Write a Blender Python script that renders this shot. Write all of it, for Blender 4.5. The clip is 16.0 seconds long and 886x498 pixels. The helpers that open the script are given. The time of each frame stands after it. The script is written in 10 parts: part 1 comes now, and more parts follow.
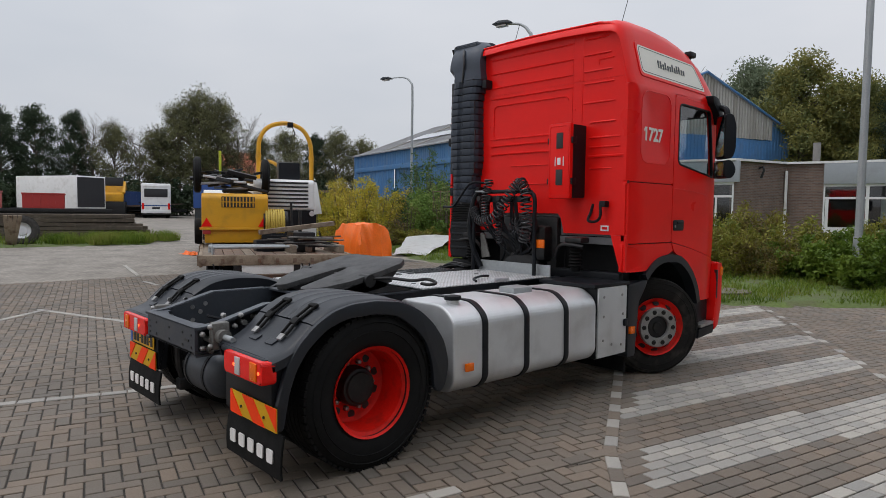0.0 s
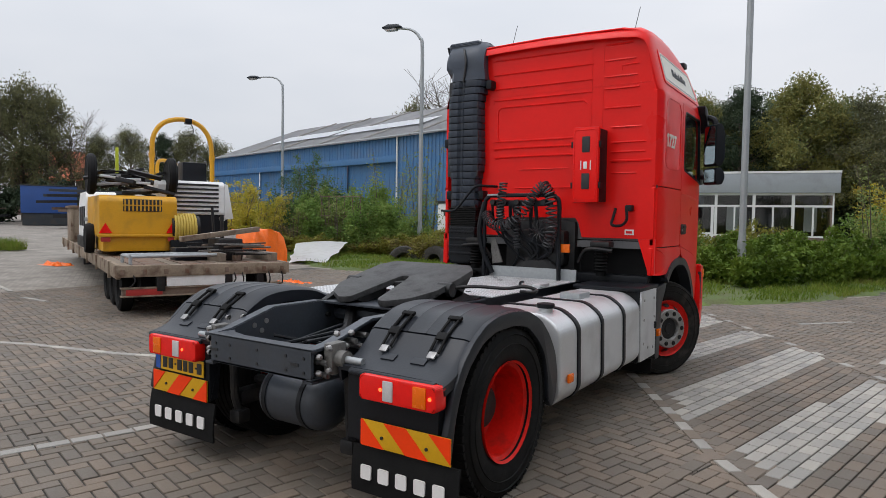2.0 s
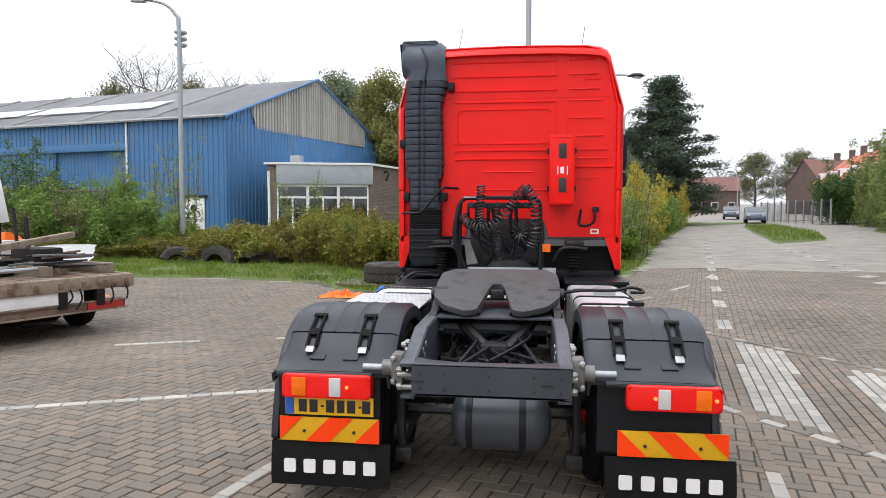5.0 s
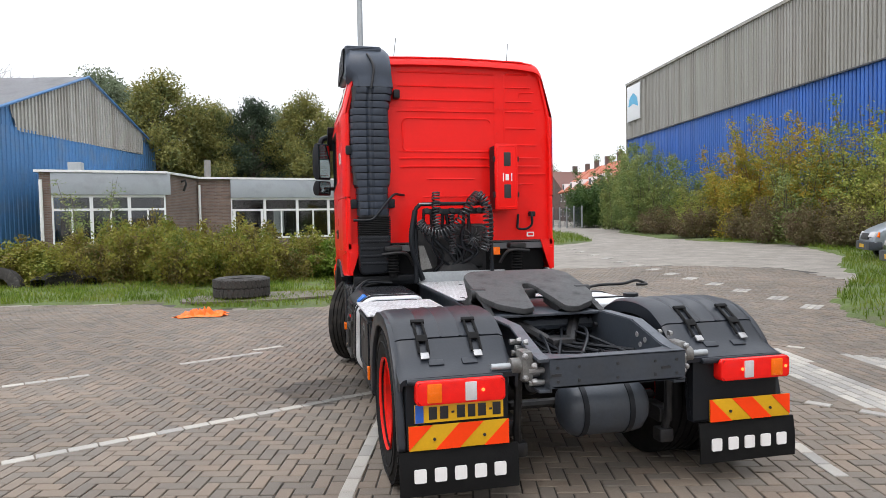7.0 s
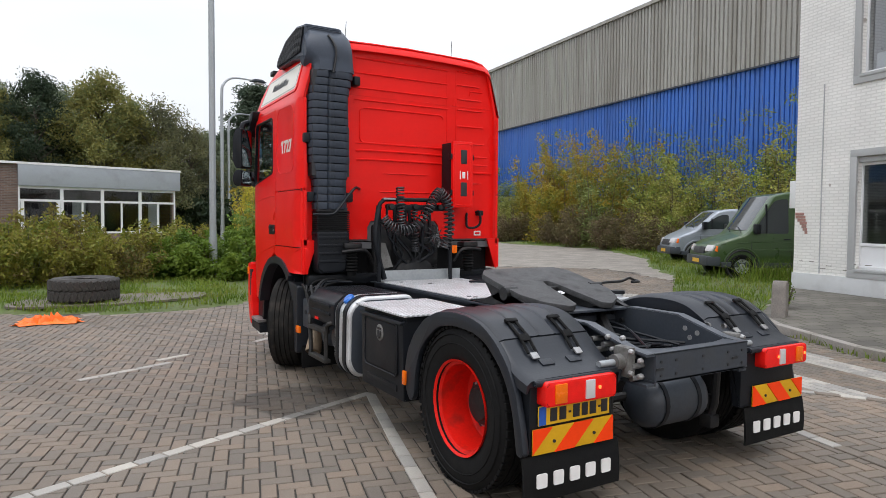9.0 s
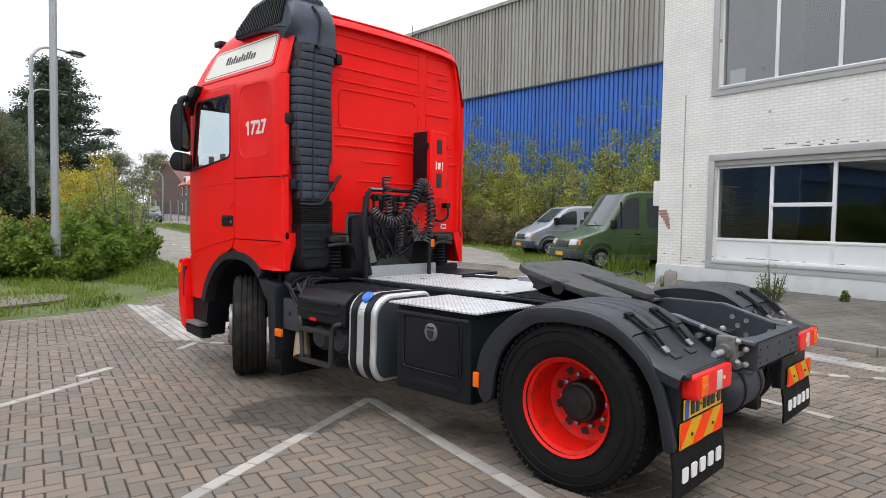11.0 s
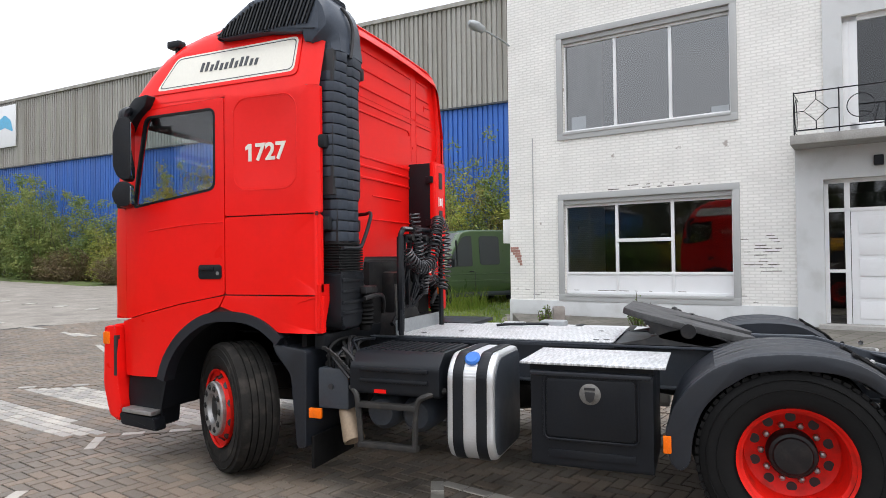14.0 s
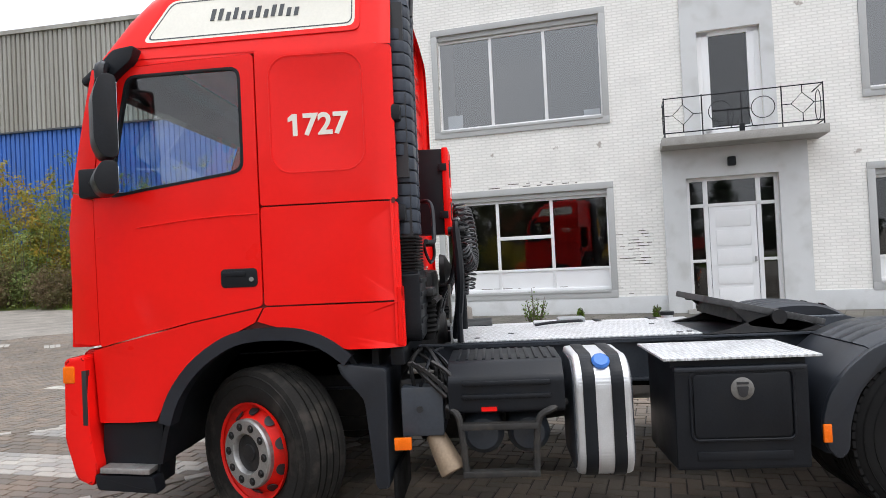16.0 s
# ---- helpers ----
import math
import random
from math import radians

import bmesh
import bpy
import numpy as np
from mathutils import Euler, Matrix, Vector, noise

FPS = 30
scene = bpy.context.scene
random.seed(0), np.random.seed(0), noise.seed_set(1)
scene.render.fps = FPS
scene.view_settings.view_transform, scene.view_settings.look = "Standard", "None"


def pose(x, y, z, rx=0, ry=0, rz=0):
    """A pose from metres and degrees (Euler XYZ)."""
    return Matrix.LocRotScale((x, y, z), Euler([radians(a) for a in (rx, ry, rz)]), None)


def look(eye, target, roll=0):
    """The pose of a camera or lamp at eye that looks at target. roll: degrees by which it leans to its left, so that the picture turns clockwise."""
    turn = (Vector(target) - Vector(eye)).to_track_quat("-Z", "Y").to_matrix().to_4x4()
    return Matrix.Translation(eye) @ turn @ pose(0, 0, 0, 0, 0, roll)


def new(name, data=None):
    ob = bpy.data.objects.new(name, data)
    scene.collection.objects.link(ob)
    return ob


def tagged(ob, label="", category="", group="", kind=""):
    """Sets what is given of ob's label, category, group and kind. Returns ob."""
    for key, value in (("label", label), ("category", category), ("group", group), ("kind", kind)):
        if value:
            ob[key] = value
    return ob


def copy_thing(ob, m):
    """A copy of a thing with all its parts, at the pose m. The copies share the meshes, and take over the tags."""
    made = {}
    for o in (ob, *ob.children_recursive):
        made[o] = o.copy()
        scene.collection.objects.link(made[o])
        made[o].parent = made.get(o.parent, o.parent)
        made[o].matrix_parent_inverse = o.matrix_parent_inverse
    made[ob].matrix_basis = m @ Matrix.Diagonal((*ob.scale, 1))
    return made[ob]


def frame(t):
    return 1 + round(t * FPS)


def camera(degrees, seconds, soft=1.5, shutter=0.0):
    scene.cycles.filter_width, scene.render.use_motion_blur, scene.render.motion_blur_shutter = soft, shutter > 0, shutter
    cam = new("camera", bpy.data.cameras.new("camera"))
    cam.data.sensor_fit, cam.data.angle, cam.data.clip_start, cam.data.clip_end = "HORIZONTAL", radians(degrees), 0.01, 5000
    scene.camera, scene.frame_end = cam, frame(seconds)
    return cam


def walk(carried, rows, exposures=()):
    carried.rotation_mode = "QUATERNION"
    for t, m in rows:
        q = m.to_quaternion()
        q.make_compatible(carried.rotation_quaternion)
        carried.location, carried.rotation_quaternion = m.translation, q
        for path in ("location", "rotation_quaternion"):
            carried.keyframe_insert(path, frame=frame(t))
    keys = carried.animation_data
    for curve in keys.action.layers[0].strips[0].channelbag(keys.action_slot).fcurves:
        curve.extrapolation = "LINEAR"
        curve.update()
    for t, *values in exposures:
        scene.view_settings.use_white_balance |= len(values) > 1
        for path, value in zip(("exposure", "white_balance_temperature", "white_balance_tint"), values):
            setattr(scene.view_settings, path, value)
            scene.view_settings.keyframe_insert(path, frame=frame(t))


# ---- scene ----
cam = camera(68.5, 16.0, 0.5)
PATH = [
    (0, (4.534, -2.491, 1.664), (3.073, -1.13, 1.546), 0.8),
    (0.5, (4.19, -2.779, 1.656), (2.783, -1.362, 1.546), 1.0),
    (1, (3.884, -3.078, 1.649), (2.557, -1.59, 1.497), 1.5),
    (1.5, (3.453, -3.217, 1.61), (2.202, -1.658, 1.548), -3.1),
    (2, (2.977, -3.364, 1.615), (1.871, -1.7, 1.523), 0.9),
    (2.5, (2.553, -3.485, 1.622), (1.562, -1.752, 1.5), 0.6),
    (3, (2.101, -3.622, 1.658), (1.235, -1.826, 1.501), 0.5),
    (3.5, (1.66, -3.83, 1.689), (0.905, -1.984, 1.542), -1.0),
    (4, (1.171, -3.963, 1.665), (0.538, -2.068, 1.573), -0.3),
    (4.5, (0.69, -4.091, 1.674), (0.199, -2.154, 1.59), -0.3),
    (5, (0.218, -4.268, 1.705), (-0.039, -2.288, 1.596), 0.1),
    (5.2, (-0.003, -4.289, 1.673), (-0.158, -2.298, 1.57), -0.2),
    (7.3, (-2.019, -4.233, 1.677), (-1.494, -2.305, 1.602), 0.1),
    (7.5, (-2.165, -4.182, 1.688), (-1.582, -2.271, 1.613), 0.9),
    (8, (-2.543, -3.906, 1.639), (-1.778, -2.06, 1.546), -0.3),
    (8.5, (-2.968, -3.635, 1.631), (-2.08, -1.844, 1.567), 1.6),
    (9, (-3.355, -3.406, 1.642), (-2.331, -1.69, 1.559), 0.4),
    (9.2, (-3.465, -3.256, 1.635), (-2.382, -1.576, 1.547), -0.2),
    (11.3, (-4.706, -1.91, 1.599), (-3.182, -0.617, 1.52), -0.5),
    (11.5, (-4.829, -1.769, 1.611), (-3.258, -0.533, 1.539), -1.8),
    (12, (-4.948, -1.392, 1.609), (-3.288, -0.281, 1.526), -1.1),
    (12.5, (-5.027, -1.019, 1.661), (-3.307, 0.001, 1.617), 0.1),
    (13, (-5.168, -0.566, 1.641), (-3.384, 0.337, 1.615), -1.0),
    (13.5, (-5.18, -0.077, 1.615), (-3.34, 0.706, 1.576), -0.5),
    (14, (-5.196, 0.423, 1.621), (-3.339, 1.163, 1.652), -0.7),
    (14.5, (-5.264, 0.911, 1.619), (-3.369, 1.55, 1.645), -2.2),
    (15, (-5.212, 1.424, 1.627), (-3.279, 1.935, 1.68), -2.2),
    (15.5, (-5.182, 1.936, 1.603), (-3.207, 2.251, 1.657), -2.6),
    (16, (-4.991, 2.423, 1.6), (-2.997, 2.569, 1.631), -2.7),
]
walk(cam, [(t, look(eye, target, roll)) for t, eye, target, roll in PATH], exposures=[(0, -0.40, 6500, 13), (3.5, 0.16, 6500, 13), (5, 0.45, 6500, 13), (7.5, 0.46, 6500, 13), (8.0, 0.48, 6500, 13), (8.5, 0.36, 6500, 13), (9, 0.18, 6500, 13), (12, 0.44, 6500, 13), (14, 0.48, 6500, 13), (16, 0.5, 6500, 13)])

# ---- world ----
world = bpy.data.worlds.new("overcast")
scene.world = world
world.use_nodes = True
wn, wl = world.node_tree.nodes, world.node_tree.links
wn.clear()
w_out, w_bg = wn.new("ShaderNodeOutputWorld"), wn.new("ShaderNodeBackground")
w_sky, w_mix, w_noise, w_ramp = wn.new("ShaderNodeTexSky"), wn.new("ShaderNodeMixRGB"), wn.new("ShaderNodeTexNoise"), wn.new("ShaderNodeValToRGB")
w_sky.sky_type, w_sky.sun_disc = "NISHITA", False
w_sky.sun_elevation, w_sky.sun_rotation = radians(38), radians(200)
w_sky.air_density, w_sky.dust_density = 1.0, 4.0
w_scale = wn.new("ShaderNodeVectorMath")
w_scale.operation = "SCALE"
w_scale.inputs[3].default_value = 0.05
wl.new(w_sky.outputs[0], w_scale.inputs[0])
w_map, w_co = wn.new("ShaderNodeMapping"), wn.new("ShaderNodeTexCoord")
w_map.inputs["Scale"].default_value = (1.0, 1.0, 3.0)
wl.new(w_co.outputs["Generated"], w_map.inputs[0])
wl.new(w_map.outputs[0], w_noise.inputs["Vector"])
w_noise.inputs["Scale"].default_value, w_noise.inputs["Detail"].default_value = 1.6, 4
w_ramp.color_ramp.elements[0].position, w_ramp.color_ramp.elements[0].color = 0.3, (0.78, 0.85, 0.92, 1)
w_ramp.color_ramp.elements[1].position, w_ramp.color_ramp.elements[1].color = 0.7, (0.96, 1.0, 1.04, 1)
wl.new(w_noise.outputs["Fac"], w_ramp.inputs[0])
w_mix.inputs[0].default_value = 0.85
wl.new(w_scale.outputs[0], w_mix.inputs[1])
wl.new(w_ramp.outputs[0], w_mix.inputs[2])
# an overcast sky is brighter overhead than at the horizon
w_sep, w_sq, w_up, w_zen = wn.new("ShaderNodeSeparateXYZ"), wn.new("ShaderNodeMath"), wn.new("ShaderNodeMath"), wn.new("ShaderNodeVectorMath")
wl.new(w_co.outputs["Generated"], w_sep.inputs[0])
w_sq.operation, w_up.operation = "MULTIPLY", "MULTIPLY_ADD"
wl.new(w_sep.outputs[2], w_sq.inputs[0])
wl.new(w_sep.outputs[2], w_sq.inputs[1])
wl.new(w_sq.outputs[0], w_up.inputs[0])
w_up.inputs[1].default_value, w_up.inputs[2].default_value = 1.5, 1.0
w_zen.operation = "SCALE"
wl.new(w_mix.outputs[0], w_zen.inputs[0])
wl.new(w_up.outputs[0], w_zen.inputs[3])
wl.new(w_zen.outputs[0], w_bg.inputs[0])
w_bg.inputs[1].default_value = 1.0
wl.new(w_bg.outputs[0], w_out.inputs[0])

sun = new("sun", bpy.data.lights.new("sun", "SUN"))
sun.data.energy, sun.data.angle, sun.data.color = 0.7, radians(25), (1.0, 0.97, 0.93)
sun.matrix_world = look((0, 0, 20), (6, 8, 0))

# ---- materials ----
MATS = {}


def mat(name, base, rough=0.5, metal=0.0, var=0.18, scale=4.0, fine=60.0, bump=0.0, coat=0.0, dirt=None, dirt_amount=0.0, trans=0.0, emit=0.0, spec=0.5):
    """A surface with colour variation at two scales, an optional layer of dirt and a fine relief."""
    if name in MATS:
        return MATS[name]
    m = bpy.data.materials.new(name)
    m.use_nodes = True
    n, l = m.node_tree.nodes, m.node_tree.links
    p = n["Principled BSDF"]
    co = n.new("ShaderNodeTexCoord")
    big, small = n.new("ShaderNodeTexNoise"), n.new("ShaderNodeTexNoise")
    for t, s, d in ((big, scale, 4), (small, fine, 3)):
        t.inputs["Scale"].default_value, t.inputs["Detail"].default_value = s, d
        l.new(co.outputs["Object"], t.inputs["Vector"])
    add = n.new("ShaderNodeMath")
    add.operation = "ADD"
    l.new(big.outputs["Fac"], add.inputs[0])
    l.new(small.outputs["Fac"], add.inputs[1])
    ramp = n.new("ShaderNodeMapRange")
    ramp.inputs["From Min"].default_value, ramp.inputs["From Max"].default_value = 0.6, 1.4
    ramp.inputs["To Min"].default_value, ramp.inputs["To Max"].default_value = 1 - var, 1 + var
    l.new(add.outputs[0], ramp.inputs["Value"])
    mul = n.new("ShaderNodeVectorMath")
    mul.operation = "SCALE"
    mul.inputs[0].default_value = base
    l.new(ramp.outputs[0], mul.inputs[3])
    colour = mul.outputs[0]
    if dirt:
        dn, dr, mx = n.new("ShaderNodeTexNoise"), n.new("ShaderNodeMapRange"), n.new("ShaderNodeMixRGB")
        dn.inputs["Scale"].default_value, dn.inputs["Detail"].default_value = scale * 1.7, 6
        l.new(co.outputs["Object"], dn.inputs["Vector"])
        dr.inputs["From Min"].default_value, dr.inputs["From Max"].default_value = 0.5, 0.72
        dr.inputs["To Max"].default_value = dirt_amount
        l.new(dn.outputs["Fac"], dr.inputs["Value"])
        l.new(dr.outputs[0], mx.inputs[0])
        l.new(colour, mx.inputs[1])
        mx.inputs[2].default_value = (*dirt, 1)
        colour = mx.outputs[0]
    l.new(colour, p.inputs["Base Color"])
    rr = n.new("ShaderNodeMapRange")
    rr.inputs["From Min"].default_value, rr.inputs["From Max"].default_value = 0.3, 0.7
    rr.inputs["To Min"].default_value, rr.inputs["To Max"].default_value = max(0.02, rough * 0.8), min(1, rough * 1.2)
    l.new(big.outputs["Fac"], rr.inputs["Value"])
    l.new(rr.outputs[0], p.inputs["Roughness"])
    p.inputs["Metallic"].default_value = metal
    p.inputs["Coat Weight"].default_value = coat
    p.inputs["Coat Roughness"].default_value = 0.08
    p.inputs["Specular IOR Level"].default_value = spec
    p.inputs["Transmission Weight"].default_value = trans
    if emit:
        p.inputs["Emission Color"].default_value = (*base, 1)
        p.inputs["Emission Strength"].default_value = emit
    if bump:
        b = n.new("ShaderNodeBump")
        b.inputs["Strength"].default_value, b.inputs["Distance"].default_value = 1.0, bump
        l.new(small.outputs["Fac"], b.inputs["Height"])
        l.new(b.outputs[0], p.inputs["Normal"])
    MATS[name] = m
    return m


def glass(name, tint=(0.9, 0.95, 0.95), dark=0.0, shine=0.10):
    """Thin window glass: a clear sheet with a mirror's gloss by angle."""
    m = bpy.data.materials.new(name)
    m.use_nodes = True
    n, l = m.node_tree.nodes, m.node_tree.links
    n.remove(n["Principled BSDF"])
    tr, gl, mx, lw, pw, mr = (n.new("ShaderNode" + k) for k in ("BsdfTransparent", "BsdfGlossy", "MixShader", "LayerWeight", "Math", "MapRange"))
    tr.inputs[0].default_value = (*[c * (1 - dark) for c in tint], 1)
    gl.inputs["Roughness"].default_value = 0.02
    lw.inputs["Blend"].default_value = 0.5
    pw.operation = "POWER"
    pw.inputs[1].default_value = 4.0
    l.new(lw.outputs["Facing"], pw.inputs[0])
    l.new(pw.outputs[0], mr.inputs["Value"])
    mr.inputs["To Min"].default_value, mr.inputs["To Max"].default_value = shine, 0.95
    l.new(mr.outputs[0], mx.inputs[0])
    l.new(tr.outputs[0], mx.inputs[1])
    l.new(gl.outputs[0], mx.inputs[2])
    l.new(mx.outputs[0], n["Material Output"].inputs[0])
    MATS[name] = m
    return m


def leafy(name, colours, rough=0.55, clump=0.9):
    """Leaves: clumps drift through a short range of colours and every leaf strays a little from its clump."""
    m = bpy.data.materials.new(name)
    m.use_nodes = True
    n, l = m.node_tree.nodes, m.node_tree.links
    p = n["Principled BSDF"]
    geo, ramp, drift, mr, ad = (n.new("ShaderNode" + k) for k in ("NewGeometry", "ValToRGB", "TexNoise", "MapRange", "Math"))
    drift.inputs["Scale"].default_value, drift.inputs["Detail"].default_value = clump, 3
    l.new(geo.outputs["Position"], drift.inputs["Vector"])
    mr.inputs["From Min"].default_value, mr.inputs["From Max"].default_value = 0.34, 0.66
    mr.inputs["To Min"].default_value, mr.inputs["To Max"].default_value = 0.0, 0.62
    l.new(drift.outputs["Fac"], mr.inputs["Value"])
    ad.operation = "MULTIPLY_ADD"
    ad.inputs[1].default_value = 0.38
    l.new(geo.outputs["Random Per Island"], ad.inputs[0])
    l.new(mr.outputs[0], ad.inputs[2])
    l.new(ad.outputs[0], ramp.inputs[0])
    els = ramp.color_ramp.elements
    while len(els) < len(colours):
        els.new(0.5)
    for i, c in enumerate(colours):
        els[i].position, els[i].color = i / (len(colours) - 1), (*c, 1)
    l.new(ramp.outputs[0], p.inputs["Base Color"])
    p.inputs["Roughness"].default_value = rough
    p.inputs["Specular IOR Level"].default_value = 0.22
    tl, mx = n.new("ShaderNodeBsdfTranslucent"), n.new("ShaderNodeMixShader")
    l.new(ramp.outputs[0], tl.inputs[0])
    mx.inputs[0].default_value = 0.3
    l.new(p.outputs[0], mx.inputs[1])
    l.new(tl.outputs[0], mx.inputs[2])
    l.new(mx.outputs[0], n["Material Output"].inputs[0])
    MATS[name] = m
    return m


def streaked(name, base, stain, amount, rough=0.65, along=0.05):
    """Upright sheeting: rain streaks run down it, and each sheet's width has its own shade."""
    m = mat(name, base, rough, 0, 0.12, 0.4, 9)
    n, l = m.node_tree.nodes, m.node_tree.links
    p = n["Principled BSDF"]
    old = p.inputs["Base Color"].links[0].from_socket
    co, mp, no, mr, mx = (n.new("ShaderNode" + k) for k in ("TexCoord", "Mapping", "TexNoise", "MapRange", "MixRGB"))
    mp.inputs["Scale"].default_value = (2.2, 2.2, along)
    l.new(co.outputs["Object"], mp.inputs[0])
    l.new(mp.outputs[0], no.inputs["Vector"])
    no.inputs["Scale"].default_value, no.inputs["Detail"].default_value = 1.0, 7
    mr.inputs["From Min"].default_value, mr.inputs["From Max"].default_value = 0.38, 0.68
    mr.inputs["To Max"].default_value = amount
    l.new(no.outputs["Fac"], mr.inputs["Value"])
    l.new(mr.outputs[0], mx.inputs[0])
    l.new(old, mx.inputs[1])
    mx.inputs[2].default_value = (*stain, 1)
    l.new(mx.outputs[0], p.inputs["Base Color"])
    return m


def chequer(name):
    """Aluminium tread plate: small raised bars in alternating directions."""
    m = mat(name, (0.62, 0.63, 0.64), 0.55, 0.5, 0.12, 5, 40, dirt=(0.36, 0.35, 0.33), dirt_amount=0.4)
    n, l = m.node_tree.nodes, m.node_tree.links
    co, a, b, sep = n.new("ShaderNodeTexCoord"), n.new("ShaderNodeTexWave"), n.new("ShaderNodeTexWave"), n.new("ShaderNodeTexChecker")
    mp = n.new("ShaderNodeMapping")
    mp.inputs["Rotation"].default_value = (0, 0, radians(45))
    l.new(co.outputs["Object"], mp.inputs[0])
    l.new(mp.outputs[0], a.inputs["Vector"])
    l.new(mp.outputs[0], b.inputs["Vector"])
    l.new(mp.outputs[0], sep.inputs["Vector"])
    a.bands_direction, b.bands_direction = "X", "Y"
    a.inputs["Scale"].default_value = b.inputs["Scale"].default_value = 11
    sep.inputs["Scale"].default_value = 28
    mx, bp = n.new("ShaderNodeMixRGB"), n.new("ShaderNodeBump")
    l.new(sep.outputs["Fac"], mx.inputs[0])
    l.new(a.outputs["Fac"], mx.inputs[1])
    l.new(b.outputs["Fac"], mx.inputs[2])
    l.new(mx.outputs[0], bp.inputs["Height"])
    # the base colour is darkened between the raised bars to paint their shade
    p = n["Principled BSDF"]
    old, relief_tone, sc = p.inputs["Base Color"].links[0].from_socket, n.new("ShaderNodeMapRange"), n.new("ShaderNodeVectorMath")
    relief_tone.inputs["From Min"].default_value, relief_tone.inputs["From Max"].default_value = 0.35, 0.75
    relief_tone.inputs["To Min"].default_value, relief_tone.inputs["To Max"].default_value = 0.72, 1.1
    l.new(mx.outputs[0], relief_tone.inputs["Value"])
    sc.operation = "SCALE"
    l.new(old, sc.inputs[0])
    l.new(relief_tone.outputs[0], sc.inputs[3])
    l.new(sc.outputs[0], p.inputs["Base Color"])
    bp.inputs["Strength"].default_value, bp.inputs["Distance"].default_value = 0.8, 0.005
    l.new(bp.outputs[0], n["Principled BSDF"].inputs["Normal"])
    return m


def coursed(name, base, joint, w=0.21, h=0.065, gap=0.01, rough=0.8, depth=0.004, var=0.25, vertical=True, mottle=0.15, flakes=None):
    """Brickwork in courses, too small to tell apart singly: colour by brick, joints recessed."""
    m = bpy.data.materials.new(name)
    m.use_nodes = True
    n, l = m.node_tree.nodes, m.node_tree.links
    p = n["Principled BSDF"]
    co, br, mp = n.new("ShaderNodeTexCoord"), n.new("ShaderNodeTexBrick"), n.new("ShaderNodeMapping")
    if vertical:
        sep, cmb, ad = n.new("ShaderNodeSeparateXYZ"), n.new("ShaderNodeCombineXYZ"), n.new("ShaderNodeMath")
        ad.operation = "ADD"
        l.new(co.outputs["Object"], sep.inputs[0])
        l.new(sep.outputs[0], ad.inputs[0])
        l.new(sep.outputs[1], ad.inputs[1])
        l.new(ad.outputs[0], cmb.inputs[0])
        l.new(sep.outputs[2], cmb.inputs[1])
        l.new(cmb.outputs[0], br.inputs["Vector"])
    else:
        mp.inputs["Rotation"].default_value = (0, 0, radians(30))
        l.new(co.outputs["Object"], mp.inputs[0])
        l.new(mp.outputs[0], br.inputs["Vector"])
    br.inputs["Scale"].default_value = 1.0
    br.inputs["Mortar Size"].default_value = gap
    br.inputs["Brick Width"].default_value, br.inputs["Row Height"].default_value = w, h
    br.inputs["Color1"].default_value = (*[c * (1 - var) for c in base], 1)
    br.inputs["Color2"].default_value = (*[c * (1 + var) for c in base], 1)
    br.inputs["Mortar"].default_value = (*joint, 1)
    no, mr, mul = n.new("ShaderNodeTexNoise"), n.new("ShaderNodeMapRange"), n.new("ShaderNodeVectorMath")
    no.inputs["Scale"].default_value, no.inputs["Detail"].default_value = 1.3, 8
    l.new(co.outputs["Object"], no.inputs["Vector"])
    mr.inputs["From Min"].default_value, mr.inputs["From Max"].default_value = 0.3, 0.7
    mr.inputs["To Min"].default_value, mr.inputs["To Max"].default_value = 1 - mottle, 1 + mottle
    l.new(no.outputs["Fac"], mr.inputs["Value"])
    mul.operation = "SCALE"
    l.new(br.outputs["Color"], mul.inputs[0])
    l.new(mr.outputs[0], mul.inputs[3])
    colour = mul.outputs[0]
    if flakes:
        fn, fr, fm = n.new("ShaderNodeTexNoise"), n.new("ShaderNodeMapRange"), n.new("ShaderNodeMixRGB")
        fn.inputs["Scale"].default_value, fn.inputs["Detail"].default_value = 2.2, 12
        l.new(co.outputs["Object"], fn.inputs["Vector"])
        fr.inputs["From Min"].default_value, fr.inputs["From Max"].default_value = 0.69, 0.72
        l.new(fn.outputs["Fac"], fr.inputs["Value"])
        l.new(fr.outputs[0], fm.inputs[0])
        l.new(colour, fm.inputs[1])
        fm.inputs[2].default_value = (*flakes, 1)
        colour = fm.outputs[0]
    l.new(colour, p.inputs["Base Color"])
    p.inputs["Roughness"].default_value = rough
    inv, bp = n.new("ShaderNodeMath"), n.new("ShaderNodeBump")
    inv.operation = "SUBTRACT"
    inv.inputs[0].default_value = 1.0
    l.new(br.outputs["Fac"], inv.inputs[1])
    l.new(inv.outputs[0], bp.inputs["Height"])
    bp.inputs["Strength"].default_value, bp.inputs["Distance"].default_value = 1.0, depth
    l.new(bp.outputs[0], p.inputs["Normal"])
    MATS[name] = m
    return m


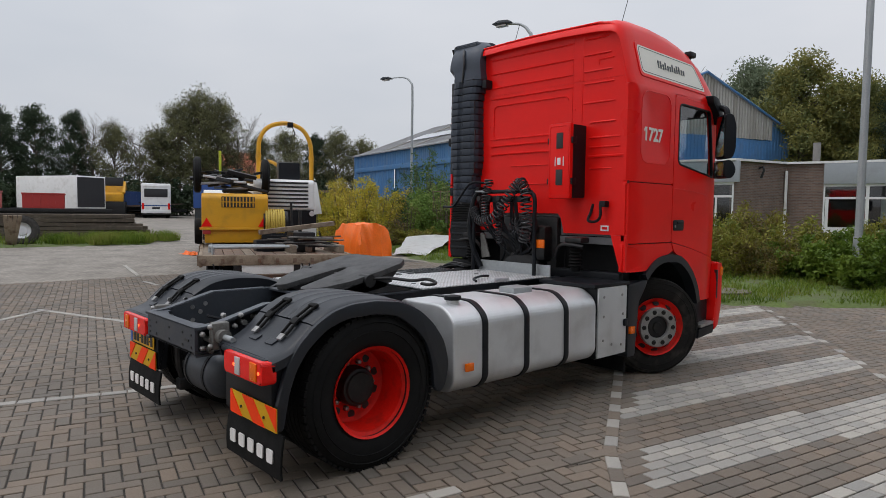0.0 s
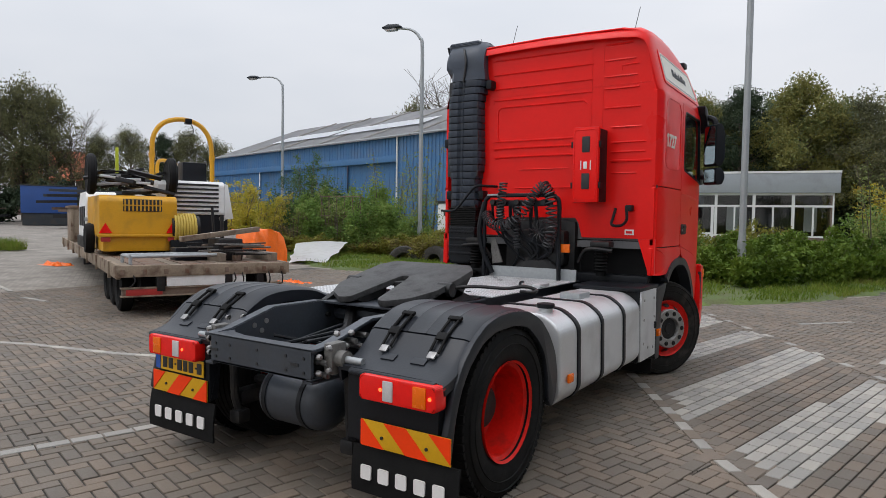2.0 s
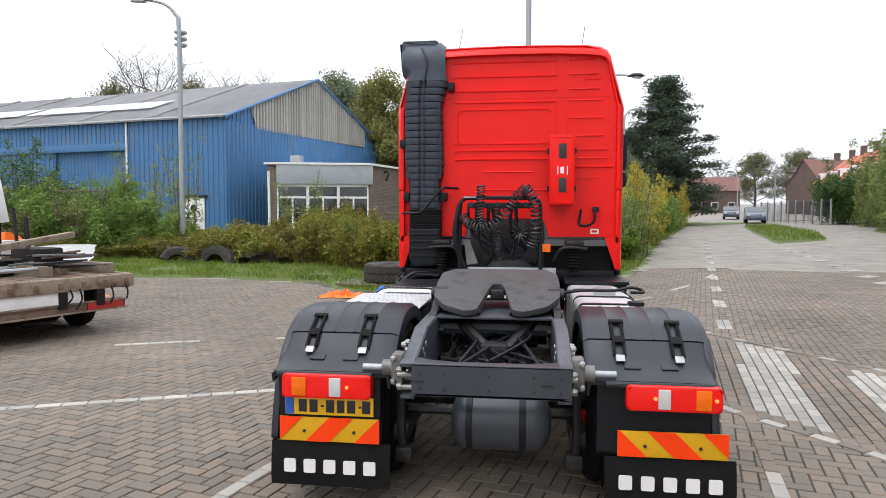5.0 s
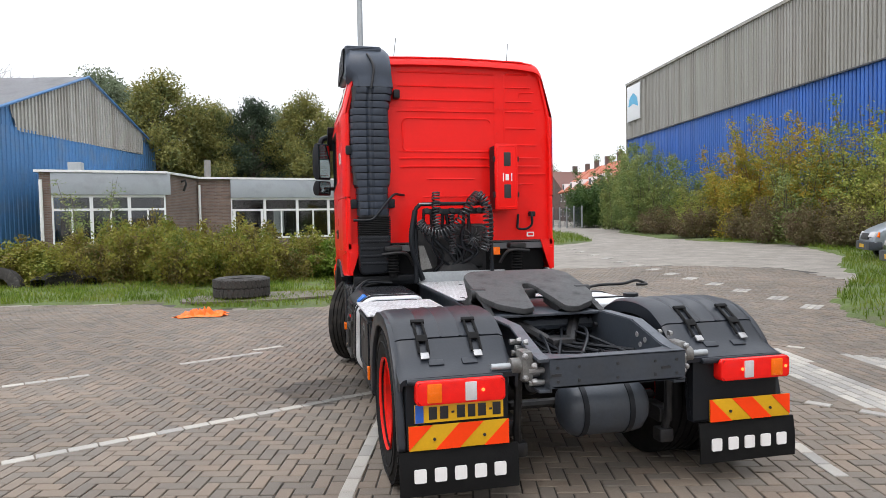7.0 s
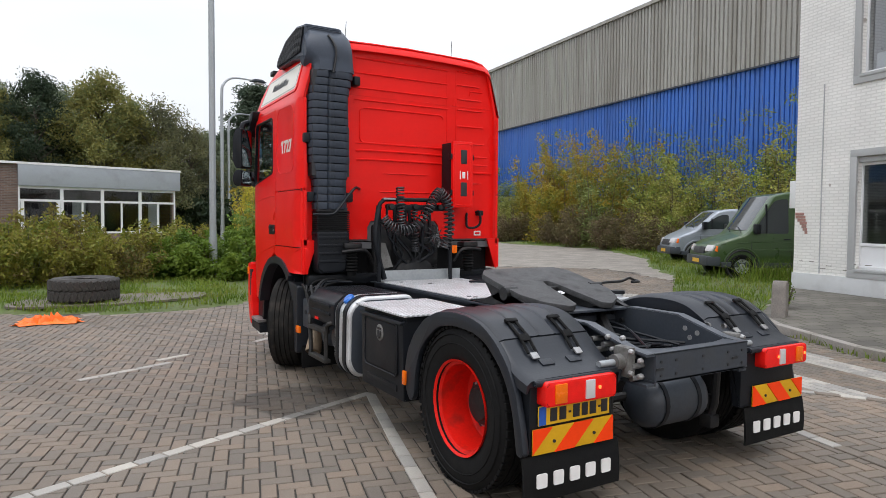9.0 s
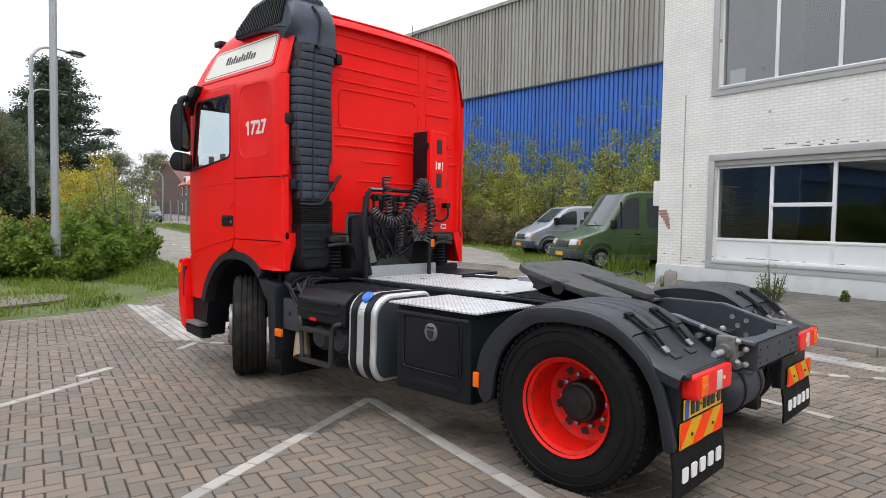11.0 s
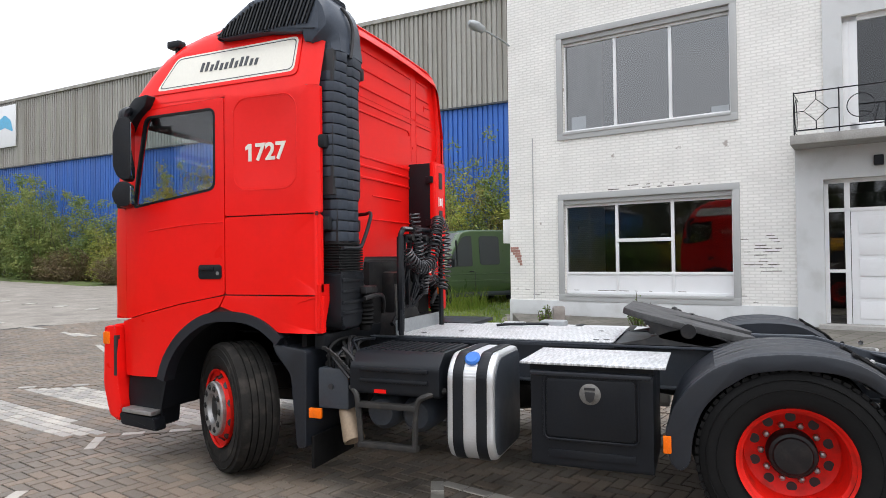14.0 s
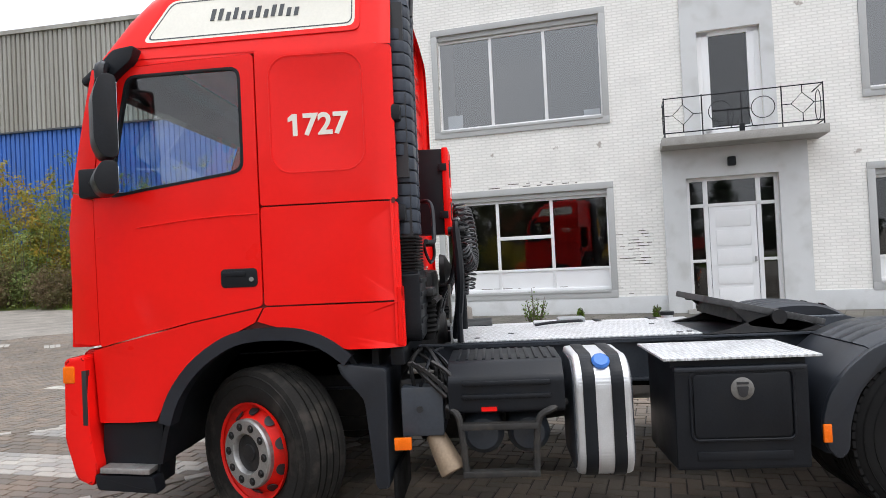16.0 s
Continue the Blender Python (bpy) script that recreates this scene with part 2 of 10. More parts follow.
def by_piece(name, base, var=0.3, rough=0.75, tint=(1.0, 0.9, 0.82), bump=0.002):
    """Paving stones: each stone, joined or its own object, takes its own shade."""
    m = mat(name, base, rough, 0, 0.16, 3, 90, bump)
    n, l = m.node_tree.nodes, m.node_tree.links
    p = n["Principled BSDF"]
    geo, ob, ad, fr, mr, mx, mul = (n.new("ShaderNode" + k) for k in ("NewGeometry", "ObjectInfo", "Math", "Math", "MapRange", "MixRGB", "MixRGB"))
    ad.operation, fr.operation = "ADD", "FRACT"
    l.new(geo.outputs["Random Per Island"], ad.inputs[0])
    l.new(ob.outputs["Random"], ad.inputs[1])
    l.new(ad.outputs[0], fr.inputs[0])
    mr.inputs["To Min"].default_value, mr.inputs["To Max"].default_value = 1 - var, 1 + var
    l.new(fr.outputs[0], mr.inputs["Value"])
    old = p.inputs["Base Color"].links[0].from_socket
    sc = n.new("ShaderNodeVectorMath")
    sc.operation = "SCALE"
    l.new(old, sc.inputs[0])
    l.new(mr.outputs[0], sc.inputs[3])
    mx.blend_type = "MULTIPLY"
    mx.inputs[2].default_value = (*tint, 1)
    l.new(fr.outputs[0], mx.inputs[0])
    l.new(sc.outputs[0], mx.inputs[1])
    # broad worn and soiled areas, and one wet oil stain with a ragged outline
    wide, wr, dist, off, ragged, stain, total, tone = (n.new("ShaderNode" + k) for k in ("TexNoise", "MapRange", "VectorMath", "Math", "TexNoise", "MapRange", "Math", "VectorMath"))
    wide.inputs["Scale"].default_value, wide.inputs["Detail"].default_value = 0.55, 7
    ragged.inputs["Scale"].default_value, ragged.inputs["Detail"].default_value = 2.2, 5
    l.new(geo.outputs["Position"], wide.inputs["Vector"])
    l.new(geo.outputs["Position"], ragged.inputs["Vector"])
    wr.inputs["From Min"].default_value, wr.inputs["From Max"].default_value = 0.3, 0.7
    wr.inputs["To Min"].default_value, wr.inputs["To Max"].default_value = 0.78, 1.2
    l.new(wide.outputs["Fac"], wr.inputs["Value"])
    dist.operation = "DISTANCE"
    dist.inputs[1].default_value = (-1.45, 2.40, 0.0)
    l.new(geo.outputs["Position"], dist.inputs[0])
    off.operation = "MULTIPLY_ADD"
    off.inputs[1].default_value = 0.9
    l.new(ragged.outputs["Fac"], off.inputs[0])
    l.new(dist.outputs["Value"], off.inputs[2])
    stain.inputs["From Min"].default_value, stain.inputs["From Max"].default_value = 0.92, 1.0
    stain.inputs["To Min"].default_value, stain.inputs["To Max"].default_value = 0.45, 1.0
    l.new(off.outputs[0], stain.inputs["Value"])
    total.operation = "MULTIPLY"
    l.new(wr.outputs[0], total.inputs[0])
    l.new(stain.outputs[0], total.inputs[1])
    tone.operation = "SCALE"
    l.new(mx.outputs[0], tone.inputs[0])
    l.new(total.outputs[0], tone.inputs[3])
    l.new(tone.outputs[0], p.inputs["Base Color"])
    return m


RED = mat("red_paint", (0.82, 0.010, 0.007), 0.33, 0, 0.03, 1.5, 30, coat=0.12, dirt=(0.66, 0.01, 0.006), dirt_amount=0.35, spec=0.18)
# Darker copy of the red paint, standing in for shade inside panel seams
SHADED_RED = mat("shaded_seam_red", (0.10, 0.008, 0.006), 0.6, 0, 0.1)
RIM_RED = mat("red_rim_paint", (0.70, 0.012, 0.006), 0.42, 0, 0.1, 6, 60, dirt=(0.26, 0.018, 0.012), dirt_amount=0.65, spec=0.2)
BLACK = mat("black_plastic", (0.009, 0.0105, 0.0135), 0.42, 0, 0.25, 3, 80, 0.0005, dirt=(0.015, 0.0145, 0.014), dirt_amount=0.4, spec=0.22)
GUARD = mat("mudguard_plastic", (0.014, 0.017, 0.023), 0.40, 0, 0.2, 2.5, 70, 0.0005, dirt=(0.016, 0.0165, 0.018), dirt_amount=0.45, spec=0.42)
DUCT_GREY = mat("duct_grey_plastic", (0.031, 0.039, 0.054), 0.4, 0, 0.2, 2.5, 70, 0.0005, dirt=(0.026, 0.028, 0.032), dirt_amount=0.45, spec=0.3)
# Lighter copy for the stack's top, with the sky's sheen put into the colour
SKYLIT_GREY = mat("skylit_plastic", (0.050, 0.062, 0.084), 0.38, 0, 0.15, 2.5, 70, 0.0005, dirt=(0.036, 0.042, 0.052), dirt_amount=0.4, spec=0.35)
RUBBER = mat("tyre_rubber", (0.006, 0.006, 0.0062), 0.7, 0, 0.25, 5, 90, 0.001, dirt=(0.012, 0.0115, 0.011), dirt_amount=0.45, spec=0.18)
ROAD_RUBBER = mat("dusty_tyre_rubber", (0.016, 0.015, 0.014), 0.85, 0, 0.25, 6, 90, 0.001, dirt=(0.055, 0.048, 0.041), dirt_amount=0.6, spec=0.15)
WORN = mat("worn_rubber", (0.03, 0.027, 0.024), 0.85, 0, 0.25, 8, 90, 0.001, dirt=(0.1, 0.09, 0.08), dirt_amount=0.6)
CHASSIS = mat("chassis_paint", (0.036, 0.043, 0.054), 0.45, 0, 0.2, 4, 50, 0.0005, dirt=(0.045, 0.047, 0.05), dirt_amount=0.5)
WORN_PAINT = mat("worn_grey_paint", (0.075, 0.084, 0.098), 0.5, 0, 0.3, 7, 60, 0.0006, dirt=(0.03, 0.033, 0.038), dirt_amount=0.8)
DIRTY_STEEL = mat("dirty_steel", (0.17, 0.165, 0.155), 0.55, 0.4, 0.3, 8, 60, 0.001, dirt=(0.06, 0.05, 0.04), dirt_amount=0.7)
GREASE = mat("greasy_steel", (0.009, 0.009, 0.010), 0.5, 0.2, 0.4, 9, 60, 0.001, dirt=(0.035, 0.03, 0.026), dirt_amount=0.6)
ALU = mat("brushed_aluminium", (0.66, 0.67, 0.68), 0.5, 0.7, 0.07, 2, 120, 0.0002, dirt=(0.35, 0.34, 0.33), dirt_amount=0.35)
STEEL = mat("bare_steel", (0.36, 0.355, 0.35), 0.45, 0.75, 0.2, 12, 80, 0.0004, dirt=(0.15, 0.12, 0.1), dirt_amount=0.4)
GALV = mat("galvanised_steel", (0.36, 0.38, 0.39), 0.55, 0.5, 0.15, 3, 40)
TREAD = chequer("tread_plate")
CREAM = mat("cream_sign", (0.74, 0.72, 0.64), 0.4, 0, 0.05)
WHITE = mat("white_paint", (0.78, 0.78, 0.77), 0.45, 0, 0.06, 2, 40, dirt=(0.5, 0.48, 0.44), dirt_amount=0.4)
LETTER = mat("white_letters", (0.78, 0.76, 0.74), 0.5, 0, 0.04)
# Flat black for print; also paints the dark inside openings, holes and gaps
FLAT_BLACK = mat("print_and_gap_black", (0.02, 0.02, 0.022), 0.5)
GREYINK = mat("grey_print", (0.05, 0.055, 0.06), 0.5)
LENS_RED = mat("red_lens", (0.80, 0.012, 0.008), 0.2, 0, 0.12, 20, 200, 0.0006, coat=0.1, spec=0.3)
LENS_GLOW = mat("glowing_lens_spot", (1.0, 0.13, 0.03), 0.2, emit=2.5)
LENS_AMBER = mat("amber_lens", (0.85, 0.15, 0.004), 0.25, 0, 0.12, 20, 200, 0.0008, coat=0.1, spec=0.3)
LENS_CLEAR = mat("clear_lens", (0.55, 0.53, 0.53), 0.15, 0, 0.1, 20, 200, 0.0008, coat=0.3)
PLATE = mat("yellow_plate", (0.78, 0.44, 0.01), 0.35, 0, 0.05)
BLUE = mat("blue_enamel", (0.02, 0.1, 0.45), 0.4)
CAP_BLUE = mat("blue_cap", (0.03, 0.16, 0.55), 0.4)
MARK_OR = mat("orange_reflective", (0.95, 0.055, 0.004), 0.5, 0, 0.04, spec=0.2)
MARK_YE = mat("yellow_reflective", (0.66, 0.36, 0.012), 0.5, 0, 0.06, spec=0.2)
GLASS = glass("side_glass", (0.84, 0.90, 0.91), 0.0)
PANE = glass("window_glass", (0.75, 0.8, 0.8), 0.35, 0.10)
# Same window glass with a stronger mirror, to put sky reflection into upper panes
PANE_SKY = glass("skylit_window_glass", (0.75, 0.8, 0.84), 0.3, 0.24)
MIRROR = mat("mirror_glass", (0.45, 0.47, 0.48), 0.02, 1.0, 0.0)
CABIN = mat("cab_lining", (0.12, 0.12, 0.125), 0.8, 0, 0.1)
LINING = mat("pale_cab_lining", (0.42, 0.42, 0.40), 0.85, 0, 0.08)
# Near-black colour stands in for the shade inside rooms behind windows
DARK = mat("unlit_room_black", (0.05, 0.05, 0.052), 0.9, 0, 0.3, 1)
ROAD = coursed("far_paving", (0.235, 0.21, 0.181), (0.19, 0.171, 0.147), 0.21, 0.105, 0.008, 0.85, 0.002, 0.14, False, 0.22)
JOINT = mat("joint_sand", (0.045, 0.040, 0.033), 0.95, 0, 0.3, 1.2, 60, 0.003)
BRICK = by_piece("paving_brick", (0.156, 0.134, 0.110), 0.19)
WHITE_BRICK = by_piece("white_paving_brick", (0.325, 0.312, 0.285), 0.2, 0.7, (1.0, 0.97, 0.93))
TURF = mat("turf", (0.078, 0.112, 0.022), 0.95, 0, 0.45, 0.8, 18, 0.02, dirt=(0.085, 0.075, 0.040), dirt_amount=0.8)
CONCRETE = mat("concrete", (0.33, 0.32, 0.3), 0.85, 0, 0.2, 1.5, 40, 0.002, dirt=(0.2, 0.19, 0.17), dirt_amount=0.6)
CHASSIS_FAR = mat("weathered_flue", (0.2, 0.19, 0.175), 0.8, 0.2, 0.25, 3, 40)
PAVE_TILE = coursed("pavement_tiles", (0.12, 0.11, 0.094), (0.06, 0.062, 0.036), 0.3, 0.3, 0.01, 0.9, 0.003, 0.14, False, 0.22)
# Near-black colour that paints in the shade under truck and trailer
SHADE_BLACK = mat("shade_black", (0.006, 0.006, 0.0065), 0.7, 0, 0.3, 4, 50, spec=0.2)
SAND = mat("bare_sandy_soil", (0.135, 0.118, 0.092), 0.95, 0, 0.3, 1.2, 30, 0.004, dirt=(0.085, 0.085, 0.045), dirt_amount=0.7)
SLAB = mat("worn_slab", (0.27, 0.25, 0.225), 0.9, 0, 0.25, 1.2, 40, 0.003, dirt=(0.15, 0.14, 0.1), dirt_amount=0.7)
WALL_WHITE = coursed("white_painted_brick", (0.83, 0.815, 0.775), (0.72, 0.705, 0.665), 0.21, 0.065, 0.012, 0.6, 0.008, 0.03, True, 0.06, (0.42, 0.38, 0.34))
RENDER_GREY = mat("grey_render", (0.58, 0.59, 0.59), 0.75, 0, 0.08, 1.5, 50, 0.001, dirt=(0.4, 0.4, 0.38), dirt_amount=0.5)
FASCIA = mat("grey_fascia_board", (0.33, 0.355, 0.385), 0.6, 0, 0.1, 1.2, 40, 0.001, dirt=(0.24, 0.25, 0.26), dirt_amount=0.5)
FRAME_GREY = mat("grey_stone_frame", (0.42, 0.425, 0.42), 0.7, 0, 0.1, 2, 60, 0.001)
FRAME_WHITE = mat("white_frame", (0.76, 0.765, 0.77), 0.4, 0, 0.04)
BLUE_SHEET = mat("blue_sheet", (0.058, 0.172, 0.36), 0.5, 0, 0.15, 0.6, 8, dirt=(0.11, 0.17, 0.26), dirt_amount=0.6)
BLUE_HALL = streaked("blue_hall_sheet", (0.035, 0.14, 0.50), (0.03, 0.09, 0.30), 0.55, 0.5)
GREY_SHEET = streaked("grey_sheet", (0.35, 0.34, 0.31), (0.17, 0.15, 0.12), 0.55, 0.7)
ROOF_GREY = mat("roof_sheet", (0.3, 0.3, 0.31), 0.7, 0, 0.15, 0.5, 10, dirt=(0.2, 0.2, 0.19), dirt_amount=0.5)
ROOF_LIGHT = mat("rooflight", (0.86, 0.88, 0.9), 0.35, 0, 0.04)
PINK_BRICK = mat("bared_brick", (0.36, 0.2, 0.165), 0.85, 0, 0.3, 6, 60, 0.003)
BROWN_BRICK = coursed("brown_brick", (0.17, 0.105, 0.085), (0.2, 0.18, 0.16), var=0.25)
DARK_BRICK = coursed("house_brick", (0.11, 0.065, 0.052), (0.13, 0.11, 0.1), var=0.2)
TILE_RED = mat("red_roof_tiles", (0.42, 0.12, 0.06), 0.75, 0, 0.25, 1, 6)
TILE_BROWN = mat("brown_roof_tiles", (0.16, 0.075, 0.06), 0.75, 0, 0.25, 1, 6)
TARP = mat("orange_tarp", (0.93, 0.16, 0.006), 0.45, 0, 0.12, 3, 20, 0.002)
YELLOW = mat("machine_yellow", (0.66, 0.33, 0.012), 0.42, 0, 0.1, 2, 40, dirt=(0.35, 0.2, 0.03), dirt_amount=0.5)
RUST = mat("rusty_deck", (0.17, 0.12, 0.09), 0.85, 0, 0.35, 3, 40, 0.003, dirt=(0.15, 0.06, 0.028), dirt_amount=0.9)
PALE_PAINT = mat("peeling_pale_paint", (0.25, 0.195, 0.14), 0.75, 0, 0.25, 3.2, 40, 0.001, dirt=(0.085, 0.04, 0.022), dirt_amount=1.0)
WOOD = mat("weathered_wood", (0.2, 0.16, 0.12), 0.9, 0, 0.35, 3, 30, 0.004)
SLEEPER = mat("tarred_sleeper_wood", (0.085, 0.066, 0.05), 0.95, 0, 0.4, 2.5, 30, 0.005, dirt=(0.16, 0.13, 0.1), dirt_amount=0.6)
CONT_DARK = mat("dark_container", (0.028, 0.033, 0.038), 0.6, 0, 0.3, 1.5, 20, dirt=(0.06, 0.045, 0.035), dirt_amount=0.7)
BARK = mat("bark", (0.11, 0.09, 0.07), 0.95, 0, 0.3, 4, 30, 0.01)
STONE = mat("stone_post", (0.22, 0.2, 0.18), 0.95, 0, 0.3, 8, 50, 0.004)
VAN_GREEN = mat("green_van_paint", (0.042, 0.085, 0.022), 0.33, 0, 0.05, 2, 30, coat=0.5)
VAN_GREY = mat("silver_van_paint", (0.3, 0.33, 0.37), 0.35, 0.3, 0.05, 2, 30, coat=0.4)
VAN_GLASS = mat("tinted_van_glass", (0.028, 0.034, 0.036), 0.06, 0, 0.05, coat=0.5)
CAR_DARK = mat("dark_car_paint", (0.05, 0.06, 0.08), 0.3, 0.2, coat=0.5)
CONT_RED = mat("red_container", (0.4, 0.03, 0.025), 0.5, 0, 0.15, 1)
CONT_BLUE = mat("blue_container", (0.02, 0.07, 0.25), 0.5, 0, 0.15, 1)
LEAF_GREEN = leafy("green_leaves", [(0.077, 0.142, 0.032), (0.128, 0.219, 0.045), (0.193, 0.283, 0.065), (0.245, 0.296, 0.084)])
LEAF_LIGHT = leafy("light_leaves", [(0.057, 0.106, 0.014), (0.112, 0.180, 0.022), (0.168, 0.230, 0.032)])
LEAF_AUTUMN = leafy("autumn_leaves", [(0.189, 0.230, 0.041), (0.365, 0.351, 0.047), (0.513, 0.419, 0.047), (0.324, 0.230, 0.047), (0.203, 0.270, 0.061)])
LEAF_DARK = leafy("dark_leaves", [(0.026, 0.043, 0.026), (0.044, 0.066, 0.036), (0.068, 0.090, 0.046)])
# Lightened and turned bluer so distance haze sits in the needle colour
LEAF_CONIFER = leafy("conifer_needles", [(0.045, 0.068, 0.046), (0.072, 0.100, 0.064), (0.105, 0.135, 0.084)])
LEAF_OLIVE = leafy("olive_leaves", [(0.090, 0.122, 0.022), (0.160, 0.186, 0.032), (0.248, 0.232, 0.038), (0.140, 0.100, 0.038), (0.112, 0.152, 0.030)])
LEAF_MIXED = leafy("mixed_autumn_leaves", [(0.100, 0.126, 0.048), (0.168, 0.184, 0.060), (0.250, 0.226, 0.062), (0.122, 0.160, 0.052)])
CAR_BLUE = mat("blue_grey_paint", (0.07, 0.085, 0.13), 0.3, 0.2, 0.06, coat=0.3)
LEAF_WILLOW = leafy("grey_green_leaves", [(0.115, 0.148, 0.094), (0.172, 0.210, 0.128), (0.230, 0.265, 0.160)])
LEAF_TREE = leafy("thin_tree_leaves", [(0.075, 0.085, 0.050), (0.125, 0.130, 0.068), (0.185, 0.178, 0.080), (0.110, 0.135, 0.066)])
LEAF_SCRUB = leafy("scrub_leaves", [(0.162, 0.227, 0.056), (0.276, 0.341, 0.082), (0.406, 0.406, 0.089), (0.211, 0.194, 0.082), (0.486, 0.389, 0.082)])
LEAF_EVERGREEN = leafy("evergreen_leaves", [(0.027, 0.063, 0.020), (0.054, 0.108, 0.027), (0.090, 0.153, 0.041), (0.126, 0.180, 0.054)], 0.45)
LEAF_BROWN = leafy("withered_leaves", [(0.10, 0.075, 0.05), (0.17, 0.12, 0.07), (0.15, 0.14, 0.06), (0.24, 0.16, 0.08)])
LEAF_YELLOW = leafy("yellow_autumn_leaves", [(0.135, 0.180, 0.041), (0.252, 0.270, 0.054), (0.378, 0.324, 0.045), (0.414, 0.261, 0.041), (0.198, 0.180, 0.054)])
LEAF_BIRCH = leafy("thin_green_leaves", [(0.114, 0.167, 0.053), (0.176, 0.238, 0.075), (0.255, 0.299, 0.097), (0.317, 0.317, 0.088)])
GRASS = leafy("grass_blades", [(0.060, 0.114, 0.013), (0.116, 0.182, 0.020), (0.180, 0.235, 0.032), (0.225, 0.210, 0.064)])


# ---- mesh helpers ----
def finish(bm, name, material, smooth=35):
    me = bpy.data.meshes.new(name)
    bmesh.ops.recalc_face_normals(bm, faces=bm.faces)
    bm.to_mesh(me)
    bm.free()
    me.materials.append(material)
    if smooth:
        me.shade_smooth()
        me.set_sharp_from_angle(angle=radians(smooth))
    return me


def part(name, bm, material, parent=None, label="", smooth=35):
    ob = new(name, finish(bm, name, material, smooth))
    if parent:
        ob.parent = parent
    if label:
        tagged(ob, label)
    return ob


def thing(name, label, category, x=0, y=0, z=0, rz=0, group="", kind=""):
    ob = new(name)
    ob.empty_display_size = 0.2
    ob.matrix_basis = pose(x, y, z, 0, 0, rz)
    return tagged(ob, label, category, group, kind)


def B():
    return bmesh.new()


def box(bm, x0, x1, y0, y1, z0, z1, bevel=0.0, seg=2):
    m = Matrix.LocRotScale(((x0 + x1) / 2, (y0 + y1) / 2, (z0 + z1) / 2), None, (abs(x1 - x0), abs(y1 - y0), abs(z1 - z0)))
    vs = bmesh.ops.create_cube(bm, size=1, matrix=m)["verts"]
    if bevel:
        es = list({e for v in vs for e in v.link_edges})
        bmesh.ops.bevel(bm, geom=es, offset=bevel, segments=seg, affect="EDGES", profile=0.6)
    return bm


def boxm(bm, m, sx, sy, sz, bevel=0.0, seg=2):
    vs = bmesh.ops.create_cube(bm, size=1, matrix=m @ Matrix.Diagonal((sx, sy, sz, 1)))["verts"]
    if bevel:
        es = list({e for v in vs for e in v.link_edges})
        bmesh.ops.bevel(bm, geom=es, offset=bevel, segments=seg, affect="EDGES", profile=0.6)
    return bm


def cyl(bm, p0, p1, r, seg=16, r2=None):
    a, b = Vector(p0), Vector(p1)
    q = (b - a).to_track_quat("Z", "Y")
    bmesh.ops.create_cone(bm, cap_ends=True, segments=seg, radius1=r, radius2=r if r2 is None else r2, depth=(b - a).length, matrix=Matrix.LocRotScale((a + b) / 2, q, None))
    return bm


def tube(bm, pts, r, seg=8, taper=None, closed=False):
    """A round bar along a line of points; taper gives a radius for each point."""
    pts = [Vector(p) for p in pts]
    rings, prev = [], None
    for i, p in enumerate(pts):
        d = (pts[min(i + 1, len(pts) - 1)] - pts[max(i - 1, 0)]).normalized()
        if prev is None:
            side = d.orthogonal().normalized()
        else:
            side = prev - d * prev.dot(d)
            side = side.normalized() if side.length > 1e-6 else d.orthogonal().normalized()
        prev = side
        up = d.cross(side)
        rr = taper[i] if taper else r
        rings.append([bm.verts.new(p + (side * math.cos(a) + up * math.sin(a)) * rr) for a in (2 * math.pi * k / seg for k in range(seg))])
    for a, b in zip(rings, rings[1:]):
        for k in range(seg):
            bm.faces.new((a[k], a[(k + 1) % seg], b[(k + 1) % seg], b[k]))
    if not closed:
        bm.faces.new(rings[0][::-1])
        bm.faces.new(rings[-1])
    return bm


def smooth_line(pts, n=8):
    """A soft curve through the given points."""
    pts = [Vector(p) for p in pts]
    out = []
    for i in range(len(pts) - 1):
        a, b, c, d = pts[max(i - 1, 0)], pts[i], pts[i + 1], pts[min(i + 2, len(pts) - 1)]
        for k in range(n):
            t = k / n
            out.append(0.5 * ((2 * b) + (c - a) * t + (2 * a - 5 * b + 4 * c - d) * t * t + (3 * b - a - 3 * c + d) * t ** 3))
    out.append(pts[-1])
    return out


def prism(bm, outline, axis, a, b, bevel=0.0, seg=2):
    """A flat outline pushed along an axis from a to b. For x the outline is (y, z), for y (x, z), for z (x, y)."""
    def at(p, v):
        return {"x": (v, p[0], p[1]), "y": (p[0], v, p[1]), "z": (p[0], p[1], v)}[axis]
    lo, hi = [bm.verts.new(at(p, a)) for p in outline], [bm.verts.new(at(p, b)) for p in outline]
    n = len(outline)
    fs = [bm.faces.new(lo[::-1]), bm.faces.new(hi)]
    fs += [bm.faces.new((lo[i], lo[(i + 1) % n], hi[(i + 1) % n], hi[i])) for i in range(n)]
    bmesh.ops.recalc_face_normals(bm, faces=fs)
    if bevel:
        es = list({e for f in fs for e in f.edges})
        bmesh.ops.bevel(bm, geom=es, offset=bevel, segments=seg, affect="EDGES", profile=0.6)
    return bm


def lathe(bm, profile, centre, axis, seg=48):
    """A turned body: profile rows of (radius, along) round an axis vector through centre."""
    q = Vector(axis).to_track_quat("Z", "Y").to_matrix().to_4x4()
    m = Matrix.Translation(centre) @ q
    rings = [[bm.verts.new(m @ Vector((r * math.cos(t), r * math.sin(t), h))) for t in (2 * math.pi * k / seg for k in range(seg))] for r, h in profile]
    for a, b in zip(rings, rings[1:]):
        for k in range(seg):
            bm.faces.new((a[k], a[(k + 1) % seg], b[(k + 1) % seg], b[k]))
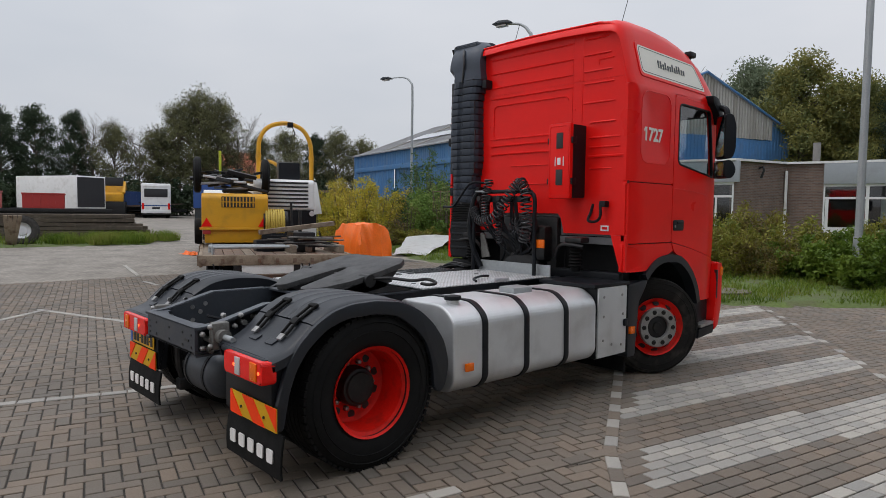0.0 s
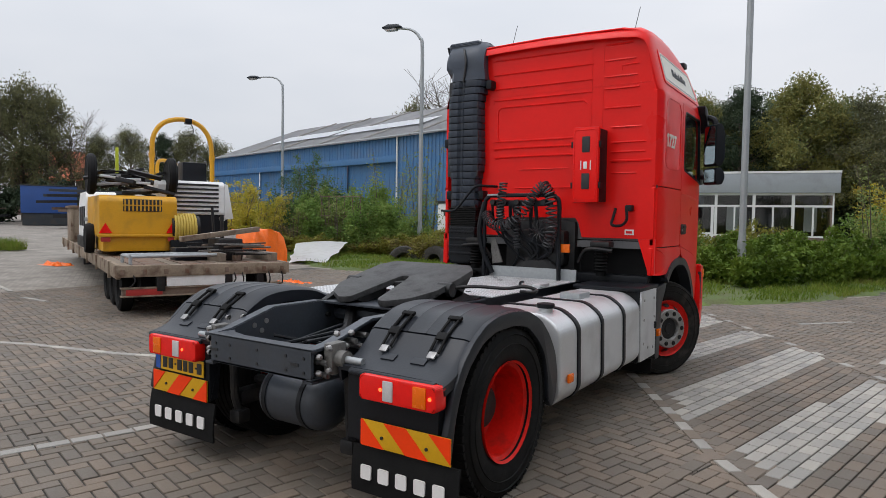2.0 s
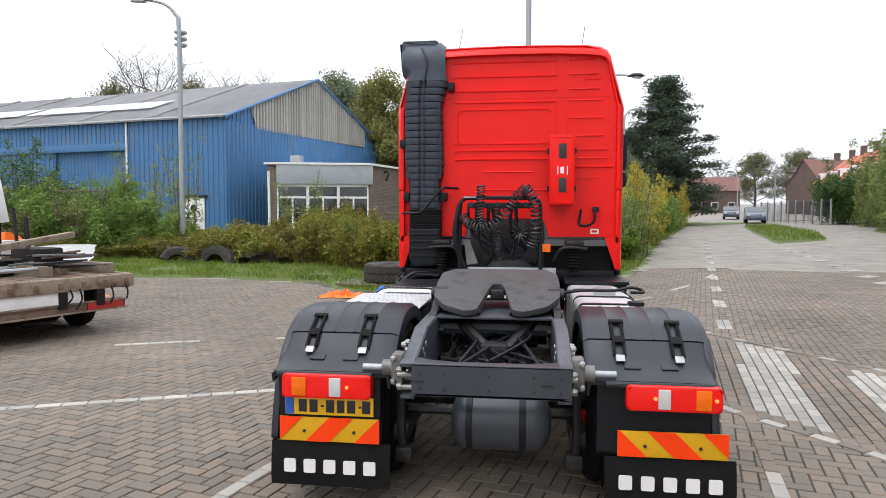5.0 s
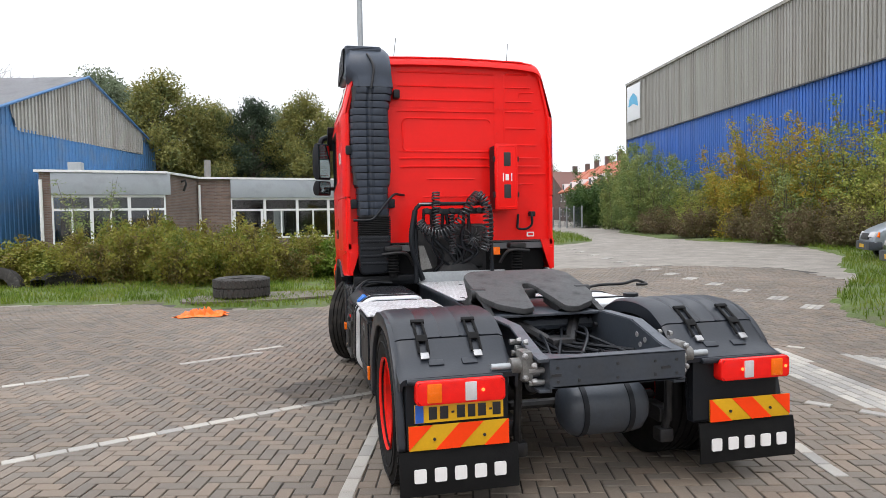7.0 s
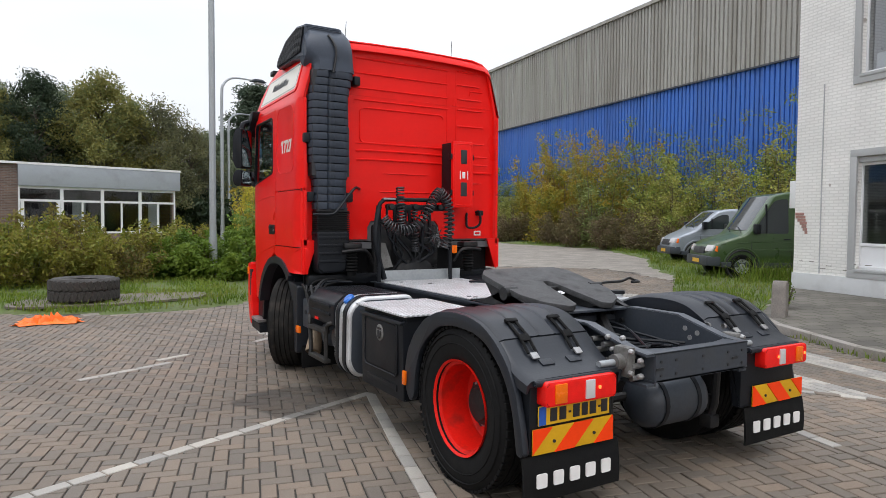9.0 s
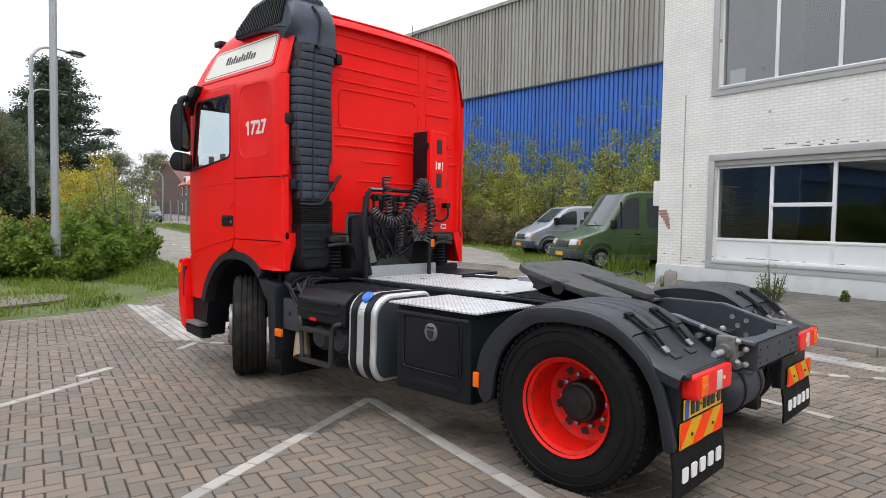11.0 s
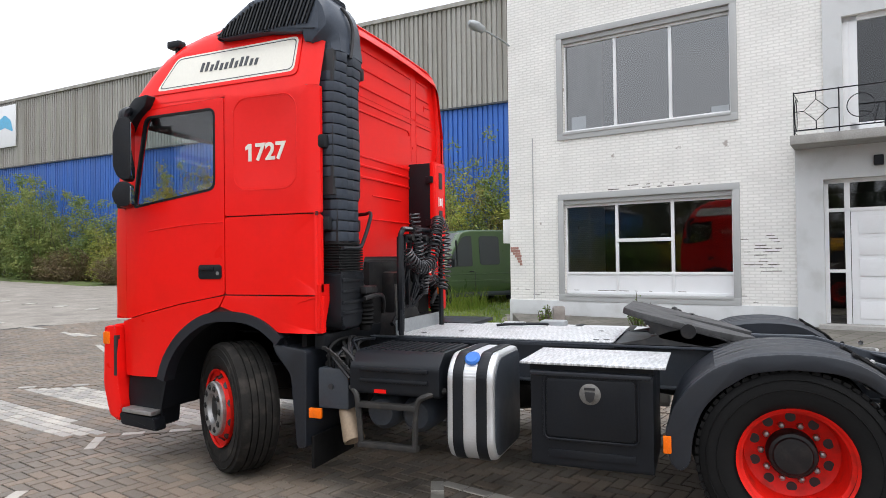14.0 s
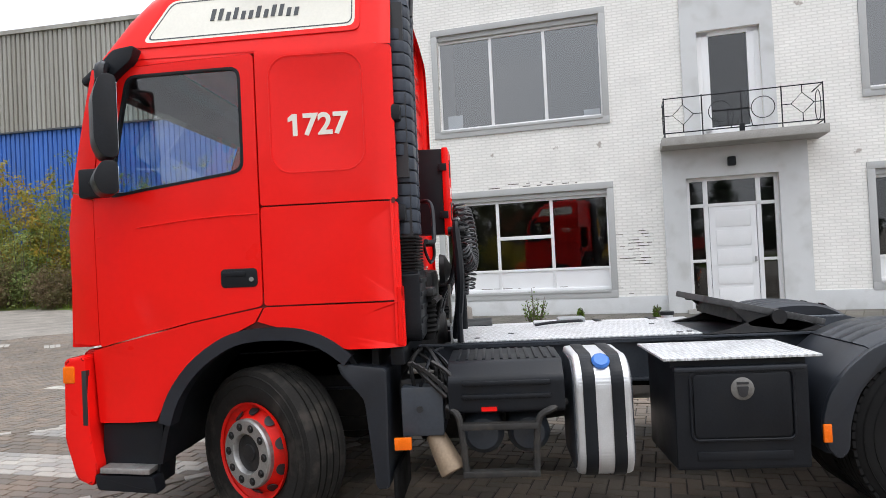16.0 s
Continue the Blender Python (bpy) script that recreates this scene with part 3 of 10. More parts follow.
    return bm


def rounded(x0, x1, z0, z1, r, n=5):
    """The outline of a rectangle with round corners."""
    out = []
    for cx, cz, a in ((x1 - r, z1 - r, 0), (x0 + r, z1 - r, 90), (x0 + r, z0 + r, 180), (x1 - r, z0 + r, 270)):
        out += [(cx + r * math.cos(radians(a + 90 * k / n)), cz + r * math.sin(radians(a + 90 * k / n))) for k in range(n + 1)]
    return out


def raw(name, verts, faces, material, parent=None, label="", smooth=0):
    me = bpy.data.meshes.new(name)
    me.from_pydata(verts, [], faces)
    me.materials.append(material)
    if smooth:
        me.shade_smooth()
        me.set_sharp_from_angle(angle=radians(smooth))
    ob = new(name, me)
    if parent:
        ob.parent = parent
    if label:
        tagged(ob, label)
    return ob


def words(name, text, size, m, material, parent, depth=0.002, width=None, shear=0.0, bold=0.0, label=""):
    """Letters in the built-in font, turned into a mesh. size: height of capitals; width: stretched to this length."""
    cu = bpy.data.curves.new(name, "FONT")
    cu.body, cu.size, cu.extrude, cu.align_x, cu.align_y = text, 1.0, 0.0, "CENTER", "CENTER"
    cu.shear, cu.offset, cu.resolution_u = shear, bold, 3
    tmp = bpy.data.objects.new("tmp", cu)
    scene.collection.objects.link(tmp)
    bpy.context.view_layer.update()
    me = bpy.data.meshes.new_from_object(tmp)
    bpy.data.objects.remove(tmp)
    vs = [v.co for v in me.vertices]
    w, h = max(v.x for v in vs) - min(v.x for v in vs), max(v.y for v in vs) - min(v.y for v in vs)
    cx, cy = (max(v.x for v in vs) + min(v.x for v in vs)) / 2, (max(v.y for v in vs) + min(v.y for v in vs)) / 2
    sy = size / h
    sx = width / w if width else sy
    bm = bmesh.new()
    bm.from_mesh(me)
    for f in bm.faces:
        f.smooth = False
    bmesh.ops.translate(bm, vec=(-cx, -cy, 0), verts=bm.verts)
    bmesh.ops.scale(bm, vec=(sx, sy, 1), verts=bm.verts)
    ex = bmesh.ops.extrude_face_region(bm, geom=list(bm.faces))
    bmesh.ops.translate(bm, vec=(0, 0, depth), verts=[g for g in ex["geom"] if isinstance(g, bmesh.types.BMVert)])
    bmesh.ops.transform(bm, matrix=m, verts=bm.verts)
    return part(name, bm, material, parent, label, 0)


def soften(poly, r, n=4):
    """An outline with its corners rounded off."""
    out = []
    for i, p in enumerate(poly):
        a, b, c = Vector(poly[i - 1]), Vector(p), Vector(poly[(i + 1) % len(poly)])
        k = min(r, (a - b).length * 0.45, (c - b).length * 0.45)
        s, e = b + (a - b).normalized() * k, b + (c - b).normalized() * k
        for j in range(n + 1):
            t = j / n
            out.append(tuple((1 - t) ** 2 * s + 2 * t * (1 - t) * b + t * t * e))
    return out



# ---- ground ----
def rise(x, y):
    """The ground climbs gently away from the truck, shaped to fit the camera's view."""
    return 0.0145 * max(0.0, math.hypot(x, y - 1) - 6)


def sheet(name, material, label, category, xs, ys, height, keep=None, kind="structure"):
    vs, fs, idx = [], [], {}
    for i, x in enumerate(xs):
        for j, y in enumerate(ys):
            idx[i, j] = len(vs)
            vs.append((x, y, height(x, y)))
    for i in range(len(xs) - 1):
        for j in range(len(ys) - 1):
            if keep is None or keep((xs[i] + xs[i + 1]) / 2, (ys[j] + ys[j + 1]) / 2):
                fs.append((idx[i, j], idx[i + 1, j], idx[i + 1, j + 1], idx[i, j + 1]))
    return tagged(raw(name, vs, fs, material, smooth=40), label, category, kind=kind)


far = [-1500, -700, -350, -200, -130, -90, -60, -45, -32] + list(range(-24, 26, 2)) + [32, 45, 60, 90, 130, 200, 350, 700, 1500]
sheet("ground", ROAD, "brown-grey brick paved yard and road surface", "ground", far, far, lambda x, y: rise(x, y) - 0.016)


def within(p, poly):
    x, y, odd = p[0], p[1], False
    for (ax, ay), (bx, by) in zip(poly, poly[1:] + poly[:1]):
        if (ay > y) != (by > y) and x < (bx - ax) * (y - ay) / (by - ay) + ax:
            odd = not odd
    return odd


# verge with shrubs on the far side, and the strip with vans on the near side
VERGE = [(-70, 36), (-40, 20), (-24, 14.5), (-13.3, 11.6), (-10.3, 10.7), (-7.2, 11.1), (-4.7, 10.6), (-3.8, 9.5), (-2.5, 9.0), (-1.3, 9.1), (-0.4, 9.4), (0.4, 10.1), (1.5, 11.0), (2.4, 12.4), (3.57, 15.8), (6.8, 29.5), (13.6, 53.2), (24, 95), (40, 160), (-70, 160)]
VERGE_E = [(6.4, 3.0), (7.05, 4.55), (8.7, 6.6), (11.9, 9.1), (14.0, 11.9), (16.8, 14.4), (20.7, 21.2), (19.7, 28.6), (23, 42), (34, 75), (70, 75), (70, -10), (14, -10), (12.0, 5.6), (9.8, 4.9)]
ISLAND = [(11.9, 28.0), (15.1, 30.6), (18.5, 40), (21.0, 54), (18.2, 53), (15.0, 41)]
BANK = [(-21.3, 6.0), (-24.0, 7.2), (-31, 6.0), (-42, 3), (-42, -6), (-28, -2.0), (-21.5, 0.6)]


def lawn(name, poly, label, step=0.3, top=0.045):
    xs = np.arange(min(p[0] for p in poly) - 1, max(p[0] for p in poly) + 1, step)
    ys = np.arange(min(p[1] for p in poly) - 1, max(p[1] for p in poly) + 1, step)
    def ragged(x, y):
        return within((x + 0.25 * noise.noise((x * 1.7, y * 1.7, 0)), y + 0.25 * noise.noise((x * 1.7, y * 1.7, 9))), poly)
    def h(x, y):
        n = noise.noise((x * 0.7, y * 0.7, 3.0))
        return rise(x, y) + top + 0.04 * n if ragged(x, y) else rise(x, y) - 0.04
    def near(x, y):
        return ragged(x, y) or any(ragged(x + dx, y + dy) for dx, dy in ((step, 0), (-step, 0), (0, step), (0, -step)))
    return sheet(name, TURF, label, "grass verge", [float(v) for v in xs], [float(v) for v in ys], h, near)


lawn("ground_verge", [(max(-30, x), min(62, y)) for x, y in VERGE], "rough grass verge with weeds along the paving")
lawn("ground_verge", [(min(26, x), min(30, max(-4, y))) for x, y in VERGE_E], "rough grass strip beside the white building", 0.13)
lawn("ground_verge", [(min(34, x), min(62, max(30.2, y))) for x, y in VERGE_E], "rough grass strip along the road")
lawn("ground_verge", ISLAND, "narrow grass island between the roads")
lawn("ground_verge", [(max(x, -38), y) for x, y in BANK], "weedy grass bank under the stacked timber")


def blades(name, poly, count, h0, h1, label, seed, box_=None):
    rng = np.random.default_rng(seed)
    x0, x1, y0, y1 = box_ or (min(p[0] for p in poly), max(p[0] for p in poly), min(p[1] for p in poly), max(p[1] for p in poly))
    pts = rng.uniform((x0, y0), (x1, y1), (count * 3, 2))
    clump = np.array([noise.noise((float(p[0]) * 1.1, float(p[1]) * 1.1, 5.0)) for p in pts])
    pts = [p for p, c in zip(pts, clump) if c > rng.uniform(-0.5, 0.25) and within(p, poly)][:count]
    vs, fs = [], []
    for x, y in pts:
        a, h = rng.uniform(0, 6.28), rng.uniform(h0, h1)
        w, lx, ly = rng.uniform(0.006, 0.014), rng.normal(0, 0.35) * h, rng.normal(0, 0.35) * h
        z, i = rise(x, y) + 0.02, len(vs)
        cx, cy = math.cos(a) * w, math.sin(a) * w
        vs += [(x - cx, y - cy, z), (x + cx, y + cy, z), (x + cx * 0.6 + lx * 0.4, y + cy * 0.6 + ly * 0.4, z + h * 0.6), (x - cx * 0.6 + lx * 0.4, y - cy * 0.6 + ly * 0.4, z + h * 0.6), (x + lx, y + ly, z + h)]
        fs += [(i, i + 1, i + 2, i + 3), (i + 3, i + 2, i + 4)]
    return tagged(raw(name, vs, fs, GRASS), label, "grass", kind="stuff")


blades("grass", VERGE, 38000, 0.04, 0.17, "green and straw-coloured grass blades on the verge", 3, (-15, 5, 8.8, 18))
blades("grass", VERGE, 12000, 0.06, 0.22, "green grass blades along the road edge", 4, (1, 12, 12, 45))
blades("grass", VERGE_E, 24000, 0.06, 0.24, "tufted grass blades beside the parked vans", 5, (6, 22, 2.5, 27))
blades("grass", [(11.6, 6.6), (13.2, 6.2), (14.4, 7.2), (13.4, 8.6), (12.2, 8.2)], 420, 0.3, 0.75, "tall straw-coloured tufts by the parked van", 9)
blades("grass", ISLAND, 7000, 0.08, 0.3, "brownish weeds on the grass island", 7)
blades("grass", [(max(x, -38), y) for x, y in BANK], 9000, 0.15, 0.5, "rough weeds growing over the bank", 6)
blades("grass", [(-21.2, 3.2), (-21.2, 5.8), (-22.6, 7.9), (-23.6, 7.6), (-22.6, 3.0)], 7000, 0.12, 0.5, "tall dark weeds in front of the timber stack", 8)

# pavement in front of the white building, with a kerb
PAVE = [(4.3, -4.0), (4.55, -2.2), (5.0, -0.6), (5.35, 0.9), (6.2, 2.5), (7.0, 3.4), (10.9, 5.0), (12, 4), (9.6, -9), (3.0, -9)]
pv = prism(B(), PAVE, "z", -0.1, 0.085)
for v in pv.verts:
    if v.co.z > 0 and v.co.x > 8.5:
        v.co.z = 0.27
pavement = tagged(part("pavement", pv, PAVE_TILE, None, smooth=0), "worn concrete pavement in front of the white building", "pavement", kind="structure")
kb = new("kerb")
tagged(kb, "weathered concrete kerb along the pavement", "kerb", kind="structure")
edge = [(3.0, -9), (4.3, -4.0), (4.55, -2.2), (5.0, -0.6), (5.35, 0.9), (6.2, 2.5), (7.0, 3.4)]
moss = [(x + 0.05, y) for x, y in edge] + [(x - 0.22 + 0.05 * math.sin(7 * y), y + 0.06) for x, y in reversed(edge)]
blades("grass", moss, 5000, 0.02, 0.09, "moss and short weeds along the kerb", 9)
blades("grass", [(x + 0.5, y) for x, y in edge] + [(x + 0.1, y) for x, y in reversed(edge)], 2200, 0.02, 0.07, "short weeds in the pavement joints", 10)
for (ax, ay), (bx, by) in zip(edge, edge[1:]):
    d = Vector((bx - ax, by - ay, 0))
    n = max(1, round(d.length / 0.9))
    for k in range(n):
        p = Vector((ax, ay, 0)) + d * ((k + 0.5) / n)
        part("kerbstone", boxm(B(), pose(p.x, p.y, 0.03, 0, 0, math.degrees(math.atan2(d.y, d.x))), d.length / n - 0.012, 0.14, 0.16, 0.015), SLAB, kb)

# ---- facade of the white office building ----
office = thing("office_building", "two-storey white painted brick building with grey-framed windows", "building", 9.45, -0.25, 0.0, 78)
E0, E1, TOP = -16.0, 5.25, 8.8


def pierced(bm, x0, x1, z0, z1, holes, y0, y1):
    """An upright slab in the xz plane with rectangular holes through it."""
    xs = sorted({x0, x1, *[h[0] for h in holes], *[h[1] for h in holes]})
    zs = sorted({z0, z1, *[h[2] for h in holes], *[h[3] for h in holes]})
    for a, b in zip(xs, xs[1:]):
        for c, d in zip(zs, zs[1:]):
            mx, mz = (a + b) / 2, (c + d) / 2
            if not any(h[0] < mx < h[1] and h[2] < mz < h[3] for h in holes):
                vs = [bm.verts.new(p) for p in ((a, y1, c), (b, y1, c), (b, y1, d), (a, y1, d))]
                bm.faces.new(vs)
                vs = [bm.verts.new(p) for p in ((a, y0, c), (b, y0, c), (b, y0, d), (a, y0, d))]
                bm.faces.new(vs)
    for hx0, hx1, hz0, hz1 in list(holes) + [(x0, x1, z0, z1)]:
        q = [(hx0, hz0), (hx1, hz0), (hx1, hz1), (hx0, hz1)]
        for (a, b), (c, d) in zip(q, q[1:] + q[:1]):
            bm.faces.new([bm.verts.new(p) for p in ((a, y0, b), (c, y0, d), (c, y1, d), (a, y1, b))])
    bmesh.ops.remove_doubles(bm, verts=bm.verts, dist=1e-5)
    return bm


WIN1, WIN2 = (0.08, 3.80, 0.75, 2.98), (0.08, 3.79, 4.57, 6.83)
DOOR1, DOOR2 = (-3.32, -1.55, 0.28, 3.05), (-3.12, -1.90, 3.85, 6.13)
WIN3 = (-9.0, -5.05, 0.75, 2.98)
WIN4 = (-9.0, -5.05, 4.57, 6.83)
office_wall = part("wall", pierced(B(), E0, E1, 0.0, TOP, [WIN1, WIN2, DOOR1, DOOR2, WIN3, WIN4], -0.3, 0.0), WALL_WHITE, office, smooth=0)
part("end_wall", box(B(), E1 - 0.3, E1, -9, -0.3, 0, TOP), WALL_WHITE, office)
part("roof", box(B(), E0, E1, -9, 0.0, TOP, TOP + 0.25), CONCRETE, office)
part("plinth", box(B(), E0, -3.86, 0.0, 0.025, 0.0, 0.62, 0.004), RENDER_GREY, office)
part("plinth", box(B(), -1.08, E1 + 0.02, 0.0, 0.025, 0.0, 0.60, 0.004), RENDER_GREY, office)
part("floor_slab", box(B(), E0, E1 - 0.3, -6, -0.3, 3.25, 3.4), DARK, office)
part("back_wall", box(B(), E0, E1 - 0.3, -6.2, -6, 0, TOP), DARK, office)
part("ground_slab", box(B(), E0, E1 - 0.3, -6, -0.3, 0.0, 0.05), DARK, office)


def window(hole, splits, upper_rows=(), panel=0.0, blind=True):
    x0, x1, z0, z1 = hole
    w = new("window")
    w.parent = office
    tagged(w, "white-framed window in a grey stone surround")
    for a, b, c, d in ((x0 - 0.14, x1 + 0.14, z1, z1 + 0.14), (x0 - 0.14, x1 + 0.14, z0 - 0.16, z0), (x0 - 0.14, x0, z0, z1), (x1, x1 + 0.14, z0, z1)):
        part("surround", box(B(), a, b, -0.02, 0.035, c, d, 0.006), FRAME_GREY, w)
    part("window_sill", box(B(), x0, x1, -0.14, 0.05, z0 - 0.04, z0 + 0.02, 0.006), FRAME_GREY, w)
    if blind:
        part("shutter_box", box(B(), x0, x1, -0.13, -0.03, z1 - 0.11, z1, 0.01), FRAME_GREY, w)
    zt = z1 - (0.11 if blind else 0)
    fr = B()
    cols = [x0 + (x1 - x0) * k / splits for k in range(splits + 1)]
    for a, b, c, d in ((x0, x1, zt - 0.06, zt), (x0, x1, z0 + 0.02, z0 + 0.08)):
        box(fr, a, b, -0.17, -0.11, c, d, 0.006)
    for c in cols:
        box(fr, max(x0, c - 0.035), min(x1, c + 0.035), -0.168, -0.112, z0 + 0.08, zt - 0.06, 0.005)
    if panel:
        box(fr, x0, x1, -0.169, -0.111, z0 + panel - 0.03, z0 + panel + 0.03, 0.005)
    for col, z in upper_rows:
        box(fr, cols[col], cols[col + 1], -0.165, -0.10, z - 0.04, z + 0.04, 0.005)
    part("window_frame", fr, FRAME_WHITE, w)
    for k in range(splits):
        g = B()
        lo = z0 + (panel or 0.05)
        g.faces.new([g.verts.new(p) for p in ((cols[k] + 0.02, -0.145, lo), (cols[k + 1] - 0.02, -0.145, lo), (cols[k + 1] - 0.02, -0.145, zt), (cols[k] + 0.02, -0.145, zt))])
        part("pane", g, PANE_SKY if z0 > 3 else PANE, w, smooth=0).visible_shadow = False
        if panel:
            part("lower_panel", box(B(), cols[k] + 0.03, cols[k + 1] - 0.03, -0.16, -0.13, z0 + 0.05, z0 + panel), FRAME_WHITE, w)
    return w


w1 = window(WIN1, 3, ((1, 2.0),), 0.5)
w2 = window(WIN2, 3)
window(WIN3, 3, ((1, 2.0),), 0.5)
window(WIN4, 3)
part("paper_sheet", box(B(), 3.3, 3.66, -0.24, -0.235, 4.65, 4.98), WHITE, w2)
part("paper_sheet", box(B(), 0.15, 0.5, -0.24, -0.235, 4.65, 4.8), WHITE, w2)
# grey rendered bay with the entrance and the balcony
part("entrance_bay", pierced(B(), -3.86, -1.08, 0.0, 3.70, [DOOR1], 0.0, 0.12), RENDER_GREY, office, smooth=0)
part("upper_bay", pierced(B(), -3.37, -1.58, 3.85, TOP, [DOOR2], 0.0, 0.04), RENDER_GREY, office, smooth=0)
ent = new("entrance")
ent.parent = office
tagged(ent, "white panelled front door with glazed side lights")
ef = B()
x0, x1, z0, z1 = DOOR1
for a, b, c, d in ((x0, x1, z1 - 0.07, z1), (x0, x0 + 0.07, z0, z1), (x1 - 0.07, x1, z0, z1), (x0 + 0.33, x0 + 0.42, z0, z1 - 0.07), (x1 - 0.42, x1 - 0.33, z0, z1 - 0.07), (x0 + 0.07, x1 - 0.07, 2.43, 2.50)):
    box(ef, a, b, -0.12, -0.05, c, d, 0.004)
for z in (1.3,):
    box(ef, x0 + 0.07, x0 + 0.33, -0.12, -0.06, z - 0.03, z + 0.03, 0.004)
    box(ef, x1 - 0.33, x1 - 0.07, -0.12, -0.06, z - 0.03, z + 0.03, 0.004)
part("door_frame", ef, FRAME_WHITE, ent)
dl = part("door_leaf", box(B(), x0 + 0.43, x1 - 0.43, -0.11, -0.065, z0 + 0.02, 2.43, 0.004), FRAME_WHITE, ent)
for k in range(5):
    part("door_panel", box(B(), x0 + 0.55, x1 - 0.55, -0.068, -0.055, z0 + 0.12 + k * 0.40, z0 + 0.12 + k * 0.40 + 0.33, 0.012), FRAME_WHITE, dl)
part("door_handle", box(B(), x0 + 0.46, x0 + 0.5, -0.065, -0.02, 1.25, 1.36, 0.006), STEEL, dl)
for a, b, c, d in ((x0 + 0.07, x0 + 0.33, z0, z1 - 0.07), (x1 - 0.33, x1 - 0.07, z0, z1 - 0.07), (x0 + 0.42, x1 - 0.42, 2.50, z1 - 0.07)):
    g = B()
    g.faces.new([g.verts.new(p) for p in ((a, -0.09, c), (b, -0.09, c), (b, -0.09, d), (a, -0.09, d))])
    part("pane", g, PANE, ent, smooth=0)
part("porch_lamp", box(B(), -2.52, -2.36, 0.12, 0.26, 3.24, 3.43, 0.03), BLACK, office)
part("doorstep", box(B(), x0 - 0.1, x1 + 0.1, -0.05, 0.35, 0.0, 0.3, 0.01), CONCRETE, office)
balc = new("balcony")
balc.parent = office
tagged(balc, "concrete balcony with a thin wrought iron railing")
part("balcony_slab", box(B(), -4.09, -1.07, 0.0, 0.85, 3.66, 3.83, 0.012), CONCRETE, balc)
rl = B()
BX0, BX1, BZ0, BZ1, BY = -4.02, -1.14, 3.92, 4.62, 0.78
for z in (BZ0, BZ1):
    tube(rl, [(BX0, 0.02, z), (BX0, BY, z), (BX1, BY, z), (BX1, 0.02, z)], 0.013, 6)
for f in (0, 0.25, 0.5, 0.75, 1):
    x = BX0 + (BX1 - BX0) * f
    tube(rl, [(x, BY, BZ0 - 0.1), (x, BY, BZ1 + 0.02)], 0.012, 6)
mz = (BZ0 + BZ1) / 2
for f in (0.125, 0.875):
    cx = BX0 + (BX1 - BX0) * f
    tube(rl, [(cx - 0.2, BY, mz), (cx, BY, mz + 0.2), (cx + 0.2, BY, mz), (cx, BY, mz - 0.2), (cx - 0.2, BY, mz)], 0.009, 5)
    for d in (-0.36, 0.36):
        tube(rl, [(cx + d * 0.56, BY, mz), (cx + d, BY, mz)], 0.009, 5)
        tube(rl, [(cx, BY, mz + d * 0.56), (cx, BY, mz + d * 0.95)], 0.009, 5)
for cx in (-2.97, -2.19):
    tube(rl, [(cx + 0.21 * math.cos(a), BY, mz + 0.21 * math.sin(a)) for a in (2 * math.pi * k / 24 for k in range(25))], 0.009, 5)
tube(rl, [(-2.97 + 0.21, BY, mz), (-2.19 - 0.21, BY, mz)], 0.009, 5)
for dx in (-0.12, 0.0, 0.12):
    tube(rl, [(-2.58 + dx, BY, mz), (-2.58 + dx * 1.6, BY, BZ0)], 0.009, 5)
box(rl, -2.63, -2.53, BY - 0.02, BY + 0.02, BZ0 - 0.08, BZ0 + 0.07, 0.01)
for x in (BX0, BX1):
    tube(rl, [(x, 0.4 + 0.2 * math.cos(a), mz + 0.3 * math.sin(a)) for a in (2 * math.pi * k / 20 for k in range(21))], 0.009, 5)
part("railing", rl, BLACK, balc)
bd = new("balcony_door")
bd.parent = office
tagged(bd, "white balcony door with one tall pane")
x0, x1, z0, z1 = DOOR2
bf = B()
for a, b, c, d in ((x0, x1, z1 - 0.1, z1), (x0, x0 + 0.1, z0, z1), (x1 - 0.1, x1, z0, z1), (x0 + 0.1, x1 - 0.1, z0, z0 + 0.25), (x0 + 0.1, x0 + 0.24, z0, z1), (x1 - 0.24, x1 - 0.1, z0, z1)):
    box(bf, a, b, -0.14, -0.07, c, d, 0.005)
part("door_frame", bf, FRAME_WHITE, bd)
g = B()
g.faces.new([g.verts.new(p) for p in ((x0 + 0.2, -0.1, z0 + 0.2), (x1 - 0.2, -0.1, z0 + 0.2), (x1 - 0.2, -0.1, z1 - 0.05), (x0 + 0.2, -0.1, z1 - 0.05))])
part("pane", g, PANE, bd, smooth=0)
# bare brick where the paint came off
rng = random.Random(4)
for k, (a, b) in enumerate(((-0.20, 0.02), (-0.19, 0.06), (-0.14, 0.07), (-0.08, 0.10), (-0.03, 0.09), (0.0, 0.11), (0.05, 0.12))):
    z, cx = 1.67 + (3 - k) * 0.066, E1 - 0.215
    part("bare_brick", box(B(), cx - b, cx - a, -0.01, 0.009, z - 0.0305, z + 0.0305, 0.004, 1), PINK_BRICK, office_wall)
WORN_JOINT = mat("worn_mortar", (0.16, 0.14, 0.12), 0.9, 0, 0.3, 8, 60)
for row in range(12):
    z = 1.3 + 0.065 * row
    for k in range(rng.choice((2, 3, 4, 5)) if row not in (3, 4) else 1):
        x = rng.uniform(-0.82, -0.2)
        part("bare_brick", box(B(), x, min(-0.04, x + rng.uniform(0.05, 0.26)), -0.01, 0.003, z - rng.uniform(0.004, 0.012), z + rng.uniform(0.003, 0.01)), WORN_JOINT, office_wall)
for k in range(16):
    x, z = rng.uniform(0.7, 2.7), 3.16 + 0.065 * rng.randint(0, 1)
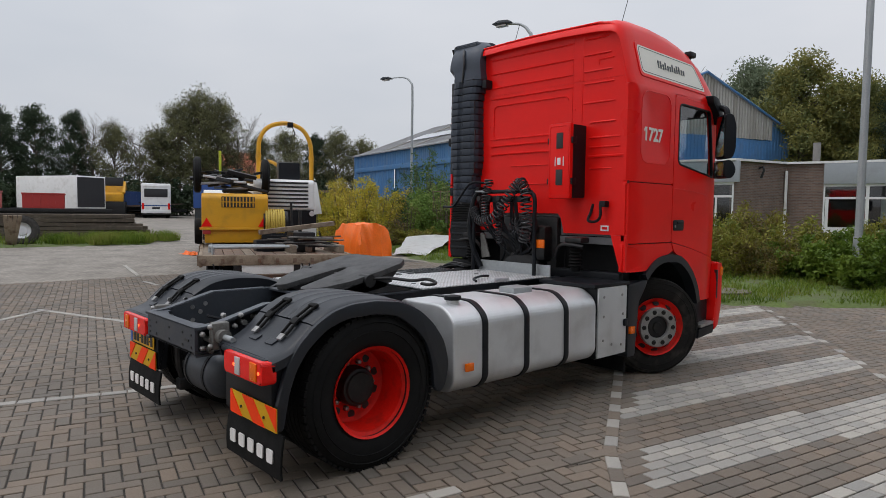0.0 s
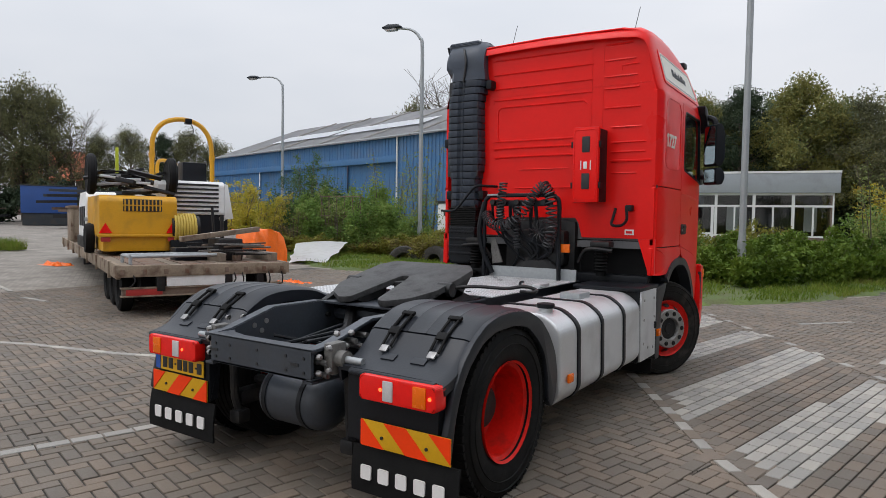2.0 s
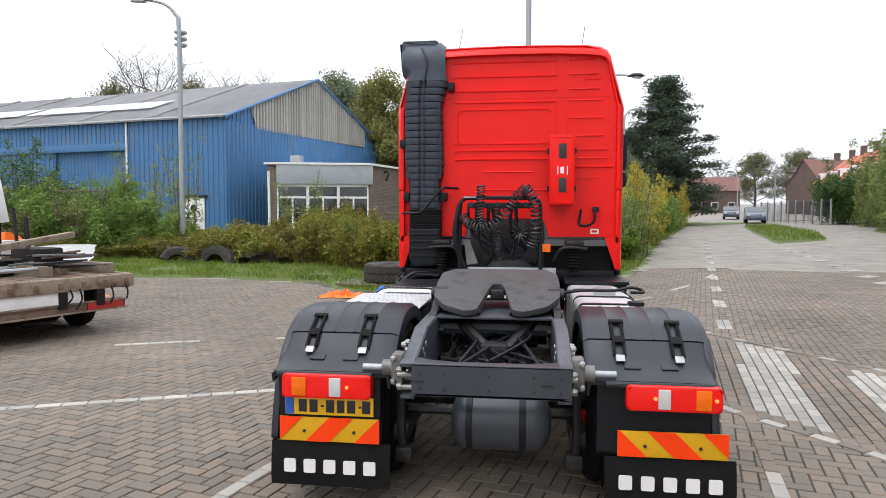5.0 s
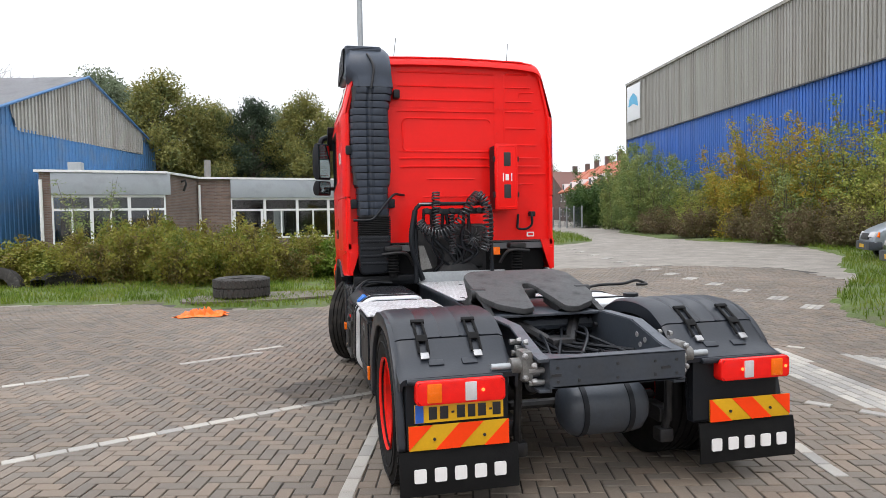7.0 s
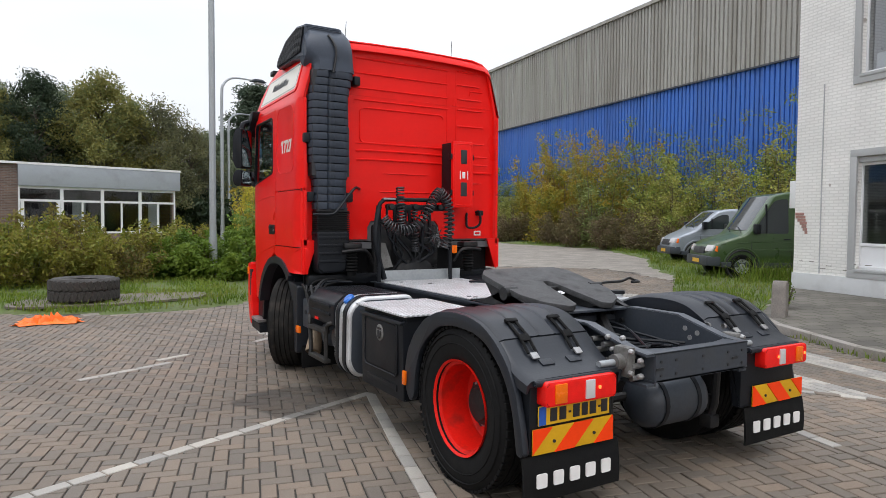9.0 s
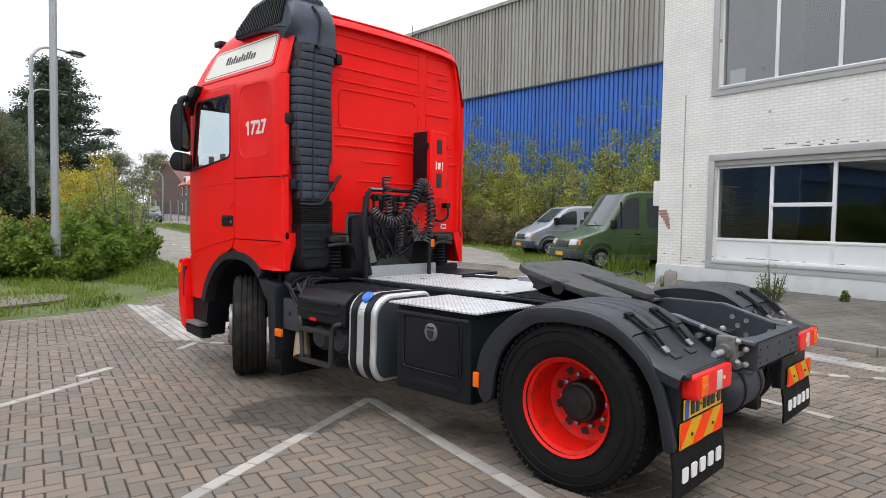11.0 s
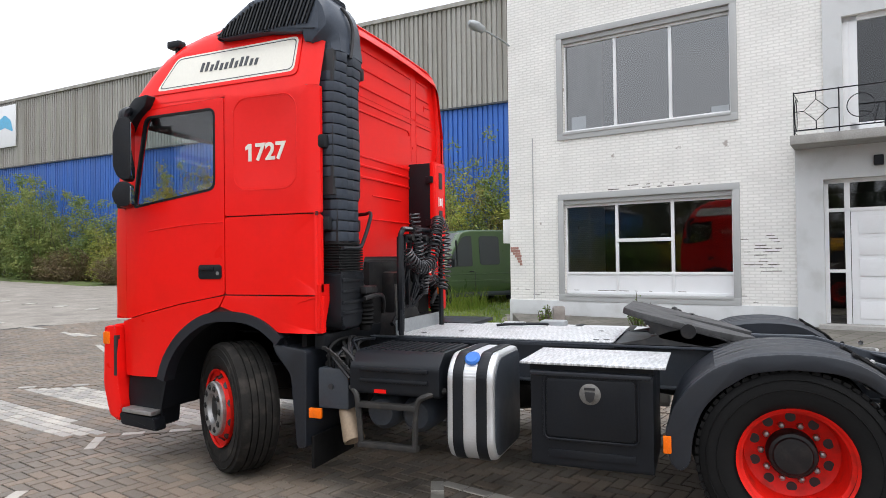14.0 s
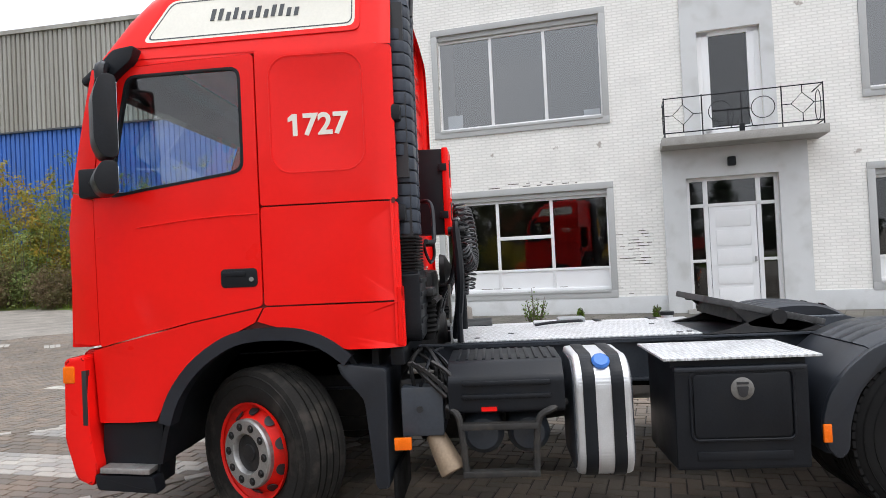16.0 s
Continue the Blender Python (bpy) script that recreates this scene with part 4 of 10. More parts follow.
    part("bare_brick", box(B(), x, x + rng.uniform(0.04, 0.16), -0.01, 0.003, z - 0.009, z + 0.011), WORN_JOINT, office_wall)
for k in range(26):
    x, z = rng.uniform(-0.85, E1 - 0.1), 0.66 + 0.065 * rng.randint(0, 3)
    part("bare_brick", box(B(), x, x + rng.uniform(0.05, 0.2), -0.01, 0.003, z - 0.006, z + 0.007), WORN_JOINT, office_wall)
lampb = tube(B(), smooth_line([(5.2, 0.0, 6.95), (5.3, 0.3, 7.06), (5.45, 0.8, 7.16)], 5), 0.022)
lathe(lampb, [(0, 0.34), (0.05, 0.33), (0.1, 0.24), (0.12, 0.08), (0.085, -0.16), (0.03, -0.2), (0.0, -0.2)], (5.5, 1.0, 7.19), (0.2, 0.95, 0.1), 16)
part("conduit", tube(B(), [(E1 - 0.66, 0.012, 0.62), (E1 - 0.66, 0.012, 4.55)], 0.012, 6), FRAME_GREY, office)
part("wall_lamp", lampb, GALV, office)
part("meter_box", box(B(), E1 - 0.02, E1 + 0.25, -0.5, -0.1, 2.0, 2.6, 0.01), WHITE, office)


# ---- blue shed with its flat-roofed annex ----
def corrugated(name, x0, x1, top, bottom, pitch, depth, material, parent, flip=1, shape=(0.0, 0.42, 0.5, 0.92)):
    """An upright trapezoid sheet in the xz plane; top and bottom are heights by x."""
    xs = []
    x = x0
    while x < x1:
        for f, d in zip(shape, (0, 0, 1, 1)):
            if x + f * pitch <= x1:
                xs.append((x + f * pitch, d))
        x += pitch
    xs.append((x1, 0))
    vs, fs = [], []
    for x, d in xs:
        vs += [(x, flip * d * depth, bottom(x)), (x, flip * d * depth, top(x))]
    for k in range(len(xs) - 1):
        fs.append((2 * k, 2 * k + 2, 2 * k + 3, 2 * k + 1))
    return raw(name, vs, fs, material, parent)


SH, SH_FAR = 6.04, 6.5
shed = thing("blue_shed", "blue corrugated steel shed with a weathered grey gable top", "building", -13.13, 23.43, 0.0, 78)
GW, RIDGE = 15.6, 9.05
def gable(x):
    eave = SH if x < GW / 2 else SH_FAR
    return eave + (RIDGE - eave) * (1 - abs(x - GW / 2) / (GW / 2))
gw = corrugated("gable_wall", 0, GW, lambda x: min(gable(x), 5.85), lambda x: -0.5, 0.28, -0.035, BLUE_SHEET, shed)
corrugated("gable_top", 1.9, 13.8, lambda x: gable(x) - 0.02, lambda x: 5.70 + 0.02 * (x - 2) + 0.9 * max(0.0, 1 - (x - 1.9) / 0.45) ** 2, 0.25, -0.06, GREY_SHEET, shed)
corrugated("gable_infill", 0, GW, lambda x: gable(x), lambda x: 5.6, 0.28, 0.035, BLUE_SHEET, shed).location = (0, 0.03, 0)
side = new("side_wall")
side.parent = shed
side.matrix_basis = pose(0, 0, 0, 0, 0, 90)
corrugated("wall_sheet", 0, 5.7, lambda x: SH, lambda x: -0.5, 0.28, 0.035, BLUE_SHEET, side)
corrugated("wall_sheet", 5.7, 28, lambda x: SH, lambda x: 4.9, 0.28, 0.035, BLUE_SHEET, side)
corrugated("wall_sheet", 10.2, 16.2, lambda x: 4.9, lambda x: -0.5, 0.28, 0.035, BLUE_SHEET, side)
corrugated("wall_sheet", 20.6, 28, lambda x: 4.9, lambda x: -0.5, 0.28, 0.035, BLUE_SHEET, side)
corrugated("sliding_door", 5.5, 10.4, lambda x: 4.7, lambda x: -0.4, 0.22, 0.02, BLUE_SHEET, side).location = (0, -0.16, 0)
corrugated("sliding_door", 16.0, 20.8, lambda x: 4.7, lambda x: -0.4, 0.22, 0.02, BLUE_SHEET, side).location = (0, -0.16, 0)
part("door_track", box(B(), 5.6, 27.5, 0.03, 0.14, 4.66, 5.0, 0.01), BLUE_SHEET, side)
part("gutter", tube(B(), [(-0.1, 0.1, SH), (28, 0.1, SH)], 0.07), GALV, side)
part("downpipe", tube(B(), [(5.58, 0.09, SH), (5.58, 0.09, 0.2)], 0.05), WHITE, side)
sd = part("side_door", box(B(), 1.17, 2.36, 0.03, 0.09, 0.2, 2.40, 0.01), WHITE, side, "white door with a round dark hole")
part("door_hole", cyl(B(), (1.75, 0.085, 1.92), (1.75, 0.1, 1.92), 0.18, 20), FLAT_BLACK, sd)
part("door_lintel", box(B(), 1.02, 2.55, 0.03, 0.14, 2.40, 2.53), FLAT_BLACK, sd)
rf = B()
for q in (((-0.25, SH - 0.08), (GW / 2, RIDGE + 0.06)), ((GW / 2, RIDGE + 0.06), (GW + 0.25, SH_FAR - 0.08))):
    (a, c), (b, d) = q
    vs = [rf.verts.new(p) for p in ((a, -0.15, c), (b, -0.15, d), (b, 28.2, d), (a, 28.2, c))]
    rf.faces.new(vs)
bmesh.ops.solidify(rf, geom=list(rf.faces), thickness=0.06)
roof = part("roof", rf, ROOF_GREY, shed, smooth=0)
for y0, y1 in ((6.2, 15.0), (15.5, 23.0)):
    rlg = B()
    k = (RIDGE - SH) / (GW / 2)
    vs = [rlg.verts.new((x, y, SH - 0.08 + k * (x + 0.25) + 0.12)) for x, y in ((2.2, y0), (3.9, y0), (3.9, y1), (2.2, y1))]
    rlg.faces.new(vs)
    bmesh.ops.solidify(rlg, geom=list(rlg.faces), thickness=0.1)
    part("rooflight", rlg, ROOF_LIGHT, roof, "pale translucent rooflight")
for y0 in (4.5, 9.0, 13.5, 18, 22.5):
    part("sheet_lap", tube(B(), [(-0.2, y0, SH - 0.02), (GW / 2, y0, RIDGE + 0.1)], 0.05, 6), GREY_SHEET, roof)
part("barge_board", tube(B(), [(-0.25, -0.15, SH - 0.08), (GW / 2, -0.15, RIDGE + 0.05), (GW + 0.25, -0.15, SH_FAR - 0.08)], 0.07, 6), BLUE_SHEET, roof)

annex = thing("annex", "low flat-roofed office annex with white fascia, brick pier and windows", "building")
A0, A, Bc, K, C, D = (-11.1, 23.2), (-10.73, 23.29), (-6.82, 24.14), (-5.98, 27.35), (-4.6, 27.65), (1.45, 28.96)


def face(a, b, out=0.0):
    d = Vector((b[0] - a[0], b[1] - a[1], 0))
    return pose(a[0], a[1], 0, 0, 0, math.degrees(math.atan2(d.y, d.x))), d.length


def glazed(a, b, bays, door=-1):
    m, L = face(a, b)
    o = new("glazed_front")
    o.parent, o.matrix_basis = annex, m
    part("fascia", box(B(), 0, L + 0.2, -0.14, 0.1, 2.98, 3.84, 0.012), FASCIA, o, "pale grey fascia board")
    part("plinth", box(B(), 0, L, -0.03, 0.1, -0.3, 1.05), BROWN_BRICK, o)
    fr = B()
    for z0, z1 in ((1.05, 1.13), (2.36, 2.45), (2.88, 2.98)):
        box(fr, 0, L, -0.04, 0.05, z0, z1)
    for k in range(bays + 1):
        x = L * k / bays
        box(fr, max(0, x - 0.06), min(L, x + 0.06), -0.042, 0.052, 1.05, 2.98)
        if k < bays and k != door:
            x = L * (k + 0.5) / bays
            box(fr, x - 0.035, x + 0.035, -0.035, 0.045, 1.1, 2.4)
    part("window_frame", fr, FRAME_WHITE, o)
    for k in range(bays):
        g = B()
        g.faces.new([g.verts.new(p) for p in ((L * k / bays, 0.02, 1.1), (L * (k + 1) / bays, 0.02, 1.1), (L * (k + 1) / bays, 0.02, 2.95), (L * k / bays, 0.02, 2.95))])
        part("pane", g, PANE, o, smooth=0)
        if k % 2 and bays > 3:
            x = L * (k + 0.3) / bays
            part("window_blind", box(B(), x, x + 0.5, 0.3, 0.32, 1.3, 2.4), FRAME_WHITE, o)
    if door >= 0:
        x = L * door / bays
        dl = box(B(), x + 0.08, x + L / bays - 0.08, -0.05, 0.0, 0.2, 1.2)
        for u in (x + 0.08, x + L / bays - 0.2):
            box(dl, u, u + 0.12, -0.05, 0.0, 1.2, 2.36)
        part("door_leaf", dl, FRAME_WHITE, o)
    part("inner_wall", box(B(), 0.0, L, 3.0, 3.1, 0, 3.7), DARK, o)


glazed(A, Bc, 3)
glazed(C, D, 4, 0)
for n, (a, b) in enumerate(((A0, A), (Bc, K), (K, C), (D, (1.1, 34.5)))):
    m, L = face(a, b)
    pier = new("brick_pier" if n < 3 else "end_wall")
    pier.parent, pier.matrix_basis = annex, m
    part("pier_wall", box(B(), 0, L, -0.02, 0.2, -0.3, 3.84), BROWN_BRICK, pier)
    if n == 1:
        part("wall_lamp", tube(B(), [(L * 0.45, -0.02, 3.6), (L * 0.45, -0.2, 3.66), (L * 0.45, -0.24, 3.5), (L * 0.45, -0.12, 3.2)], 0.05, 6), FLAT_BLACK, pier)
    if n in (0, 1):
        part("downpipe", tube(B(), [(L * 0.95 if n else 0.05, -0.12, 3.55), (L * 0.95 if n else 0.05, -0.12, 0.3)], 0.06), WHITE, pier)
outline = [(-11.25, 23.1), (-10.8, 23.1), (-6.72, 23.97), (-5.88, 27.2), (-4.6, 27.5), (1.7, 28.85), (1.3, 34.6), (-11.8, 33)]
part("annex_roof", prism(B(), outline, "z", 3.84, 3.93), WHITE, annex, "flat roof with a white metal edge", smooth=0)
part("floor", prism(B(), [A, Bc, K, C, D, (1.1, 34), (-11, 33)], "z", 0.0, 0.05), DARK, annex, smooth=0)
part("vent_box", box(B(), -10.2, -9.72, 23.5, 23.9, 3.93, 4.25, 0.03), GALV, annex)
part("vent_pipe", cyl(B(), (-5.98, 31.0, 3.9), (-5.98, 31.0, 5.05), 0.16), CHASSIS_FAR, annex)

# ---- tall hall ----
hall = thing("tall_hall", "tall hall of grey and bright blue corrugated sheets", "building", 29.06, 51.8, 0.0, 84)
HT, HS = 14.1, 9.05
corrugated("blue_cladding", -95, 0, lambda x: HS, lambda x: -1, 0.27, -0.075, BLUE_HALL, hall, 1, (0.0, 0.66, 0.72, 0.94))
corrugated("grey_cladding", -95, 0, lambda x: HT, lambda x: HS, 0.27, -0.085, GREY_SHEET, hall, 1, (0.0, 0.6, 0.67, 0.93)).location = (0, 0.05, 0)
part("edge_trim", box(B(), -95, 0.05, 0.02, 0.16, HT - 0.05, HT + 0.15), GREY_SHEET, hall)
part("strip_trim", box(B(), -95, 0.05, 0.03, 0.14, HS - 0.05, HS + 0.03), CHASSIS, hall)
part("end_cladding", box(B(), 0, 0.1, -30, 0.1, -1, HT), GREY_SHEET, hall)
part("hall_roof", box(B(), -95, 0.1, -30, 0.1, HT, HT + 0.1), ROOF_GREY, hall)
sg = part("hall_sign", box(B(), -3.2, -0.4, 0.12, 0.2, 10.6, 13.8, 0.02), FRAME_WHITE, hall, "white billboard with a blue cloud shape")
part("sign_shape", prism(B(), soften([(-2.9, 11.7), (-2.6, 12.6), (-1.8, 13.1), (-1.0, 12.7), (-0.7, 11.9), (-1.8, 12.1)], 0.2), "y", 0.2, 0.21), mat("sky_blue_print", (0.1, 0.42, 0.65), 0.5), sg)

# ---- tractor unit ----
truck = thing("truck", "red two-axle tractor unit with black mudguards on brick paving", "truck")
cab = new("cab")
cab.parent = truck


def side_x(y, z):
    """Half width of the cab's skin."""
    x = 1.245
    if z > 2.86:
        x -= 0.27 * (z - 2.86)
    if z < 1.3:
        x -= 0.03 * (1.3 - z)
    if y > 4.5:
        x -= 0.55 * (y - 4.5) ** 2
    if y < 3.06:
        x -= 4.5 * (3.06 - y) ** 2
    return x


def inside(poly, angle, c):
    """The distance from c to a closed outline in a direction."""
    d, best = (math.cos(angle), math.sin(angle)), None
    for (ax, ay), (bx, by) in zip(poly, poly[1:] + poly[:1]):
        ex, ey = bx - ax, by - ay
        det = ex * d[1] - ey * d[0]
        if abs(det) < 1e-9:
            continue
        t = ((c[0] - ax) * d[1] - (c[1] - ay) * d[0]) / det
        u = ((ax - c[0]) * ey - (ay - c[1]) * ex) / (d[0] * ey - d[1] * ex)
        if -1e-6 <= t <= 1 + 1e-6 and u > 0 and (best is None or u < best):
            best = u
    return best or 0.0


def skin(bm, sign, outer, inner=None, push=0.0, thick=0.03, steps=3, dish=0.0):
    """A piece of the cab's side, (y, z) outline laid on the skin, with a hole if inner is given; dish sinks its middle."""
    cy, cz = (sum(p[0] for p in (inner or outer)) / len(inner or outer), sum(p[1] for p in (inner or outer)) / len(inner or outer))
    angles = sorted({round(math.atan2(p[1] - cz, p[0] - cy), 4) for p in outer + (inner or [])} | {round(-math.pi + 2 * math.pi * k / 40, 4) for k in range(40)})
    rings = []
    for k in range(steps + 1):
        t = k / steps
        ring = []
        for a in angles:
            ro = inside(outer, a, (cy, cz))
            ri = inside(inner, a, (cy, cz)) if inner else 0.0
            r = ro + (ri - ro) * t if inner else ro * (1 - t)
            y, z = cy + r * math.cos(a), cz + r * math.sin(a)
            ring.append((y, z))
        rings.append(ring)
    def vert(p, d):
        return bm.verts.new((sign * (side_x(p[0], p[1]) + push - d), p[0], p[1]))
    out = [[vert(p, dish * min(1, 2 * k / steps)) for p in ring] for k, ring in enumerate(rings if inner else rings[:-1])]
    n = len(angles)
    fs = []
    for a, b in zip(out, out[1:]):
        for i in range(n):
            fs.append(bm.faces.new((a[i], a[(i + 1) % n], b[(i + 1) % n], b[i])))
    if not inner:
        mid = vert((cy, cz), dish)
        fs += [bm.faces.new((out[-1][i], out[-1][(i + 1) % n], mid)) for i in range(n)]
    for ring, src in ((out[0], rings[0]), (out[-1], rings[-1])) if inner else ((out[0], rings[0]),):
        back = [vert(p, thick) for p in src]
        fs += [bm.faces.new((ring[i], ring[(i + 1) % n], back[(i + 1) % n], back[i])) for i in range(n)]
    return bm


def band(bm, sign, line, w0, w1, x_out, x_in):
    """A curved strip of trim along a (y, z) line, w0 inward and w1 outward from it."""
    pts = [Vector((0, p[0], p[1])) for p in line]
    rows = []
    for i, p in enumerate(pts):
        d = (pts[min(i + 1, len(pts) - 1)] - pts[max(i - 1, 0)]).normalized()
        nrm = Vector((0, -d.z, d.y))
        a, b = p + nrm * w0, p + nrm * w1
        rows.append([bm.verts.new((sign * x_in, a.y, a.z)), bm.verts.new((sign * x_out, a.y, a.z)), bm.verts.new((sign * x_out, b.y, b.z)), bm.verts.new((sign * x_in, b.y, b.z))])
    for a, b in zip(rows, rows[1:]):
        for k in range(4):
            bm.faces.new((a[k], a[(k + 1) % 4], b[(k + 1) % 4], b[k]))
    bm.faces.new(rows[0])
    bm.faces.new(rows[-1][::-1])
    return bm


ARCH = [(4.40, 0.70), (4.34, 0.86), (4.22, 1.02), (4.06, 1.14), (3.90, 1.20), (3.66, 1.21), (3.50, 1.18), (3.38, 1.12), (3.28, 1.04)]
WINDOW = soften([(3.855, 2.80), (3.855, 2.17), (4.72, 2.055), (4.56, 2.79)], 0.07)
for s, side in ((-1, "left"), (1, "right")):
    upper = part("side_panel", skin(B(), s, soften([(2.955, 2.885), (2.955, 1.965), (3.765, 1.965), (3.765, 2.885)], 0.02), soften([(3.13, 2.83), (3.13, 2.16), (3.68, 2.16), (3.68, 2.83)], 0.11)), RED, cab)
    part("pressed_panel", skin(B(), s, soften([(3.13, 2.83), (3.13, 2.16), (3.68, 2.16), (3.68, 2.83)], 0.11), push=-0.002, dish=0.012, steps=5), RED, upper)
    bead = rounded(3.125, 3.685, 2.15, 2.84, 0.12, 9)
    part("pressed_edge", tube(B(), [(s * (side_x(y, z) - 0.004), y, z) for y, z in bead + bead[:1]], 0.0075, 6), RED, upper)
    part("side_panel", skin(B(), s, soften([(2.955, 1.955), (2.955, 1.375), (3.765, 1.375), (3.765, 1.955)], 0.02)), RED, cab)
    part("lower_panel", skin(B(), s, soften([(2.945, 1.365), (2.945, 1.10), (3.29, 1.10), (3.40, 1.16), (3.52, 1.215), (3.66, 1.235), (3.84, 1.23), (3.765, 1.365)], 0.01), push=0.004), RED, cab)
    door = part("cab_door", skin(B(), s, soften([(3.775, 2.87), (3.775, 1.375), (4.2, 1.30), (4.82, 1.16), (4.83, 2.06), (4.70, 2.83)], 0.03), WINDOW, thick=0.05, steps=4), RED, cab)
    part("window_seal", skin(B(), s, WINDOW, soften([(3.872, 2.787), (3.872, 2.186), (4.698, 2.075), (4.545, 2.777)], 0.065), push=0.004, thick=0.03, steps=1), BLACK, door)
    g = B()
    g.faces.new([g.verts.new((s * (side_x(y, z) - 0.018), y, z)) for y, z in soften([(3.86, 2.79), (3.86, 2.18), (4.71, 2.065), (4.555, 2.78)], 0.06)])
    pane = part("window_pane", g, GLASS, door, smooth=0)
    pane.visible_shadow = False
    grip = part("door_handle", prism(B(), rounded(3.80, 4.02, 1.49, 1.60, 0.025), "x", s * 1.236, s * 1.251, 0.003), BLACK, door, "black recessed plastic handle")
    part("pull", box(B(), s * 1.245, s * 1.258, 3.87, 4.01, 1.555, 1.585, 0.006), BLACK, grip)
    part("lock", cyl(B(), (s * 1.24, 3.835, 1.535), (s * 1.255, 3.835, 1.535), 0.014), STEEL, grip)
    # a pressed line across the door and the edge under the roof
    part("door_crease", tube(B(), [(s * (side_x(y, z) + 0.001), y, z) for y, z in ((3.785, 1.92), (4.0, 1.917), (4.2, 1.905), (4.5, 1.875), (4.81, 1.825))], 0.0045, 6), RED, door)
    part("front_corner", skin(B(), s, soften([(4.835, 2.06), (4.825, 1.17), (5.055, 1.18), (5.07, 1.9), (5.01, 2.12)], 0.01)), RED, cab)
    part("windscreen_pillar", skin(B(), s, soften([(4.715, 2.80), (4.84, 2.07), (5.02, 2.13), (4.80, 2.86)], 0.01)), RED, cab)
    part("roof_rail", skin(B(), s, [(3.0, 2.905), (3.0, 2.875), (3.77, 2.875), (4.69, 2.835), (4.75, 2.80), (4.79, 2.84), (4.73, 2.905)], push=-0.005), RED, cab)
    fender = part("front_fender", skin(B(), s, soften([(3.775, 1.365), (3.86, 1.225), (3.95, 1.205), (4.10, 1.15), (4.25, 1.03), (4.37, 0.88), (4.43, 0.715), (4.855, 0.70), (4.875, 1.14), (4.2, 1.292)], 0.012), push=0.006), RED, cab)
    part("arch_trim", band(B(), s, smooth_line([(0, *p) for p in ARCH], 3) and [(q.y, q.z) for q in smooth_line([(0, *p) for p in ARCH], 3)], -0.035, 0.04, 1.262, 1.15), GUARD, cab)
    part("wheel_housing", band(B(), s, [(q.y, q.z) for q in smooth_line([(0, 4.46, 0.45)] + [(0, *p) for p in ARCH] + [(0, 3.16, 0.8)], 3)], -0.02, 0.01, 1.2, 0.55), BLACK, cab)
    # bumper end with indicator and step
    bump = part("bumper_end", prism(B(), soften([(4.89, 1.12), (5.025, 1.10), (5.035, 0.62), (4.97, 0.38), (4.87, 0.33), (4.83, 0.45), (4.87, 0.62)], 0.03), "x", s * 1.0, s * 1.235, 0.02), RED, cab)
    part("indicator", box(B(), s * 1.215, s * 1.243, 4.955, 5.03, 0.955, 1.06, 0.012), LENS_AMBER, bump)
    part("lamp_slot", box(B(), s * 1.2, s * 1.2365, 4.885, 4.915, 0.70, 1.03, 0.004), FLAT_BLACK, bump)
    step = part("entry_step", prism(B(), [(4.84, 0.69), (4.46, 0.69), (4.50, 0.31), (4.54, 0.29), (4.86, 0.34)], "x", s * 0.95, s * 1.15, 0.01), BLACK, cab)
    part("step_tread", boxm(B(), pose(s * 1.19, 4.66, 0.425, 3), 0.12, 0.31, 0.035, 0.008), STEEL, step)
    part("step_apron", prism(B(), soften([(4.86, 0.405), (4.49, 0.385), (4.47, 0.28), (4.84, 0.31)], 0.02), "x", s * 1.12, s * 1.235, 0.012), BLACK, step)
    # mudguard behind the front wheel
    guard = part("front_mudguard", prism(B(), soften([(3.36, 1.02), (3.06 if s < 0 else 3.0, 0.98), (3.07 if s < 0 else 3.01, 0.28), (3.15, 0.28), (3.20, 0.80), (3.33, 0.95)], 0.03), "x", s * 0.62, s * 1.235, 0.012), GUARD, cab)
    part("flap", box(B(), s * 0.62, s * 1.19, 3.03, 3.055, 0.13, 0.36, 0.004), RUBBER, guard)
    # mirrors
    mir = part("main_mirror", prism(B(), soften([(4.56, 2.745), (4.645, 2.745), (4.685, 2.62), (4.685, 2.36), (4.645, 2.265), (4.56, 2.265)], 0.04), "x", s * 1.29, s * 1.495, 0.007), BLACK, cab, "tall black plastic mirror")
    part("mirror_face", prism(B(), rounded(s * 1.392 - 0.085, s * 1.392 + 0.085, 2.29, 2.72, 0.03), "y", 4.557, 4.575), MIRROR, mir)
    mir2 = part("wide_mirror", prism(B(), soften([(4.565, 2.25), (4.65, 2.25), (4.70, 2.15), (4.66, 2.055), (4.565, 2.055)], 0.04), "x", s * 1.29, s * 1.495, 0.007), BLACK, cab)
    part("mirror_face", prism(B(), rounded(s * 1.392 - 0.085, s * 1.392 + 0.085, 2.075, 2.23, 0.03), "y", 4.562, 4.58), MIRROR, mir2)
    swing = Matrix.Translation((s * 1.39, 4.62, 0)) @ Matrix.Rotation(radians(-38) * s, 4, "Z") @ Matrix.Translation((-s * 1.39, -4.62, 0))
    mir.matrix_basis = mir2.matrix_basis = swing
    arm = tube(B(), smooth_line([(s * 1.18, 4.66, 2.86), (s * 1.28, 4.66, 2.84), (s * 1.38, 4.63, 2.80), (s * 1.40, 4.62, 2.72)]), 0.035)
    part("mirror_arm", arm, BLACK, cab)
